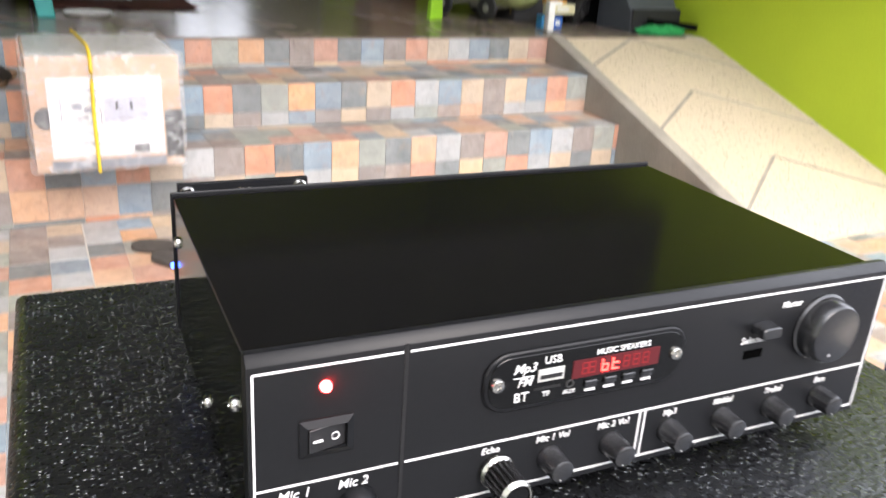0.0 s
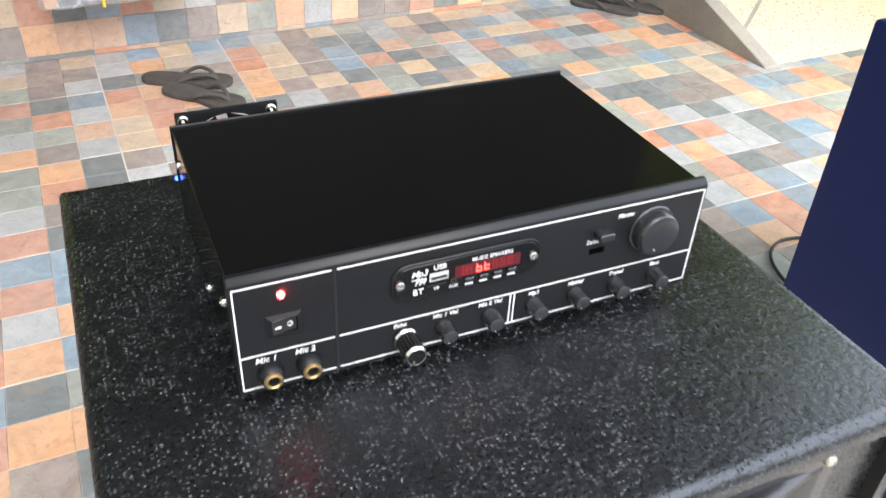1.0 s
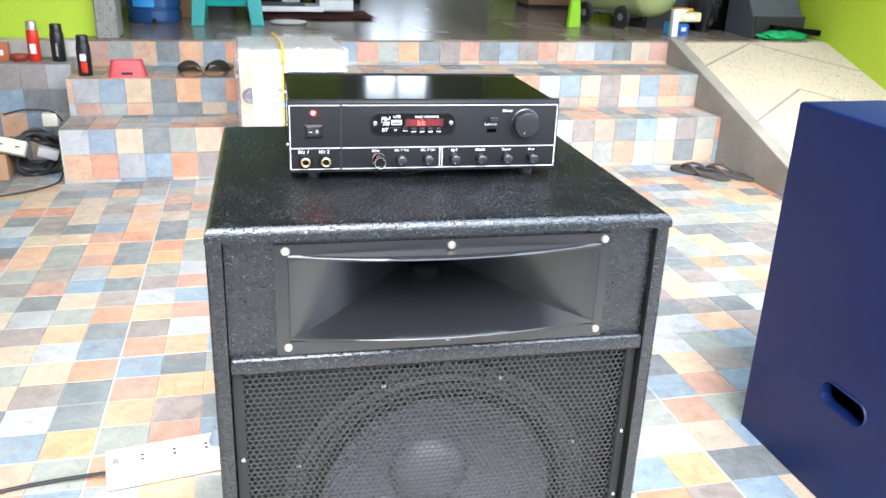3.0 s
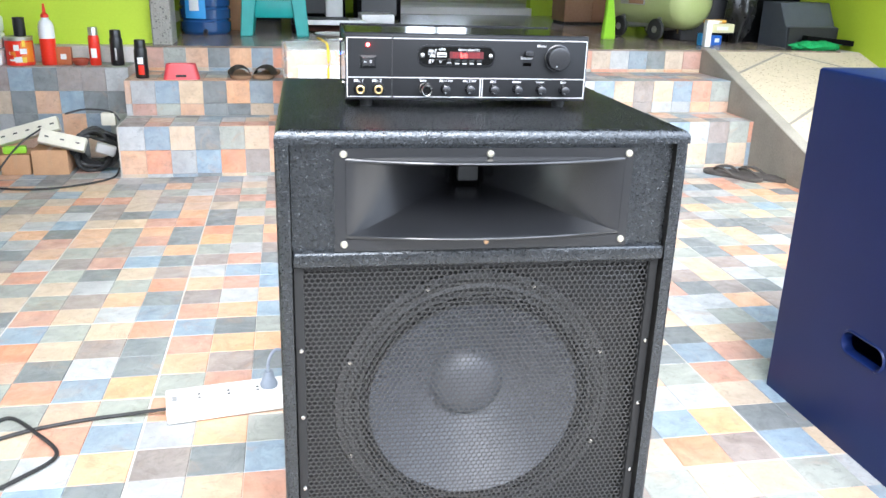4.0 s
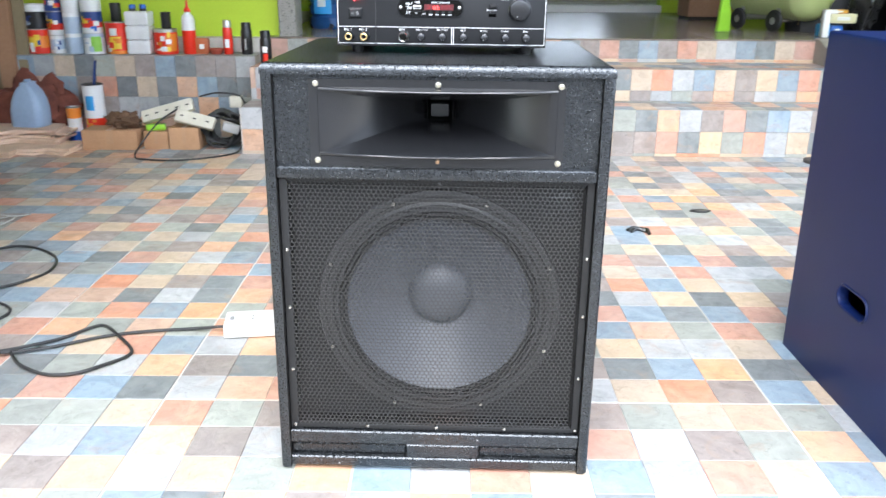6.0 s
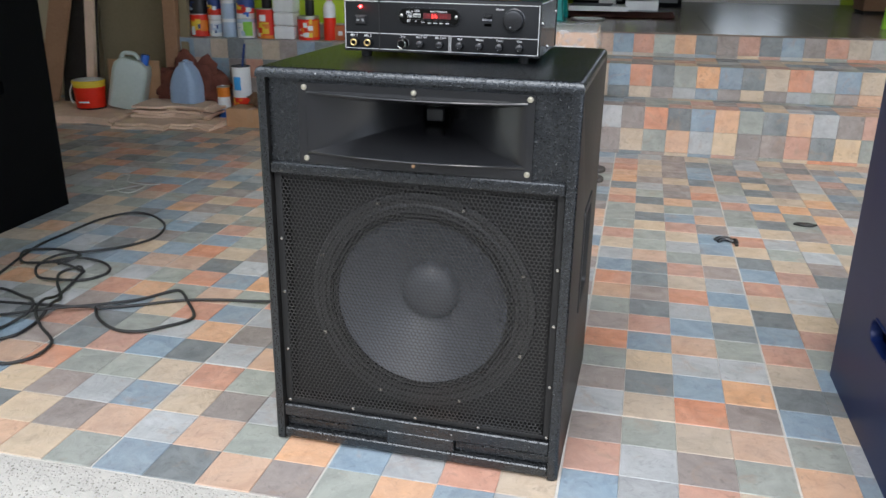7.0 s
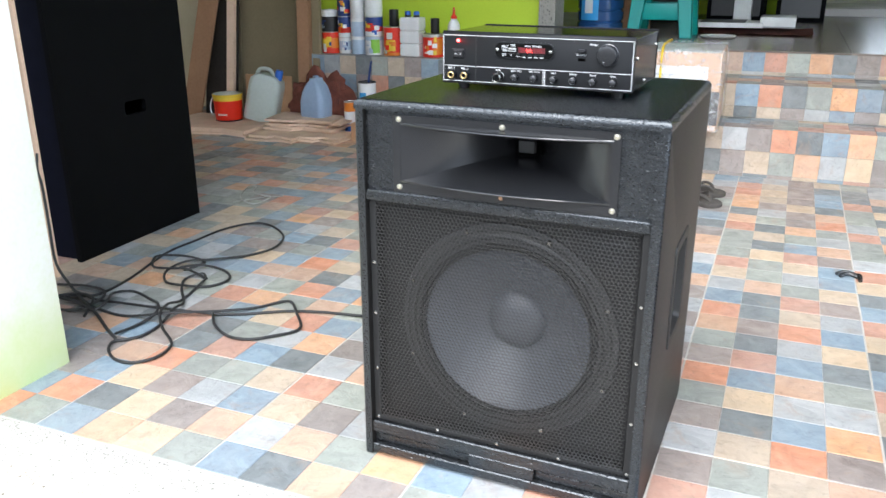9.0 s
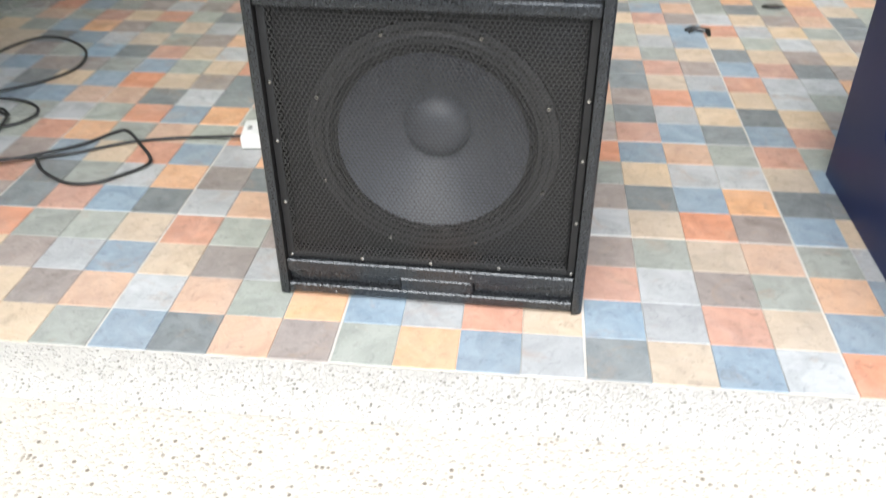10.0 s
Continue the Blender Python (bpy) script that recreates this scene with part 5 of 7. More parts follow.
def spray(x, y, z, h, body, label, bands=(), cap=BLACKCAN, r=0.026):
    ob = thing("spray_can", label, "spray can", pose(x, y, z), LEDGE_GROUP)
    part("body", lathe(fresh(), [(0, 0), (r * 0.94, 0), (r, 0.003), (r, h * 0.72), (r * 0.86, h * 0.79)], 30), body, ob)
    part("cap", lathe(fresh(), [(r * 0.86, h * 0.785), (r * 0.84, h * 0.97), (r * 0.74, h), (0, h)], 30), cap, ob)
    for z0, z1, a0, a1, m in bands:
        patch(ob, r, z0 * h, z1 * h, a0, a1, m)
    return ob


spray(-0.262, Y, LEDGE_Z, 0.165, RED, "red spray can with a silver top", ((0.2, 0.45, 240, 300, WHITE),), SILVER, 0.024)
spray(-0.168, Y, LEDGE_Z, 0.155, BLACKCAN, "black spray can on the ledge", ((0.15, 0.5, 262, 278, SILVER),), BLACKCAN, 0.028)
spray(-0.045, 3.50, STEP[1][1], 0.165, BLACKCAN, "black spray can with red and white print", ((0.1, 0.35, 250, 300, RED), (0.38, 0.55, 245, 295, WHITE)), BLACKCAN, 0.028)

# red plastic box and brown slippers on the second step
bm = fresh()
lo_ = [bm.verts.new((x, y, 0)) for x, y in rounded(0.155, 0.09, 0.02, 4)]
hi_ = [bm.verts.new((x, y, 0.066)) for x, y in rounded(0.125, 0.065, 0.02, 4)]
in_ = [bm.verts.new((x, y, 0.066)) for x, y in rounded(0.105, 0.048, 0.015, 4)]
dn_ = [bm.verts.new((x, y, 0.05)) for x, y in rounded(0.10, 0.044, 0.015, 4)]
for p, q in ((lo_, hi_), (hi_, in_), (in_, dn_)):
    for k in range(len(p)):
        bm.faces.new((p[k], p[(k + 1) % len(p)], q[(k + 1) % len(p)], q[k]))
bm.faces.new(lo_[::-1])
bm.faces.new(dn_)
redbox = thing("plastic_tub", "pinkish-red plastic tub on the second step", "tub", pose(0.125, 3.475, STEP[1][1], 0, 0, 3))
part("body", bm, PINKRED, redbox)
part("opening", box(fresh(), (-0.022, -0.0455, 0.012), (0.022, -0.0415, 0.022), 0.001), BLACKCAN, redbox)


def slipper(label, m, sole, strap, group, wide=False):
    """A flat sandal, its toe towards +y."""
    ob = thing("slipper", label, "slipper", m, group)
    shape = [(0.034, -0.115), (0.040, -0.06), (0.034, 0.0), (0.046, 0.07), (0.042, 0.115), (0.018, 0.138)]
    out = shape + [(-x, y) for x, y in reversed(shape)] + [(-0.012, -0.135), (0.012, -0.135)]
    path = [(p.x, p.y) for p in smooth_path([(x, y, 0) for x, y in out], 4, True)]
    bm = fresh()
    prism(bm, path, "z", 0, 0.017, 0.003)
    part("sole", bm, sole, ob)
    if wide:
        bm = fresh()
        n = 12
        ring = []
        for y, rr in ((0.0, 1.0), (0.03, 1.02), (0.07, 0.98), (0.10, 0.85)):
            ring.append([bm.verts.new((0.047 * rr * math.cos(math.pi * k / n), y + 0.01 * math.sin(math.pi * k / n), 0.012 + 0.042 * rr * math.sin(math.pi * k / n))) for k in range(n + 1)])
        for p, q in zip(ring, ring[1:]):
            for k in range(n):
                bm.faces.new((p[k], p[k + 1], q[k + 1], q[k]))
        ext = bmesh.ops.solidify(bm, geom=bm.faces[:], thickness=0.004)
        part("strap", bm, strap, ob)
    else:
        for s in (-1, 1):
            bm = fresh()
            tube(bm, [(s * 0.040, -0.02, 0.012), (s * 0.036, 0.03, 0.036), (s * 0.014, 0.075, 0.034), (0, 0.095, 0.015)], 0.006, 8, 6)
            part("strap", bm, strap, ob)
    return ob


slipper("worn brown slipper on the second step", pose(0.365, 3.565, STEP[1][1], 0, 0, 190), TANSOLE, SOLE, "brown slippers", True)
slipper("worn brown slipper on the second step", pose(0.495, 3.575, STEP[1][1], 0, 0, 168), TANSOLE, SOLE, "brown slippers", True)
slipper("black flip-flop by the ramp kerb", pose(2.555, 2.975, 0, 0, 0, 35), SOLE, SOLE, "flip-flops by the ramp")
slipper("black flip-flop by the ramp kerb", pose(2.66, 2.945, 0, 0, 0, 42), SOLE, SOLE, "flip-flops by the ramp")
slipper("black flip-flop on the floor before the steps", pose(0.950, 2.705, 0, 0, 0, -138), SOLE, SOLE, "flip-flops before the steps")
slipper("black flip-flop on the floor before the steps", pose(0.930, 2.840, 0, 0, 0, -118), SOLE, SOLE, "flip-flops before the steps")

# wrapped cardboard parcel on the first step
parcel = thing("parcel", "cardboard parcel wrapped in clear plastic with a white sheet", "parcel", pose(0.770, 3.135, STEP[0][1] + 0.001, 0, 0, 1.5))
part("carton", box(fresh(), (-0.190, -0.165, 0.004), (0.207, 0.250, 0.325), 0.006, 2), surface("pale_wrapped_card", (0.56, 0.36, 0.24), (0.46, 0.29, 0.19), 0.6, 10, 150, 0.12), parcel)
part("shipping_sheet", box(fresh(), (-0.145, -0.1675, 0.045), (0.155, -0.1655, 0.270), 0.0006), WHITEINK, parcel, "white printed sheet with a code and bars")
PALEPRINT, MIDPRINT, DARKPRINT = plain("lilac_print", (0.42, 0.42, 0.50), 0.7), plain("grey_print", (0.22, 0.22, 0.26), 0.7), plain("dark_print", (0.06, 0.06, 0.07), 0.7)
part("print_panel", box(fresh(), (-0.004, -0.1680, 0.138), (0.115, -0.1674, 0.215)), PALEPRINT, parcel, "pale lilac printed picture")
for x0, x1, z0, z1 in ((-0.115, -0.112, 0.138, 0.215), (-0.013, -0.010, 0.138, 0.215), (-0.112, -0.013, 0.138, 0.140), (-0.112, -0.013, 0.213, 0.215)):
    part("print_bar", box(fresh(), (x0, -0.1682, z0), (x1, -0.1674, z1)), MIDPRINT, parcel)
for x0, x1, z0, z1, m in ((-0.085, -0.060, 0.180, 0.198, MIDPRINT), (-0.055, -0.035, 0.172, 0.186, MIDPRINT), (-0.075, -0.045, 0.152, 0.162, MIDPRINT), (0.028, 0.036, 0.176, 0.200, DARKPRINT), (0.066, 0.074, 0.176, 0.200, DARKPRINT), (0.035, 0.070, 0.150, 0.156, MIDPRINT), (-0.100, -0.020, 0.112, 0.116, PALEPRINT), (0.010, 0.100, 0.110, 0.115, PALEPRINT), (-0.110, 0.045, 0.082, 0.088, PALEPRINT), (-0.060, 0.040, 0.232, 0.238, PALEPRINT), (0.070, 0.112, 0.050, 0.074, DARKPRINT)):
    part("print_bar", box(fresh(), (x0, -0.1686, z0), (x1, -0.1678, z1)), m, parcel)
part("logo_disc", lathe(fresh(), [(0, 0.0022), (0.014, 0.0022), (0.030, 0.0016), (0.031, 0)], 28, pose(-0.152, -0.1650, 0.158, 90)), BLACKCAN, parcel, "round black printed emblem")
part("logo_panel", box(fresh(), (0.160, -0.1666, 0.03), (0.209, -0.1652, 0.17), 0.0004), BLACKCAN, parcel)
part("logo_panel", box(fresh(), (-0.150, -0.1666, 0.008), (0.158, -0.1652, 0.036), 0.0004), plain("grey_print_band", (0.16, 0.17, 0.20), 0.6), parcel)
part("tape", box(fresh(), (-0.184, -0.160, 0.3255), (0.201, 0.245, 0.3268), 0.0004), plain("silver_grey_film", (0.52, 0.51, 0.48), 0.28), parcel, "silver-grey film over the top")
bm = fresh()
box(bm, (-0.203, -0.180, 0.0), (0.219, 0.258, 0.338), 0.02, 3)
bmesh.ops.subdivide_edges(bm, edges=bm.edges[:], cuts=5, use_grid_fill=True)
for v_ in bm.verts:
    k_ = noise.noise(v_.co * 18) * 0.008 + noise.noise(v_.co * 55) * 0.005
    v_.co += v_.co.normalized() * k_
    v_.co.z = max(v_.co.z, 0.0)
w_ = part("plastic_wrap", bm, WRAP, parcel, "crumpled clear plastic wrapping", 60)
w_.visible_shadow = False
part("string", tube(fresh(), [(-0.030, -0.186, 0.002), (-0.032, -0.189, 0.17), (-0.030, -0.184, 0.335), (-0.035, 0.04, 0.347), (-0.04, 0.25, 0.34)], 0.005, 8, 6), YELLOW, parcel, "yellow binding string")

# power strip with a plug beside the loudspeaker
ps = thing("power_strip", "white power strip with sockets lying on the tiles", "power strip", pose(0.326, 1.172, 0.0, 0, 0, 8.5))
part("body", box(fresh(), (0, -0.045, 0.002), (0.30, 0.045, 0.034), 0.006, 3), WHITE, ps)
for k in range(4):
    so = part("socket", lathe(fresh(), [(0.019, 0.034), (0.019, 0.0355), (0.0165, 0.0355), (0.016, 0.0345), (0, 0.0345)], 24, pose(0.065 + 0.058 * k, 0.0, 0)), WHITE, ps)
    for dx in (-0.007, 0.007):
        part("hole", lathe(fresh(), [(0.0032, 0.0344), (0.0032, 0.0352), (0, 0.0352)], 10, pose(0.065 + 0.058 * k, dx, 0)), BLACKCAN, so)
part("rocker", box(fresh(), (0.012, -0.010, 0.033), (0.022, 0.010, 0.036), 0.001), plain("grey_rocker", (0.30, 0.30, 0.30), 0.5), ps)
pg = thing("plug", "grey mains plug in the power strip", "plug", pose(0.326, 1.172, 0, 0, 0, 8.5) @ pose(0.205, 0.004, 0.0345))
GREYRUBBER = plain("grey_rubber", (0.22, 0.25, 0.30), 0.45)
part("body", lathe(fresh(), [(0.017, 0), (0.018, 0.006), (0.012, 0.02), (0.009, 0.034), (0, 0.035)], 20), GREYRUBBER, pg)
part("cord", tube(fresh(), [(0, 0, 0.032), (0.002, 0.004, 0.055), (0.02, 0.018, 0.072), (0.055, 0.03, 0.05), (0.10, 0.035, 0.02)], 0.0035, 8, 6), GREYRUBBER, pg)

# black mains cables in loops on the tiles
def cord(label, pts, r=0.0038, mat=CABLE):
    return whole("cable", tube(fresh(), pts, r, 8, 8), mat, label, "cable", group="cables on the floor")


h_ = 0.006
cord("black mains cable running from the power strip", [(0.345, 1.168, 0.018), (0.24, 1.176, h_), (0.145, 1.160, h_), (0.055, 1.130, h_), (-0.048, 1.068, h_), (-0.146, 1.025, 0.012), (-0.278, 0.997, 0.018), (-0.396, 0.994, 0.014), (-0.487, 1.002, h_), (-0.60, 1.03, h_)])
cord("black mains cable bent into an angular loop", [(-0.115, 1.037, 0.010), (-0.070, 0.985, h_), (0.002, 0.942, h_), (0.062, 0.944, h_), (0.106, 0.980, h_), (0.149, 1.046, h_), (0.092, 1.124, 0.010), (0.031, 1.191, h_), (0.000, 1.172, h_), (-0.044, 1.112, h_), (-0.12, 1.039, 0.014), (-0.205, 0.980, 0.020), (-0.327, 0.944, h_), (-0.439, 0.954, h_), (-0.58, 0.985, h_)])
cord("black mains cable running in a long loop", [(-0.60, 0.99, h_), (-0.514, 1.029, h_), (-0.514, 1.151, h_), (-0.55, 1.300, h_), (-0.572, 1.416, h_), (-0.564, 1.536, h_), (-0.551, 1.673, h_), (-0.498, 1.768, h_), (-0.419, 1.769, h_), (-0.311, 1.683, h_), (-0.272, 1.566, h_), (-0.307, 1.472, h_), (-0.378, 1.391, 0.010), (-0.442, 1.331, 0.014), (-0.457, 1.258, h_), (-0.404, 1.190, h_), (-0.346, 1.167, 0.012), (-0.265, 1.195, h_), (-0.234, 1.247, h_), (-0.250, 1.295, h_), (-0.304, 1.324, 0.010), (-0.375, 1.318, 0.016), (-0.43, 1.29, 0.010)])
cord("black mains cable in a small coil", [(-0.40, 1.270, 0.012), (-0.371, 1.315, 0.018), (-0.385, 1.350, 0.014), (-0.441, 1.371, 0.014), (-0.528, 1.385, h_), (-0.565, 1.338, 0.012), (-0.524, 1.276, h_), (-0.451, 1.262, 0.014), (-0.40, 1.270, 0.018), (-0.345, 1.262, 0.012), (-0.30, 1.245, h_)])
cord("black mains cable looping near the pillar", [(-0.30, 1.250, h_), (-0.330, 1.268, 0.012), (-0.358, 1.225, h_), (-0.306, 1.145, 0.014), (-0.244, 1.076, h_), (-0.214, 1.002, 0.022), (-0.206, 0.943, h_), (-0.199, 0.869, h_), (-0.220, 0.831, h_), (-0.243, 0.807, h_), (-0.220, 0.767, h_), (-0.169, 0.733, h_), (-0.118, 0.734, h_), (-0.085, 0.773, h_), (-0.088, 0.830, h_), (-0.114, 0.866, h_), (-0.174, 0.909, 0.010), (-0.222, 0.957, 0.024), (-0.247, 1.018, 0.024), (-0.261, 1.092, h_), (-0.291, 1.235, 0.012)])
cord("black mains cable lying in a ring by the pillar", [(-0.262, 0.836, 0.012), (-0.259, 0.902, h_), (-0.245, 0.960, 0.016), (-0.266, 1.002, 0.026), (-0.344, 1.059, h_), (-0.434, 1.089, h_), (-0.470, 1.050, 0.010), (-0.425, 0.982, 0.022), (-0.424, 0.935, 0.014), (-0.50, 0.91, h_)])
cord("black mains cable coming out from behind the pillar", [(-0.66, 0.985, h_), (-0.563, 0.963, 0.012), (-0.499, 0.952, 0.012), (-0.416, 0.921, 0.016), (-0.315, 0.861, h_), (-0.240, 0.812, 0.014)], 0.0045)
cord("black mains cable tangled behind the pillar", [(-0.68, 1.05, h_), (-0.58, 1.06, 0.012), (-0.50, 1.045, 0.014), (-0.455, 0.985, 0.018), (-0.49, 0.925, h_), (-0.56, 0.90, 0.012), (-0.60, 0.94, 0.016), (-0.545, 0.99, 0.020), (-0.47, 0.975, 0.022), (-0.43, 0.90, h_)])
cord("black cable hanging down beside the pillar", [(-0.728, 1.095, 0.385), (-0.720, 1.08, 0.34), (-0.712, 1.08, 0.294), (-0.676, 1.05, 0.187), (-0.651, 1.03, 0.084), (-0.614, 1.032, 0.022), (-0.504, 0.972, 0.014), (-0.443, 0.945, 0.012)], 0.004)
cord("tangled pale wire lying on the tiles", [(-0.74, 1.985, 0.004), (-0.69, 2.03, 0.008), (-0.66, 2.10, 0.004), (-0.62, 2.06, 0.012), (-0.645, 1.99, 0.004), (-0.71, 2.00, 0.014), (-0.78, 2.10, 0.006), (-0.82, 2.21, 0.004), (-0.77, 2.19, 0.012), (-0.71, 2.09, 0.018), (-0.63, 2.09, 0.010), (-0.60, 2.13, 0.004)], 0.0024, plain("pale_grey_cable", (0.42, 0.41, 0.38), 0.4))
cord("black cable curving out behind the navy box", [(1.90, 1.16, h_), (1.91, 1.30, h_), (1.95, 1.42, h_), (2.03, 1.47, h_), (2.12, 1.43, h_), (2.15, 1.28, h_)])

# dark scraps on the floor
def scrap(x, y, rz, s, pts):
    ob = thing("scrap", "small crumpled black scrap lying on the tiles", "scrap", pose(x, y, 0.001, 0, 0, rz), "scraps on the floor")
    for k, p in enumerate(pts):
        part("strand", tube(fresh(), [tuple(s * q for q in v) for v in p], 0.006, 6, 5), BAG, ob)


scrap(1.475, 1.98, 10, 0.62, (((-0.05, 0.03, 0.004), (-0.01, 0.045, 0.012), (0.035, 0.02, 0.008), (0.045, -0.04, 0.004)), ((-0.04, 0.0, 0.004), (0.0, 0.02, 0.014), (0.04, 0.0, 0.006)), ((0.03, 0.03, 0.006), (0.05, 0.0, 0.012), (0.04, -0.05, 0.004))))
bm = fresh()
prism(bm, [(-0.035, 0.0), (-0.018, 0.02), (0.02, 0.017), (0.045, 0.004), (0.022, -0.018), (-0.012, -0.015)], "z", 0.0, 0.006, 0.002)
whole("scrap", bm, BAG, "flat dark scrap of rubber on the tiles", "scrap", pose(1.745, 2.23, 0.001), "scraps on the floor")

# boards, buckets and jugs at the back of the porch
def board(label, m, outline, h, mat=PLYWOOD, group="plywood offcuts"):
    bm = fresh()
    prism(bm, outline, "z", 0, h, 0.0008)
    return whole("board", bm, mat, label, "board", m, group)


rng2 = random.Random(11)
PILE = ((-1.770, 3.285, 1, 0.62, 0.42, 0.0), (-1.775, 3.290, -1, 0.61, 0.41, 0.012), (-1.768, 3.287, 0.5, 0.61, 0.42, 0.024),
        (-1.285, 3.165, 2, 0.29, 0.27, 0.0), (-1.278, 3.185, -3, 0.28, 0.25, 0.012), (-1.018, 3.210, -5, 0.24, 0.23, 0.0), (-1.028, 3.228, 4, 0.235, 0.21, 0.012),
        (-1.220, 3.355, 2, 0.44, 0.25, 0.024), (-1.195, 3.345, -4, 0.40, 0.23, 0.036), (-1.245, 3.360, 5, 0.38, 0.24, 0.048), (-1.170, 3.375, -3, 0.40, 0.20, 0.060), (-1.235, 3.362, 7, 0.40, 0.25, 0.072))
for k, (x, y, rz, w, d, z) in enumerate(PILE):
    w2, d2 = w / 2, d / 2
    pts = [(-w2, -d2), (-w2 * 0.2, -d2 * (1 + 0.1 * rng2.random())), (0, -d2 * 0.7 if k > 3 else -d2), (w2 * 0.5, -d2 * 0.85), (w2, -d2), (w2 * (0.9 + 0.1 * rng2.random()), d2), (w2 * 0.1, d2 * 0.9), (-w2, d2)]
    board("pale plywood offcut lying in a pile", pose(x, y, z, 0, 0, rz), pts, 0.0115)


def leaning(name, label, x, y, z, w, h, t, ry, rx, mat, cat="board"):
    ob = new(name, finish(box(fresh(), (0, 0, 0), (w, t, h), 0.002), name, mat))
    ob.matrix_basis = pose(x, y, z, rx, ry, 0)
    return tagged(ob, label, cat, "boards against the wall")


leaning("plywood_sheet", "brown plywood strip leaning against the wall", -2.24, 3.52, 0.0, 0.135, 1.75, 0.015, 11.5, -7, BROWNPLY)
# added sheet: the dark gap between the boards is put into its colour
leaning("dark_board", "near-black sheet standing in for the dark gap between boards", -2.12, 3.60, 0.0, 0.235, 1.6, 0.012, 2, -6, DARKPLY)
leaning("batten", "thin wooden batten leaning upright", -1.893, 3.50, 0.0, 0.050, 1.9, 0.03, 1.2, -7, PLYWOOD, "batten")
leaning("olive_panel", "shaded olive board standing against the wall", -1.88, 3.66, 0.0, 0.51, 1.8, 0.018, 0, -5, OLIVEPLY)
leaning("door_panel", "brown wooden panel standing against the wall", -1.372, 3.50, 0.0, 0.075, 1.9, 0.05, 0, -3, BROWNPLY)
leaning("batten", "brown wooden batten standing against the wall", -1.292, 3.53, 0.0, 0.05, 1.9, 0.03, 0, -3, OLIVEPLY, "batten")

PAIL = plain("orange_red_enamel", (0.80, 0.022, 0.004), 0.45)
bk = thing("bucket", "red and yellow paint bucket with a white lid", "bucket", pose(-1.748, 3.34, 0.0362, 0, 0, 20) @ Matrix.Scale(0.82, 4))
part("body", lathe(fresh(), [(0, 0.0), (0.088, 0.0), (0.092, 0.006), (0.0998, 0.144)], 36), PAIL, bk)
part("band", lathe(fresh(), [(0.0998, 0.144), (0.101, 0.165)], 36), YELLOW, bk)
part("base", lathe(fresh(), [(0.0880, 0.0), (0.0925, 0.001), (0.0935, 0.010), (0.0925, 0.011)], 36), BLACKCAN, bk)
part("rim", lathe(fresh(), [(0.101, 0.165), (0.105, 0.167), (0.105, 0.185), (0.101, 0.188)], 36), YELLOW, bk)
part("lid", lathe(fresh(), [(0.101, 0.187), (0.09, 0.190), (0.06, 0.194), (0, 0.196)], 36), WHITE, bk, "white cloudy lid")
part("handle", tube(fresh(), [(-0.104, 0, 0.165), (-0.115, -0.03, 0.12), (-0.112, -0.045, 0.07), (-0.095, -0.06, 0.045)], 0.004, 8), WHITE, bk)
patch(bk, 0.094, 0.045, 0.075, 255, 300, WHITE)


def jerrycan(label, m, w, d, h, mat, cap):
    ob = thing("jerrycan", label, "jerrycan", m)
    bm = fresh()
    rings = []
    for z, s in ((0, 0.94), (0.01, 1.0), (h * 0.70, 1.0), (h * 0.82, 0.93), (h * 0.90, 0.66), (h * 0.93, 0.5)):
        rings.append([bm.verts.new((x, y, z)) for x, y in rounded(w * s, d * (0.7 + 0.3 * s), 0.03 * s, 4)])
    for p, q in zip(rings, rings[1:]):
        for k in range(len(p)):
            bm.faces.new((p[k], p[(k + 1) % len(p)], q[(k + 1) % len(p)], q[k]))
    bm.faces.new(rings[0][::-1])
    bm.faces.new(rings[-1])
    part("body", bm, mat, ob, "", 50)
    part("handle", tube(fresh(), [(-w * 0.36, 0, h * 0.80), (-w * 0.30, 0, h * 0.98), (0, 0, h * 1.02), (w * 0.16, 0, h * 0.92)], 0.011, 10), mat, ob)
    part("cap", lathe(fresh(), [(0.021, h * 0.86), (0.022, h * 1.03), (0.018, h * 1.06), (0, h * 1.06)], 20, pose(w * 0.31, 0, 0)), cap, ob)
    return ob


jerrycan("milky plastic jerrycan with a blue cap", pose(-1.575, 3.41, 0.037, 0, 14, 14), 0.190, 0.13, 0.290, TRANSLUCENT, BLUE)
leaning("cardboard_sheet", "brown cardboard sheet behind the jerrycan", -1.72, 3.47, 0.0, 0.32, 0.285, 0.006, 0, -4, CARD, "cardboard")
bm = fresh()
rings = [[bm.verts.new((x + 0.010 * z / 0.21, y, z)) for x, y in rounded(0.165 * q, 0.12 * (0.5 + 0.5 * q), 0.030 * q + 0.004, 5)] for z, q in ((0, 0.95), (0.008, 1.0), (0.080, 1.0), (0.125, 0.88), (0.165, 0.66), (0.188, 0.44), (0.196, 0.30), (0.212, 0.27))]
for p_, q_ in zip(rings, rings[1:]):
    for k in range(len(p_)):
        bm.faces.new((p_[k], p_[(k + 1) % len(p_)], q_[(k + 1) % len(p_)], q_[k]))
bm.faces.new(rings[0][::-1])
bm.faces.new(rings[-1])
blue_jug = thing("plastic_jug", "milky blue plastic jug with a narrow neck", "jug", pose(-1.195, 3.40, 0.0842, 0, 0, -8))
part("body", bm, BLUEMILKY, blue_jug, "", 50)
part("spout", lathe(fresh(), [(0.016, 0.211), (0.017, 0.222), (0.013, 0.224), (0.012, 0.214), (0, 0.214)], 18, pose(0.010, 0, 0)), BLUEMILKY, blue_jug)
bm = fresh()
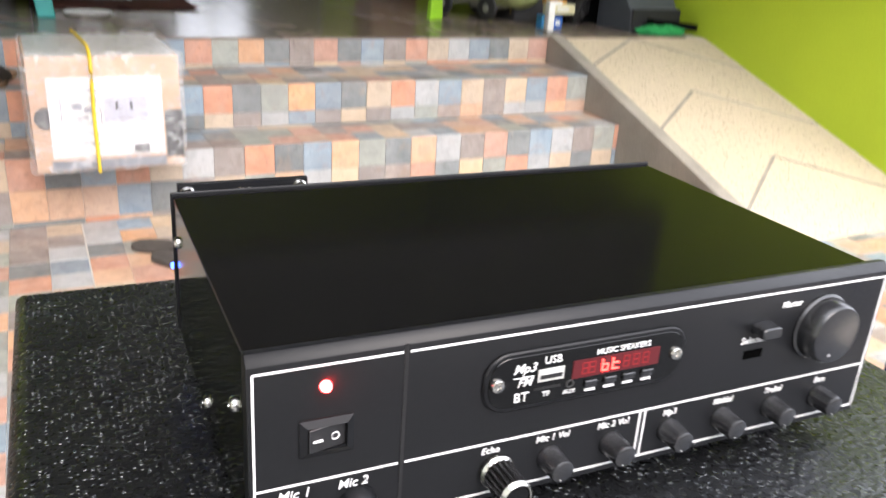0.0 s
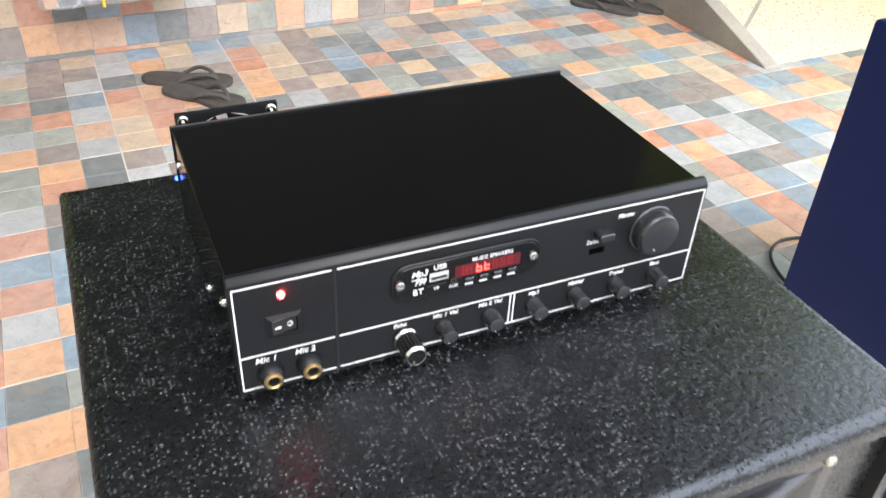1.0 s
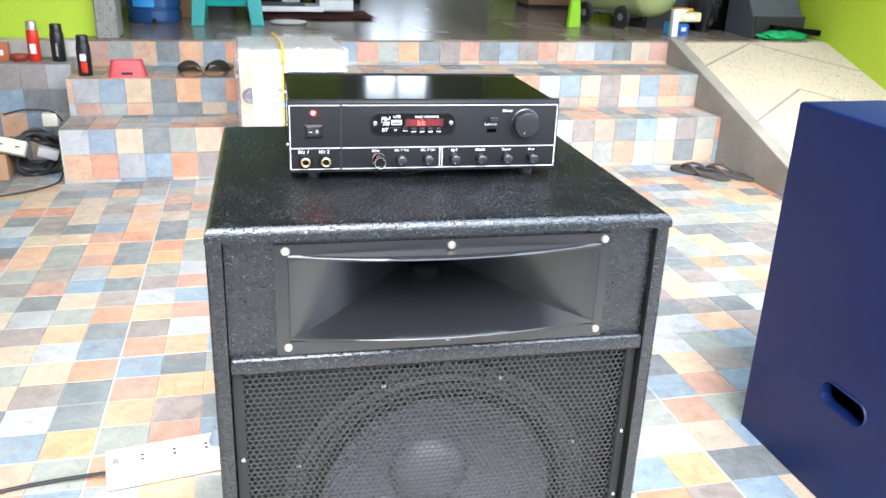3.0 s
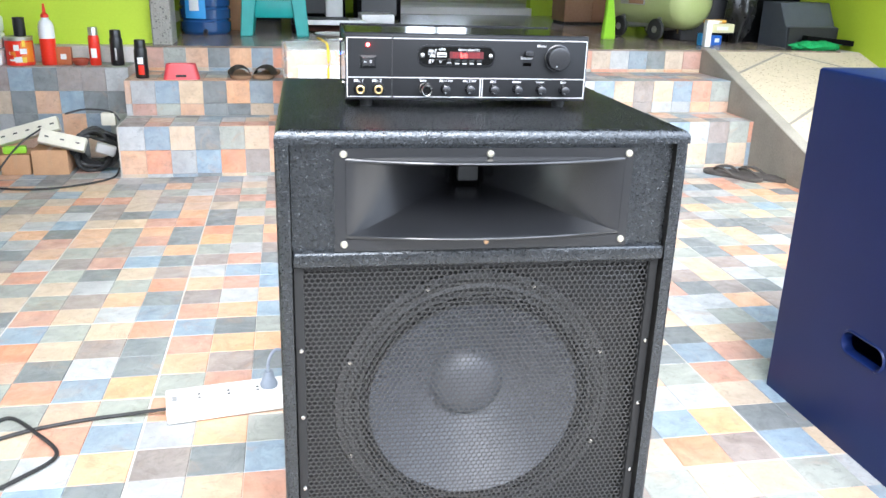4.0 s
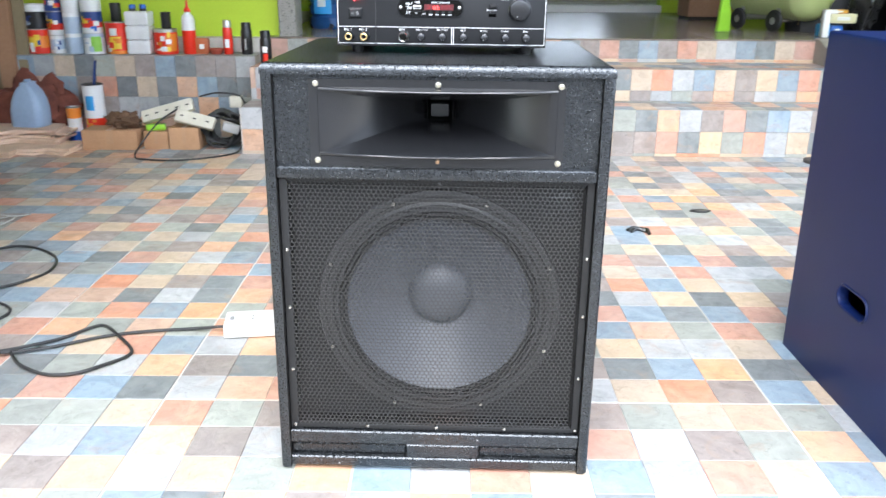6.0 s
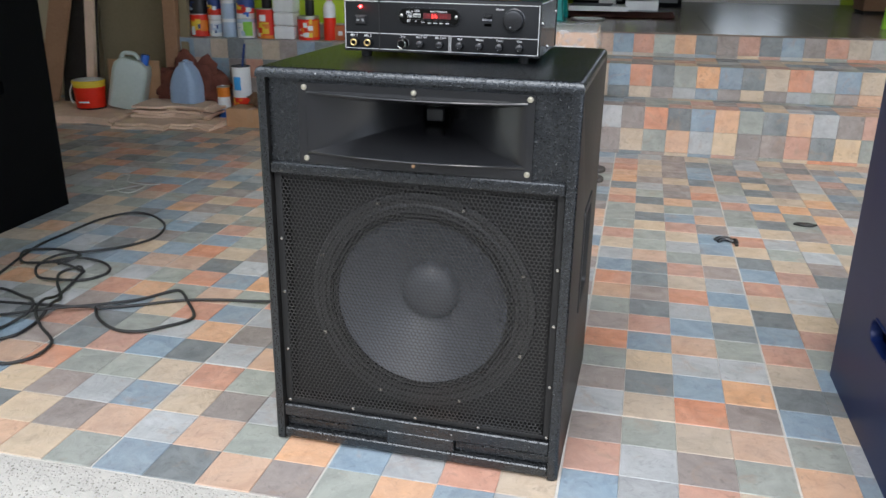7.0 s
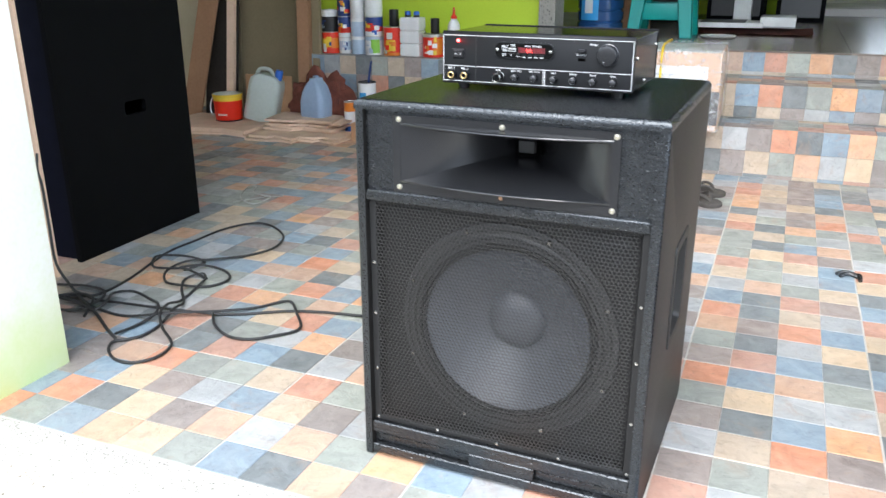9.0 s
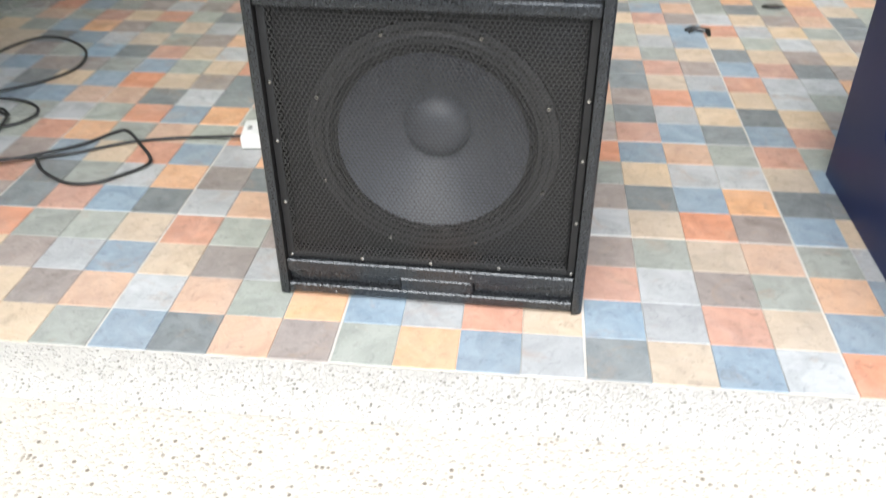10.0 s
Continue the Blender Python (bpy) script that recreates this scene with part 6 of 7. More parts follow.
bmesh.ops.create_uvsphere(bm, u_segments=48, v_segments=28, radius=1)
for v_ in bm.verts:
    n_ = 1 + 0.40 * noise.noise(v_.co * 2.2) + 0.24 * noise.noise(v_.co * 6) + 0.10 * noise.noise(v_.co * 15)
    v_.co = Vector((v_.co.x * 0.19 * n_, v_.co.y * 0.055 * n_, max(0.0, 0.15 + v_.co.z * 0.155 * n_)))
whole("jacket", bm, CLOTH, "crumpled red-brown cloth heaped behind the jugs", "cloth", pose(-1.21, 3.49, 0.0), angle=60)
a = tin("paint_can", "white paint can with red drips and a brush", -0.905, 3.47, 0.0, 0.049, 0.275, ((0.42, RED), (0.10, WHITE), (0.48, WHITE)), lid=BLACKCAN, group="")
patch(a, 0.049, 0.155, 0.225, 240, 290, SKYBLUE)
printed(a, 0.0493, 0.14, 44, (YELLOW, WHITE, ORANGE, RED))
br_ = thing("brush", "blue-handled brush standing in a paint can", "brush", pose(-0.895, 3.47, 0.276))
part("handle", tube(fresh(), [(0, 0, 0), (0.006, 0.004, 0.05), (0.016, 0.01, 0.115)], 0.006, 8), DARKBLUE, br_)
tin("glue_can", "small white can with red label", -1.005, 3.45, 0.0, 0.034, 0.165, ((0.3, BLUE), (0.4, WHITE), (0.3, ORANGE)), group="", cat="can")

# cardboard blocks, socket strips and a coil of cable before the ledge
for lab, x0, x1, y0, y1, h in (("brown cardboard block on the floor before the ledge", -0.885, -0.625, 3.23, 3.38, 0.092), ("brown cardboard box on the floor before the ledge", -0.60, -0.485, 3.25, 3.40, 0.085), ("brown cardboard box holding socket strips", -0.475, -0.335, 3.24, 3.42, 0.105)):
    ob = thing("carton", lab, "cardboard box", pose((x0 + x1) / 2, (y0 + y1) / 2, 0, 0, 0, 1.5), "cartons before the ledge")
    w2, d2 = (x1 - x0) / 2, (y1 - y0) / 2
    part("body", box(fresh(), (-w2, -d2, 0), (w2, d2, h), 0.003, 2), CARD, ob)
    part("tape", box(fresh(), (-w2 * 0.12, -d2 - 0.0006, h * 0.3), (w2 * 0.12, d2, h + 0.0006)), surface("packing_tape", (0.47, 0.27, 0.14), (0.40, 0.23, 0.12), 0.3, 8, 60, 0.03), ob)


def strip(label, m, n, length):
    ob = thing("socket_strip", label, "socket strip", m, "socket strips")
    part("body", box(fresh(), (0, -0.03, 0), (length, 0.03, 0.032), 0.006, 3), IVORY, ob)
    for k in range(n):
        s = part("socket", lathe(fresh(), [(0.018, 0.032), (0.018, 0.0335), (0.014, 0.0335), (0.013, 0.0325), (0, 0.0325)], 20, pose(length * (k + 0.5) / n, 0, 0)), IVORY, ob)
        part("hole", box(fresh(), (length * (k + 0.5) / n - 0.008, -0.003, 0.0323), (length * (k + 0.5) / n + 0.008, 0.003, 0.0331)), BLACKCAN, s)
    return ob


strip("ivory socket strip leaning across the cartons", pose(-0.605, 3.31, 0.135, 62, -15, 3), 5, 0.25)
strip("ivory socket strip lying on a carton", pose(-0.435, 3.27, 0.155, 58, 13, -4), 3, 0.185)
pts = []
for k in range(90):
    a_ = k * 0.42
    rr = 0.072 + 0.012 * math.sin(k * 0.9)
    pts.append((-0.235 + rr * math.cos(a_) * 1.12, 3.33 + 0.05 * math.sin(k * 0.13) + 0.018 * math.sin(k * 1.7), 0.088 + rr * math.sin(a_)))
whole("cable_coil", tube(fresh(), pts, 0.0085, 8, 3), CABLE, "thick coil of black cable leaning by the step", "cable coil")
cord("black cable looping from the socket strips over the floor", [(-0.43, 3.27, 0.19), (-0.50, 3.20, 0.14), (-0.57, 3.14, 0.05), (-0.575, 3.06, h_), (-0.50, 3.00, h_), (-0.36, 2.99, h_), (-0.22, 3.06, h_), (-0.14, 3.16, h_), (-0.125, 3.22, 0.03)], 0.004)
cord("black cable running behind the coil", [(-0.36, 3.40, 0.23), (-0.28, 3.42, 0.245), (-0.18, 3.42, 0.235), (-0.14, 3.40, 0.20)], 0.004)
whole("adapter", box(fresh(), (-0.03, -0.02, 0), (0.03, 0.02, 0.055), 0.006, 2), IVORY, "ivory mains adapter on top of the coil", "adapter", pose(-0.19, 3.43, 0.175))
whole("adapter", box(fresh(), (-0.04, -0.02, 0), (0.04, 0.02, 0.045), 0.012, 3), plain("grey_plastic", (0.42, 0.42, 0.41), 0.4), "grey adapter among the cables", "adapter", pose(-0.185, 3.245, 0.085, 0, 20, 10))
whole("pliers", box(fresh(), (-0.045, -0.018, 0), (0.045, 0.018, 0.03), 0.008, 2), LIMEPLASTIC, "green plastic tool on a carton", "tool", pose(-0.545, 3.285, 0.086, 0, 0, 12))
bm = fresh()
bmesh.ops.create_uvsphere(bm, u_segments=40, v_segments=20, radius=1)
for v_ in bm.verts:
    n_ = 1 + 0.5 * noise.noise(v_.co * 3.1) + 0.25 * noise.noise(v_.co * 8)
    v_.co = Vector((v_.co.x * 0.075 * n_, v_.co.y * 0.05 * n_, max(0.0, 0.035 + v_.co.z * 0.04 * n_)))
whole("rag", bm, surface("brown_rag", (0.16, 0.09, 0.05), (0.10, 0.055, 0.03), 0.9, 20, 150, 0.4), "crumpled brown rag on a cardboard block", "rag", pose(-0.705, 3.31, 0.0925), angle=60)

# ---- things in the house ----
FZ = STEP[2][1]
gal = thing("water_gallon", "dark blue water gallon with a bright label", "water bottle", pose(0.150, 4.50, FZ))
prof = [(0, 0), (0.125, 0.0), (0.135, 0.012)]
for k in range(5):
    z0 = 0.02 + 0.066 * k
    prof += [(0.136, z0), (0.138, z0 + 0.045), (0.130, z0 + 0.053), (0.130, z0 + 0.058), (0.136, z0 + 0.064)]
prof += [(0.120, 0.37), (0.06, 0.42), (0.03, 0.43), (0.03, 0.47), (0, 0.47)]
part("body", lathe(fresh(), prof, 48), GALLON, gal)
patch(gal, 0.139, 0.085, 0.235, 228, 276, SKYBLUE)
patch(gal, 0.1395, 0.125, 0.205, 240, 262, WHITE)
part("tap", rod(fresh(), (0.01, -0.14, 0.02), (0.01, -0.165, 0.008), 0.012), BLACKCAN, gal)
whole("cardboard", box(fresh(), (-0.18, 0, 0), (0.24, 0.02, 0.55), 0.002), CARD, "tan cardboard panel behind the water gallon", "cardboard", pose(0.17, 4.72, FZ))

st = thing("stool", "teal plastic stool with splayed legs on the plank floor", "stool", pose(0.525, 4.48, FZ))
for sx_ in (-1, 1):
    for sy in (-1, 1):
        bm = fresh()
        prism(bm, [(-0.045, -0.025), (0.045, -0.025), (0.045, 0.025), (-0.045, 0.025)], "z", 0, 0.43, 0.005)
        for v_ in bm.verts:
            f_ = 1 - v_.co.z / 0.43
            v_.co.x = v_.co.x * (1 - 0.25 * f_) + sx_ * (0.105 + 0.045 * f_)
            v_.co.y += sy * (0.105 + 0.045 * f_)
        part("leg", bm, TEAL, st)
for y in (-0.125, 0.125):
    part("apron", box(fresh(), (-0.125, y - 0.008, 0.095), (0.125, y + 0.008, 0.185), 0.006, 2), TEAL, st)
for x in (-0.13, 0.13):
    part("apron", box(fresh(), (x - 0.008, -0.115, 0.105), (x + 0.008, 0.115, 0.165), 0.006, 2), TEAL, st)
part("apron", box(fresh(), (-0.11, -0.127, 0.30), (0.11, -0.11, 0.43), 0.006, 2), TEAL, st)
part("seat", box(fresh(), (-0.155, -0.155, 0.425), (0.155, 0.155, 0.46), 0.015, 3), TEAL, st)

bm = fresh()
n = 26
grid = [[bm.verts.new((-0.36 + 0.72 * i / n, -0.25 + 0.5 * j / 12, 0.008 + 0.014 * abs(noise.noise((i * 0.25, j * 0.4, 2))) + 0.004 * noise.noise((i, j, 5)))) for j in range(13)] for i in range(n + 1)]
for i in range(n):
    for j in range(12):
        bm.faces.new((grid[i][j], grid[i + 1][j], grid[i + 1][j + 1], grid[i][j + 1]))
bmesh.ops.solidify(bm, geom=bm.faces[:], thickness=0.008)
whole("mat", bm, CLOTH, "red-brown cloth mat spread on the plank floor", "mat", pose(0.98, 4.86, FZ), angle=60)
dev = thing("white_device", "white flat electronic device lying on a cloth", "device", pose(0.86, 4.92, FZ + 0.030))
part("body", box(fresh(), (-0.20, -0.13, 0), (0.20, 0.13, 0.03), 0.005, 2), WHITE, dev)
part("slot", box(fresh(), (-0.16, -0.125, 0.0295), (0.10, 0.10, 0.036), 0.003), plain("dark_grey_plastic", (0.05, 0.05, 0.055), 0.4), dev)
dv2 = thing("white_box", "white box with a grey edge on a cloth", "box", pose(1.14, 4.98, FZ + 0.030))
part("body", box(fresh(), (-0.10, -0.14, 0.008), (0.10, 0.14, 0.062), 0.004, 2), WHITE, dv2)
part("base", box(fresh(), (-0.10, -0.14, 0), (0.10, 0.14, 0.0085)), plain("mid_grey_plastic", (0.3, 0.3, 0.31), 0.4), dv2)
whole("white_tower", box(fresh(), (-0.055, -0.05, 0), (0.055, 0.05, 0.32), 0.006, 2), WHITE, "upright white plastic case on the floor", "case", pose(0.905, 5.42, FZ))
whole("plate", lathe(fresh(), [(0, 0), (0.085, 0.001), (0.10, 0.010), (0.097, 0.012), (0.08, 0.005), (0, 0.004)], 32), WHITE, "shallow white plate on the plank floor", "plate", pose(0.84, 4.45, FZ))
for lab, x0, x1, y0, y1, h in (("black loudspeaker box in the dim room", 1.10, 1.42, 5.9, 6.3, 0.6), ("dark blue-black box in the dim room", 0.62, 1.02, 6.0, 6.4, 0.75), ("black loudspeaker box in the dim room", 0.10, 0.55, 5.7, 6.1, 0.8)):
    ob = thing("speaker_box", lab, "loudspeaker", pose((x0 + x1) / 2, (y0 + y1) / 2, FZ), "boxes in the dim room")
    w2, d2 = (x1 - x0) / 2, (y1 - y0) / 2
    part("body", box(fresh(), (-w2, -d2, 0), (w2, d2, h), 0.006, 2), MATTBLACK, ob)
    part("front", box(fresh(), (-w2 + 0.03, -d2 - 0.004, 0.03), (w2 - 0.03, -d2 + 0.002, h - 0.03), 0.003), GRILLE, ob)

# air compressor, its tank end turned to the porch
co_ = thing("air_compressor", "pale green air compressor tank on black wheels", "air compressor", pose(2.81, 4.52, FZ, 0, 0, -68.3))
HULL = [(0, -0.335), (0.06, -0.332), (0.115, -0.312), (0.148, -0.275), (0.155, -0.24), (0.155, 0.24), (0.148, 0.275), (0.115, 0.312), (0.06, 0.332), (0, 0.335)]
part("tank", lathe(fresh(), HULL[4:6], 48, pose(0, 0, 0.218, 0, 90, 0)), COMPGREEN, co_)
part("tank_end", lathe(fresh(), HULL[:5], 48, pose(0, 0, 0.218, 0, 90, 0)), COMPGREEN, co_, "domed pale green end", 60)
part("tank_end", lathe(fresh(), HULL[5:], 48, pose(0, 0, 0.218, 0, 90, 0)), COMPGREEN, co_, "domed pale green end", 60)
for x in (-0.236, 0.236):
    part("seam", lathe(fresh(), [(0.1552, x - 0.008), (0.1572, x), (0.1552, x + 0.008)], 48, pose(0, 0, 0.218, 0, 90, 0)), COMPGREEN, co_)
part("plate", box(fresh(), (-0.16, -0.1585, 0.195), (0.04, -0.1500, 0.262), 0.001), SILVER, co_, "metal data plate")
part("plate_print", box(fresh(), (-0.09, -0.1592, 0.200), (0.03, -0.1583, 0.222), 0.0004), BROWNPLY, co_, "brown printed band")
for x in (-0.155, 0.145):
    for y in (-0.152, 0.125):
        q = 1 if y > 0 else -1
        part("bracket", prism(fresh(), [(-0.026, 0.0), (0.026, 0.0), (0.014, 0.105), (-0.014, 0.105)], "y", -0.004, 0.004, 0.0012), SILVER, co_).matrix_basis = pose(x, y - 0.026 * q, 0.028)
        wh = part("wheel", lathe(fresh(), [(0.020, -0.012), (0.046, -0.013), (0.058, -0.010), (0.062, -0.004), (0.062, 0.004), (0.058, 0.010), (0.046, 0.013), (0.020, 0.012)], 36, pose(x, y, 0.062, 90)), RUBBER, co_, "black rubber wheel", 40)
        part("hub", lathe(fresh(), [(0, -0.016), (0.013, -0.016), (0.021, -0.012), (0.021, 0.012), (0.013, 0.016), (0, 0.016)], 20, pose(x, y, 0.062, 90)), SILVER, wh)
    part("axle", rod(fresh(), (x, -0.15, 0.062), (x, 0.125, 0.062), 0.008), SILVER, co_)
part("rail", box(fresh(), (-0.155, -0.128, 0.072), (0.145, -0.116, 0.090), 0.002), SILVER, co_)
part("drain", rod(fresh(), (0.19, 0, 0.070), (0.19, 0, 0.040), 0.012), BRASS, co_)
part("motor", box(fresh(), (-0.14, -0.09, 0.36), (0.14, 0.09, 0.56), 0.03, 3), BLACKCAN, co_)
whole("lime_post", prism(fresh(), [(-0.045, 0), (0.040, 0), (0.034, 0.10), (0.012, 0.22), (0.020, 0.55), (-0.022, 0.55), (-0.030, 0.16)], "y", -0.016, 0.016, 0.005), LIMEPLASTIC, "lime green plastic post standing by the compressor", "post", pose(2.445, 4.36, FZ, 0, 0, 12))
cb_ = thing("cabinet", "brown wooden cabinet standing in the room", "cabinet", pose(2.74, 5.75, FZ))
part("body", box(fresh(), (-0.16, -0.15, 0.02), (0.16, 0.15, 0.8), 0.004), BROWNPLY, cb_)
part("side", box(fresh(), (0.05, -0.157, 0.03), (0.155, -0.150, 0.78), 0.002), plain("lighter_brown_wood", (0.34, 0.16, 0.08), 0.5), cb_)
part("plinth", box(fresh(), (-0.15, -0.14, 0), (0.15, 0.14, 0.02)), DARKPLY, cb_)

# packages, bag and boards by the ramp
jg = thing("white_jug", "tall white plastic jug on the plank floor", "jug", pose(2.845, 3.93, FZ))
part("body", box(fresh(), (-0.018, -0.02, 0), (0.018, 0.02, 0.13), 0.008, 2), WHITE, jg)
part("spout", box(fresh(), (-0.016, -0.02, 0.122), (0.055, 0.02, 0.142), 0.006, 2), WHITE, jg)
for lab, x, y, z, w, h, d, m in (("blue and white detergent packet", 2.885, 4.04, FZ, 0.06, 0.065, 0.05, SKYBLUE), ("blue detergent packet beside the ramp", 2.955, 4.05, FZ, 0.065, 0.055, 0.05, BLUE), ("cream packet lying on others", 2.98, 4.06, FZ + 0.0665, 0.16, 0.05, 0.06, plain("cream_packet", (0.70, 0.66, 0.42), 0.4)), ("orange and green packet on top", 2.95, 4.06, FZ + 0.118, 0.12, 0.02, 0.05, plain("orange_packet", (0.72, 0.36, 0.06), 0.4))):
    ob = thing("packet", lab, "packet", pose(x, y, z, 0, 0, 4), "packets by the ramp")
    part("body", box(fresh(), (-w / 2, -d / 2, 0), (w / 2, d / 2, h), 0.008, 2), m, ob)
    part("flap", box(fresh(), (-w * 0.2, -d / 2 - 0.001, h * 0.3), (w * 0.25, -d / 2 + 0.004, h * 0.7), 0.0006), WHITE, ob)
bm = fresh()
bmesh.ops.create_uvsphere(bm, u_segments=40, v_segments=24, radius=1)
for v_ in bm.verts:
    n_ = 1 + 0.4 * noise.noise(v_.co * 2.5 + Vector((3, 1, 0))) + 0.2 * noise.noise(v_.co * 7)
    v_.co = Vector((v_.co.x * 0.075 * n_ + 0.05 * (v_.co.z + 1) * 0.5, v_.co.y * 0.08 * n_, max(0.0, 0.26 + v_.co.z * 0.26 * n_)))
whole("rubbish_bag", bm, BAG, "crumpled black plastic bag hanging by the ramp", "bag", pose(3.16, 4.20, FZ), angle=60)
whole("grey_case", box(fresh(), (-0.15, -0.12, 0), (0.15, 0.12, 0.34), 0.01, 2), plain("dark_grey_case", (0.035, 0.035, 0.038), 0.5), "dark grey plastic case on the plank floor", "case", pose(3.02, 4.42, FZ))
sc = thing("floor_monitor", "black wedge-shaped loudspeaker on the plank floor", "loudspeaker", pose(3.45, 3.99, FZ, 0, 0, 2))
bm = fresh()
prism(bm, [(-0.11, 0), (0.17, 0), (0.17, 0.24), (0.0, 0.24), (-0.075, 0.118), (-0.095, 0.118)], "x", -0.16, 0.15, 0.004)
# lighter sloped face and darker front: the fall of light is put into colours
part("body", bm, plain("lit_charcoal_box", (0.075, 0.085, 0.098), 0.42), sc)
part("front_face", box(fresh(), (-0.158, -0.1135, 0.004), (0.148, -0.0950, 0.113), 0.002), plain("shaded_charcoal_front", (0.016, 0.017, 0.019), 0.5), sc)
whole("tall_speaker", box(fresh(), (-0.20, -0.2, 0), (0.16, 0.2, 0.95), 0.008, 2), MATTBLACK, "tall black loudspeaker against the side wall", "loudspeaker", pose(3.42, 4.45, FZ))
bm = fresh()
bmesh.ops.create_uvsphere(bm, u_segments=40, v_segments=16, radius=1)
for v_ in bm.verts:
    n_ = 1 + 0.3 * noise.noise(v_.co * 3) + 0.25 * noise.noise(v_.co * 9)
    v_.co = Vector((v_.co.x * 0.13 * n_, v_.co.y * 0.06 * n_, max(0.0, 0.018 + v_.co.z * 0.03 * n_)))
whole("net", bm, GREENNET, "crumpled green net at the top of the ramp", "net", pose(3.42, 3.80, FZ), angle=60)
leaning("black_slat", "black slat lying over the green net", 3.36, 3.795, FZ + 0.045, 0.29, 0.03, 0.05, 5, 0, MATTBLACK, "slat")
leaning("plywood_strip", "pale plywood strip standing behind the pillar", -0.755, 1.10, 0.0, 0.022, 1.9, 0.012, 0, 0, PLYWOOD)


# ---- tiles ----
SHEET = {}
rng = random.Random(7)


def tile_mesh(kind, w, h):
    """A thin tile, w by h, centred, its face up."""
    key = (kind, round(w, 4), round(h, 4))
    if key not in SHEET:
        b, z = 0.0009, 0.0
        vs = [(sx * (w / 2 - i), sy * (h / 2 - i), zz) for i, zz in ((0, -0.004), (0, z - b), (b, z)) for sx, sy in ((-1, -1), (1, -1), (1, 1), (-1, 1))]
        fs = [(8, 9, 10, 11)] + [(4 * r + k, 4 * r + (k + 1) % 4, 4 * r + 4 + (k + 1) % 4, 4 * r + 4 + k) for r in (0, 1) for k in range(4)]
        me = bpy.data.meshes.new("tile")
        me.from_pydata(vs, [], fs)
        me.materials.append(TILE[kind])
        SHEET[key] = me
    return SHEET[key]


MIX = "ooppccbbsggllnns"


class Pack:
    """The far tiles of one surface, in one mesh."""
    def __init__(self):
        self.v, self.f, self.m = [], [], []

    def add(self, kind, w, h, m):
        me = tile_mesh(kind, w, h)
        o = len(self.v)
        self.v += [m @ v.co for v in me.vertices]
        for p in me.polygons:
            self.f.append([o + k for k in p.vertices])
            self.m.append("opcbsgln".index(kind))

    def done(self, parent):
        me = bpy.data.meshes.new("tiles")
        me.from_pydata(self.v, [], self.f)
        for k in "opcbsgln":
            me.materials.append(TILE[k])
        me.polygons.foreach_set("material_index", self.m)
        ob = new("far_tiles", me)
        ob.parent = parent
        tagged(ob, kind="stuff")


def lay(parent, pack, kind, w, h, m, near):
    m = m @ pose(0, 0, rng.uniform(-0.0003, 0.0003), rng.uniform(-0.12, 0.12), rng.uniform(-0.12, 0.12))
    if near:
        ob = new("tile", tile_mesh(kind, w, h))
        ob.parent = parent
        ob.matrix_basis = m
    else:
        pack.add(kind, w, h, m)


def run(lo, hi, base):
    """Cuts lo..hi on the tile lattice: (start, end, index)."""
    out, k = [], math.floor((lo - base) / S + 1e-6)
    while base + k * S < hi - 1e-6:
        out.append((max(lo, base + k * S), min(hi, base + (k + 1) * S), k))
        k += 1
    return [r for r in out if r[1] - r[0] > 0.006]


def gaps(k):
    return (0.0022 if k % 4 == 0 else 0.0004), (0.0022 if k % 4 == 3 else 0.0004)


PLAN = {}


def rows(j, i0, text):
    for k, c in enumerate(text):
        if c != ".":
            PLAN[(i0 + k, j)] = c


for j_, i0_, text_ in (
    (-4, -13, "gbpcgbspngpblscblo"), (-3, -13, "oscnplpgpbloblocb"[:17]), (-2, -13, "bcnlbcnl"), (-1, -13, "pogg.o"), (0, -12, "sobslc"), (1, -13, "osggpb"),
):
    rows(j_, i0_, text_)
rows(-3, -1, "cblocb")
rows(-3, -7, "pgpblo")
rows(-2, 0, "olngp")
rows(-1, -9, "cog")
rows(-1, 0, "ngcpg")
rows(0, 0, "lconb")
rows(1, 0, "nsbps")
rows(2, 0, "gcllc")
rows(3, 0, "obpgog")
rows(4, 0, "nobsbo")
rows(5, 0, "gslcsc")
rows(6, 0, "pnobcl")
rows(7, 0, "oscloll")
rows(8, 0, "bsonbo")
rows(9, 0, "lpgcsc")
rows(10, 0, "cglbcg")
rows(11, 0, "ogcbol")
rows(12, 0, "gconlc")
rows(-2, -9, "bcnl")
rows(-1, -10, "gcog")
rows(0, -11, "obslpo")
rows(1, -11, "glpnsb")
rows(2, -11, "coblp")
rows(3, -12, "pgpgo")
rows(4, -12, "gobpgo")
rows(5, -12, "pslspn")
rows(6, -13, "bocnsop")
rows(7, -13, "gbgcobs")
rows(8, -14, "bsoclbop")
rows(9, -14, "lcgnpsnl")
rows(10, -14, "ngclgopo")
rows(11, -15, "ocogscnlb")
rows(12, -15, "gnlnobsno")
rows(13, -15, "cspgnlpgl")
rows(14, -16, "oblopgosps")
rows(15, -16, "nlpspgpspn")
rows(16, -16, "oclbccoobc")
rows(17, -17, "onccl" + "nsbpbl")
rows(18, -17, "nsnpsnclpl")
rows(19, -17, "ncgcoocnpn")

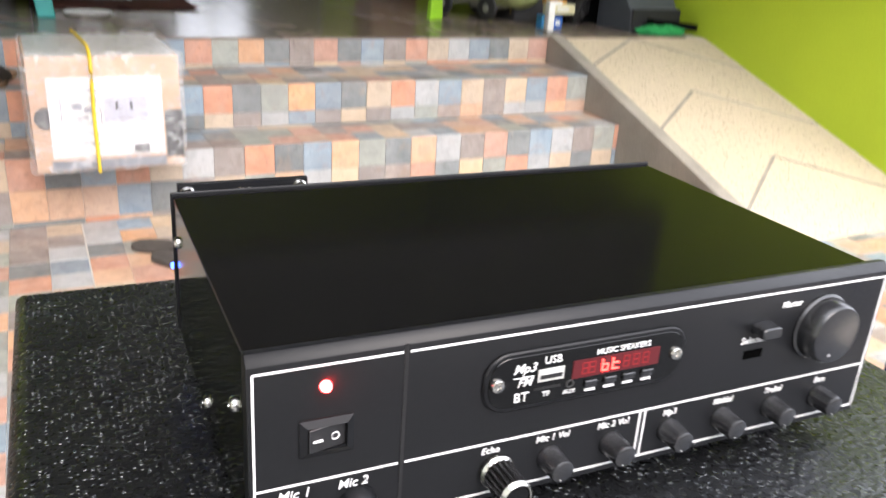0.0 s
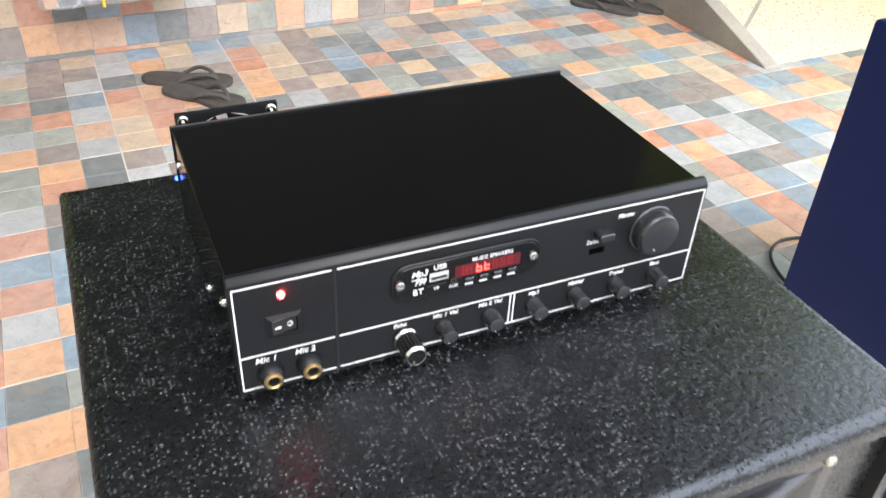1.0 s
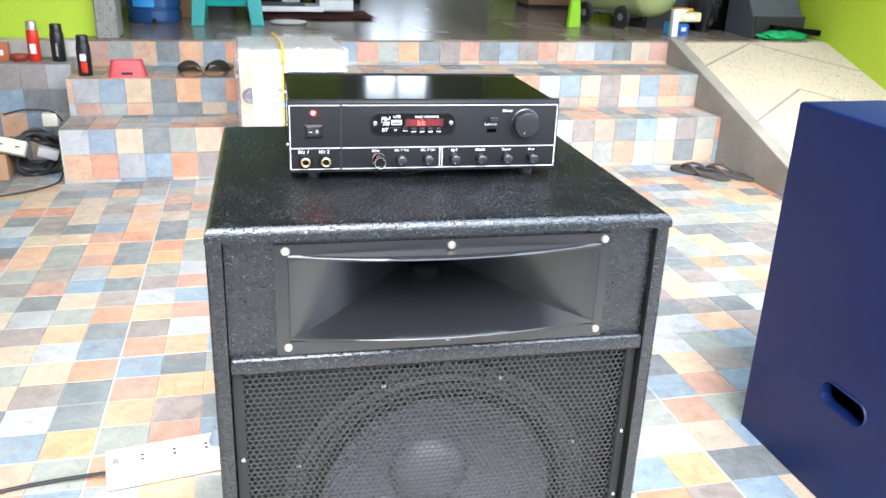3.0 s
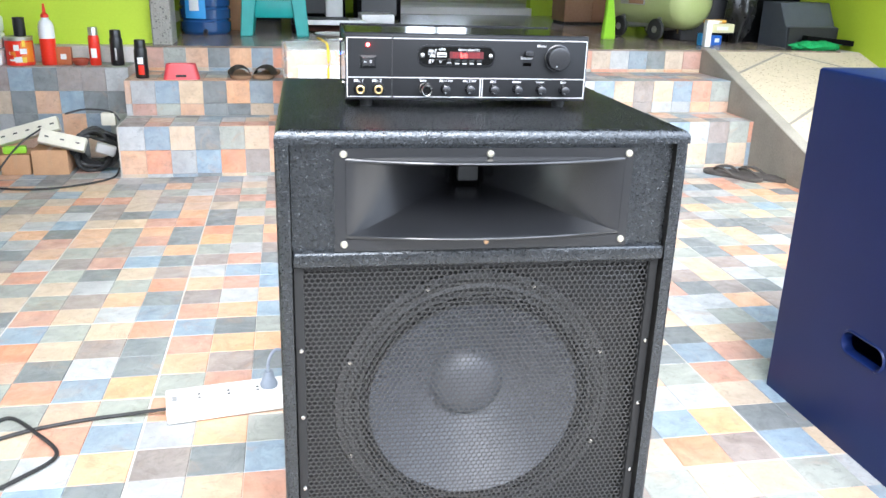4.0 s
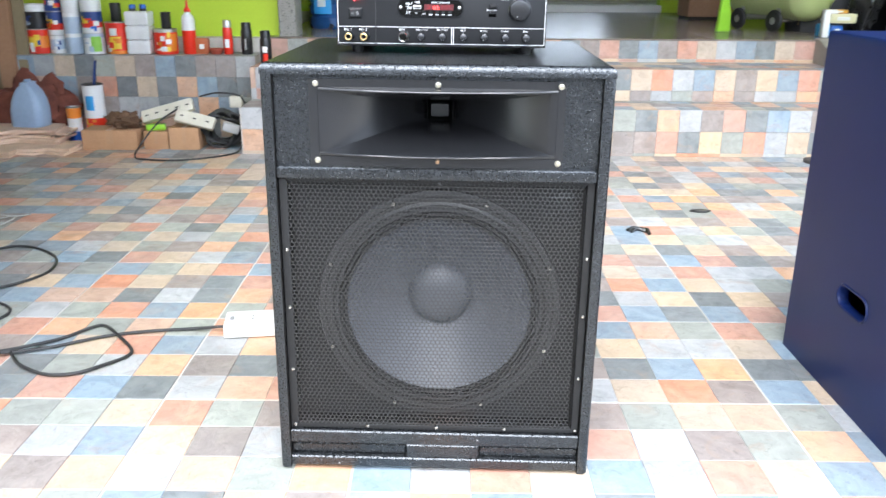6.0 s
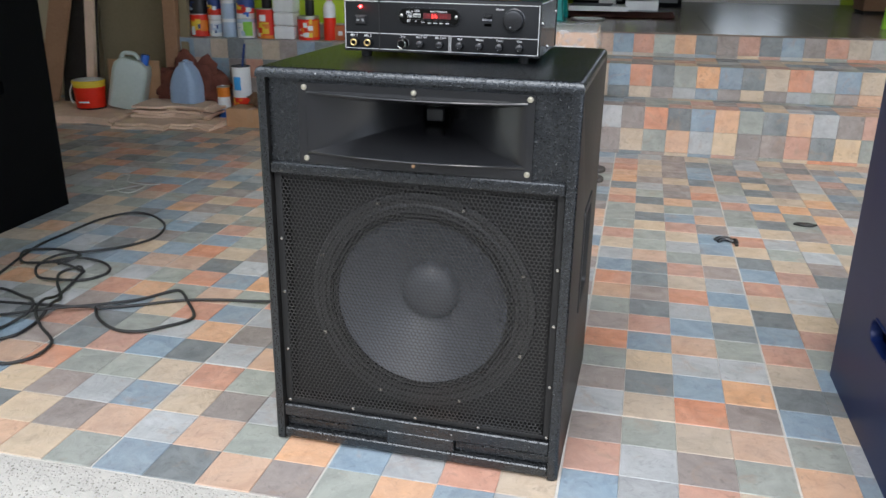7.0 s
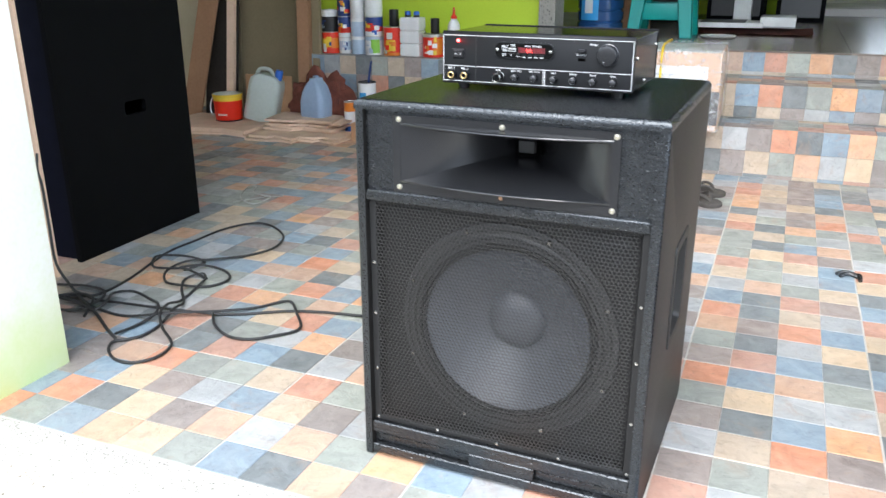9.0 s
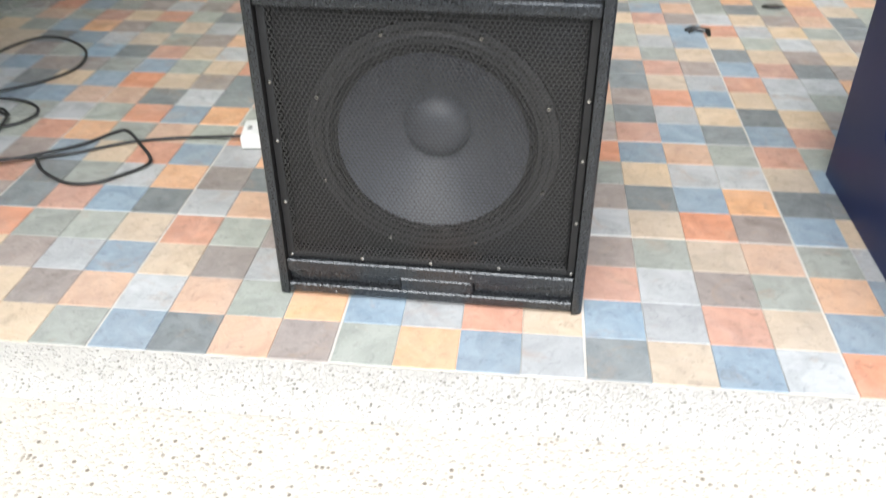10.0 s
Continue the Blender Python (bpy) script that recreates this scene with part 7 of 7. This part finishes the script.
rows(22, -8, "blncl" + "bc")
rows(21, -8, "gcnnlp")
rows(20, -8, "ognlsg")
rows(19, -8, "nosbop")
rows(18, -8, "cgolp")
rows(17, -8, "slgp")
rows(16, -8, "spn")
rows(15, -8, "ogp")
rows(14, -8, "pgo")
rows(22, 0, "blncgl")
rows(21, 0, "ocnssl")
rows(20, 0, "ocnbsp")
rows(19, 0, "pcnbos")
rows(18, 0, "pncsgc")
rows(17, 0, "slnpgs")
rows(16, 0, "pgnolc")
rows(15, 0, "ospgob")
rows(14, 0, "gcglgp")
rows(13, 0, "gsbpgs")
for k, c in enumerate("nlnpblppns"):
    PLAN[(-1, 6 + k)] = c

RISER = {}


def riser(n, row, last, text):
    for k, c in enumerate(reversed(text)):
        RISER[(n, row, last - k)] = c


riser(0, 0, 0, "lbcsgc" + "nosb" + "gplo" + "cosp" + "ospl" + "nosblng"[:6] + "ngo"[1:])
riser(0, 0, 0, "ospl" + "nosblngo")
riser(0, 0, -23, "lbcsgc")
riser(0, 1, 0, "cnosc" + "golcsc" + "b")
riser(0, 1, -23, "poblon"[:1] + "olbon")
riser(1, 0, -1, "gcol" + "bcncbog")
riser(1, 0, -22, "lbcspbo")
riser(2, 0, -1, "osbnoclbsco")
riser(2, 0, -22, "gpspbo")
riser(9, 0, -1, "csgcnbsnnl")
riser(9, 1, -1, "bnoscspbss")

riser(0, 0, -11, "oclnosbpg")
riser(0, 1, -11, "bsncgplcn")
riser(1, 0, -11, "bosgpbs")
riser(1, 1, -11, "scnlbnc")
riser(2, 0, -11, "bogpsno")
riser(2, 1, -11, "lcglbnc")
riser(20, 0, -11, "nngopob")
riser(21, 0, -11, "gnncngn")

pack = Pack()
for ya, yb, j in run(0.448, STEP[0][0] + 0.02, Y0):
    for xa, xb, i in run(-2.62, WALL_R, X0):
        if xa > XR and ya > SLOPE0 or ya > STEP[0][0] - 0.01 and xa > XL or xb < -0.62 and ya < 0.6:
            continue
        kind = PLAN.get((i, j)) or rng.choice(MIX)
        (gl, gr), (gb, gt) = gaps(i), gaps(j)
        a, b, c, d = xa + gl, xb - gr, ya + gb, yb - gt
        near = -8 <= i <= 7 and -4 <= j <= 11
        lay(porch, pack, kind, b - a, d - c, Matrix.Translation(((a + b) / 2, (c + d) / 2, 0)), near)
for ya, yb, j in run(STEP[0][0] + 0.02, 4.0, Y0):
    for xa, xb, i in run(-2.62, XL, X0):
        if not (ya > LEDGE_Y and xa > -1.3):
            lay(porch, pack, rng.choice(MIX), xb - xa - 0.001, yb - ya - 0.001, Matrix.Translation(((xa + xb) / 2, (ya + yb) / 2, 0)), False)
pack.done(porch)

UP = pose(0, 0, 0, 90)
below = 0.0
for n_, ((y, z), y2) in enumerate(zip(STEP, (STEP[1][0], STEP[2][0], STEP[2][0]))):
    cut = XR - (0.02 if n_ == 0 else 0)
    for row, (za, zb, j) in enumerate(reversed(run(below + 0.001, z, z))):
        for xa, xb, i in run(XL, XR, cut):
            kind = RISER.get((n_, row, i)) or rng.choice(MIX)
            lay(STEPS[n_], None, kind, xb - xa - 0.001, zb - za - 0.001, Matrix.Translation(((xa + xb) / 2, y, (za + zb) / 2)) @ UP, True)
    if n_ < 2:
        for ya, yb, j in run(y - 0.002, y2, y):
            for xa, xb, i in run(XL, XR, cut):
                lay(STEPS[n_], None, RISER.get((20 + n_, 0, i)) if j == 0 and (20 + n_, 0, i) in RISER else rng.choice(MIX), xb - xa - 0.001, yb - ya - 0.001, Matrix.Translation(((xa + xb) / 2, (ya + yb) / 2, z)), True)
    below = z
for row, (za, zb, j) in enumerate(reversed(run(0.001, LEDGE_Z - 0.004, LEDGE_Z - 0.004))):
    for xa, xb, i in run(-1.30, XL - 0.002, XL):
        lay(ledge, None, RISER.get((9, row, i)) or rng.choice(MIX), xb - xa - 0.001, zb - za - 0.001, Matrix.Translation(((xa + xb) / 2, LEDGE_Y, (za + zb) / 2)) @ UP, True)
for ya, yb, j in run(LEDGE_Y - 0.004, 3.86, LEDGE_Y):
    for xa, xb, i in run(-1.30, XL - 0.002, XL):
        lay(ledge, None, rng.choice("nsgln"), xb - xa - 0.001, yb - ya - 0.001, Matrix.Translation(((xa + xb) / 2, (ya + yb) / 2, LEDGE_Z)), True)

# planks of the house floor
for k in range(26):
    x = XL + 0.146 * k
    y = 3.742 if k % 2 else 3.742
    first = True
    while y < 6.7:
        y2 = min(6.72, y + (0.6 if first and k % 2 else 0.9))
        first = False
        if x + 0.146 < WALL_R:
            key = ("plank", round(y2 - y, 3))
            if key not in SHEET:
                bm = fresh()
                box(bm, (-0.0725, -(y2 - y) / 2 + 0.0008, -0.008), (0.0725, (y2 - y) / 2 - 0.0008, 0), 0.0008)
                SHEET[key] = finish(bm, "plank", PLANK)
            ob = new("plank", SHEET[key])
            ob.parent = room
            ob.location = (x + 0.073, (y + y2) / 2, STEP[2][1] + rng.uniform(-0.0003, 0.0003))
        y = y2
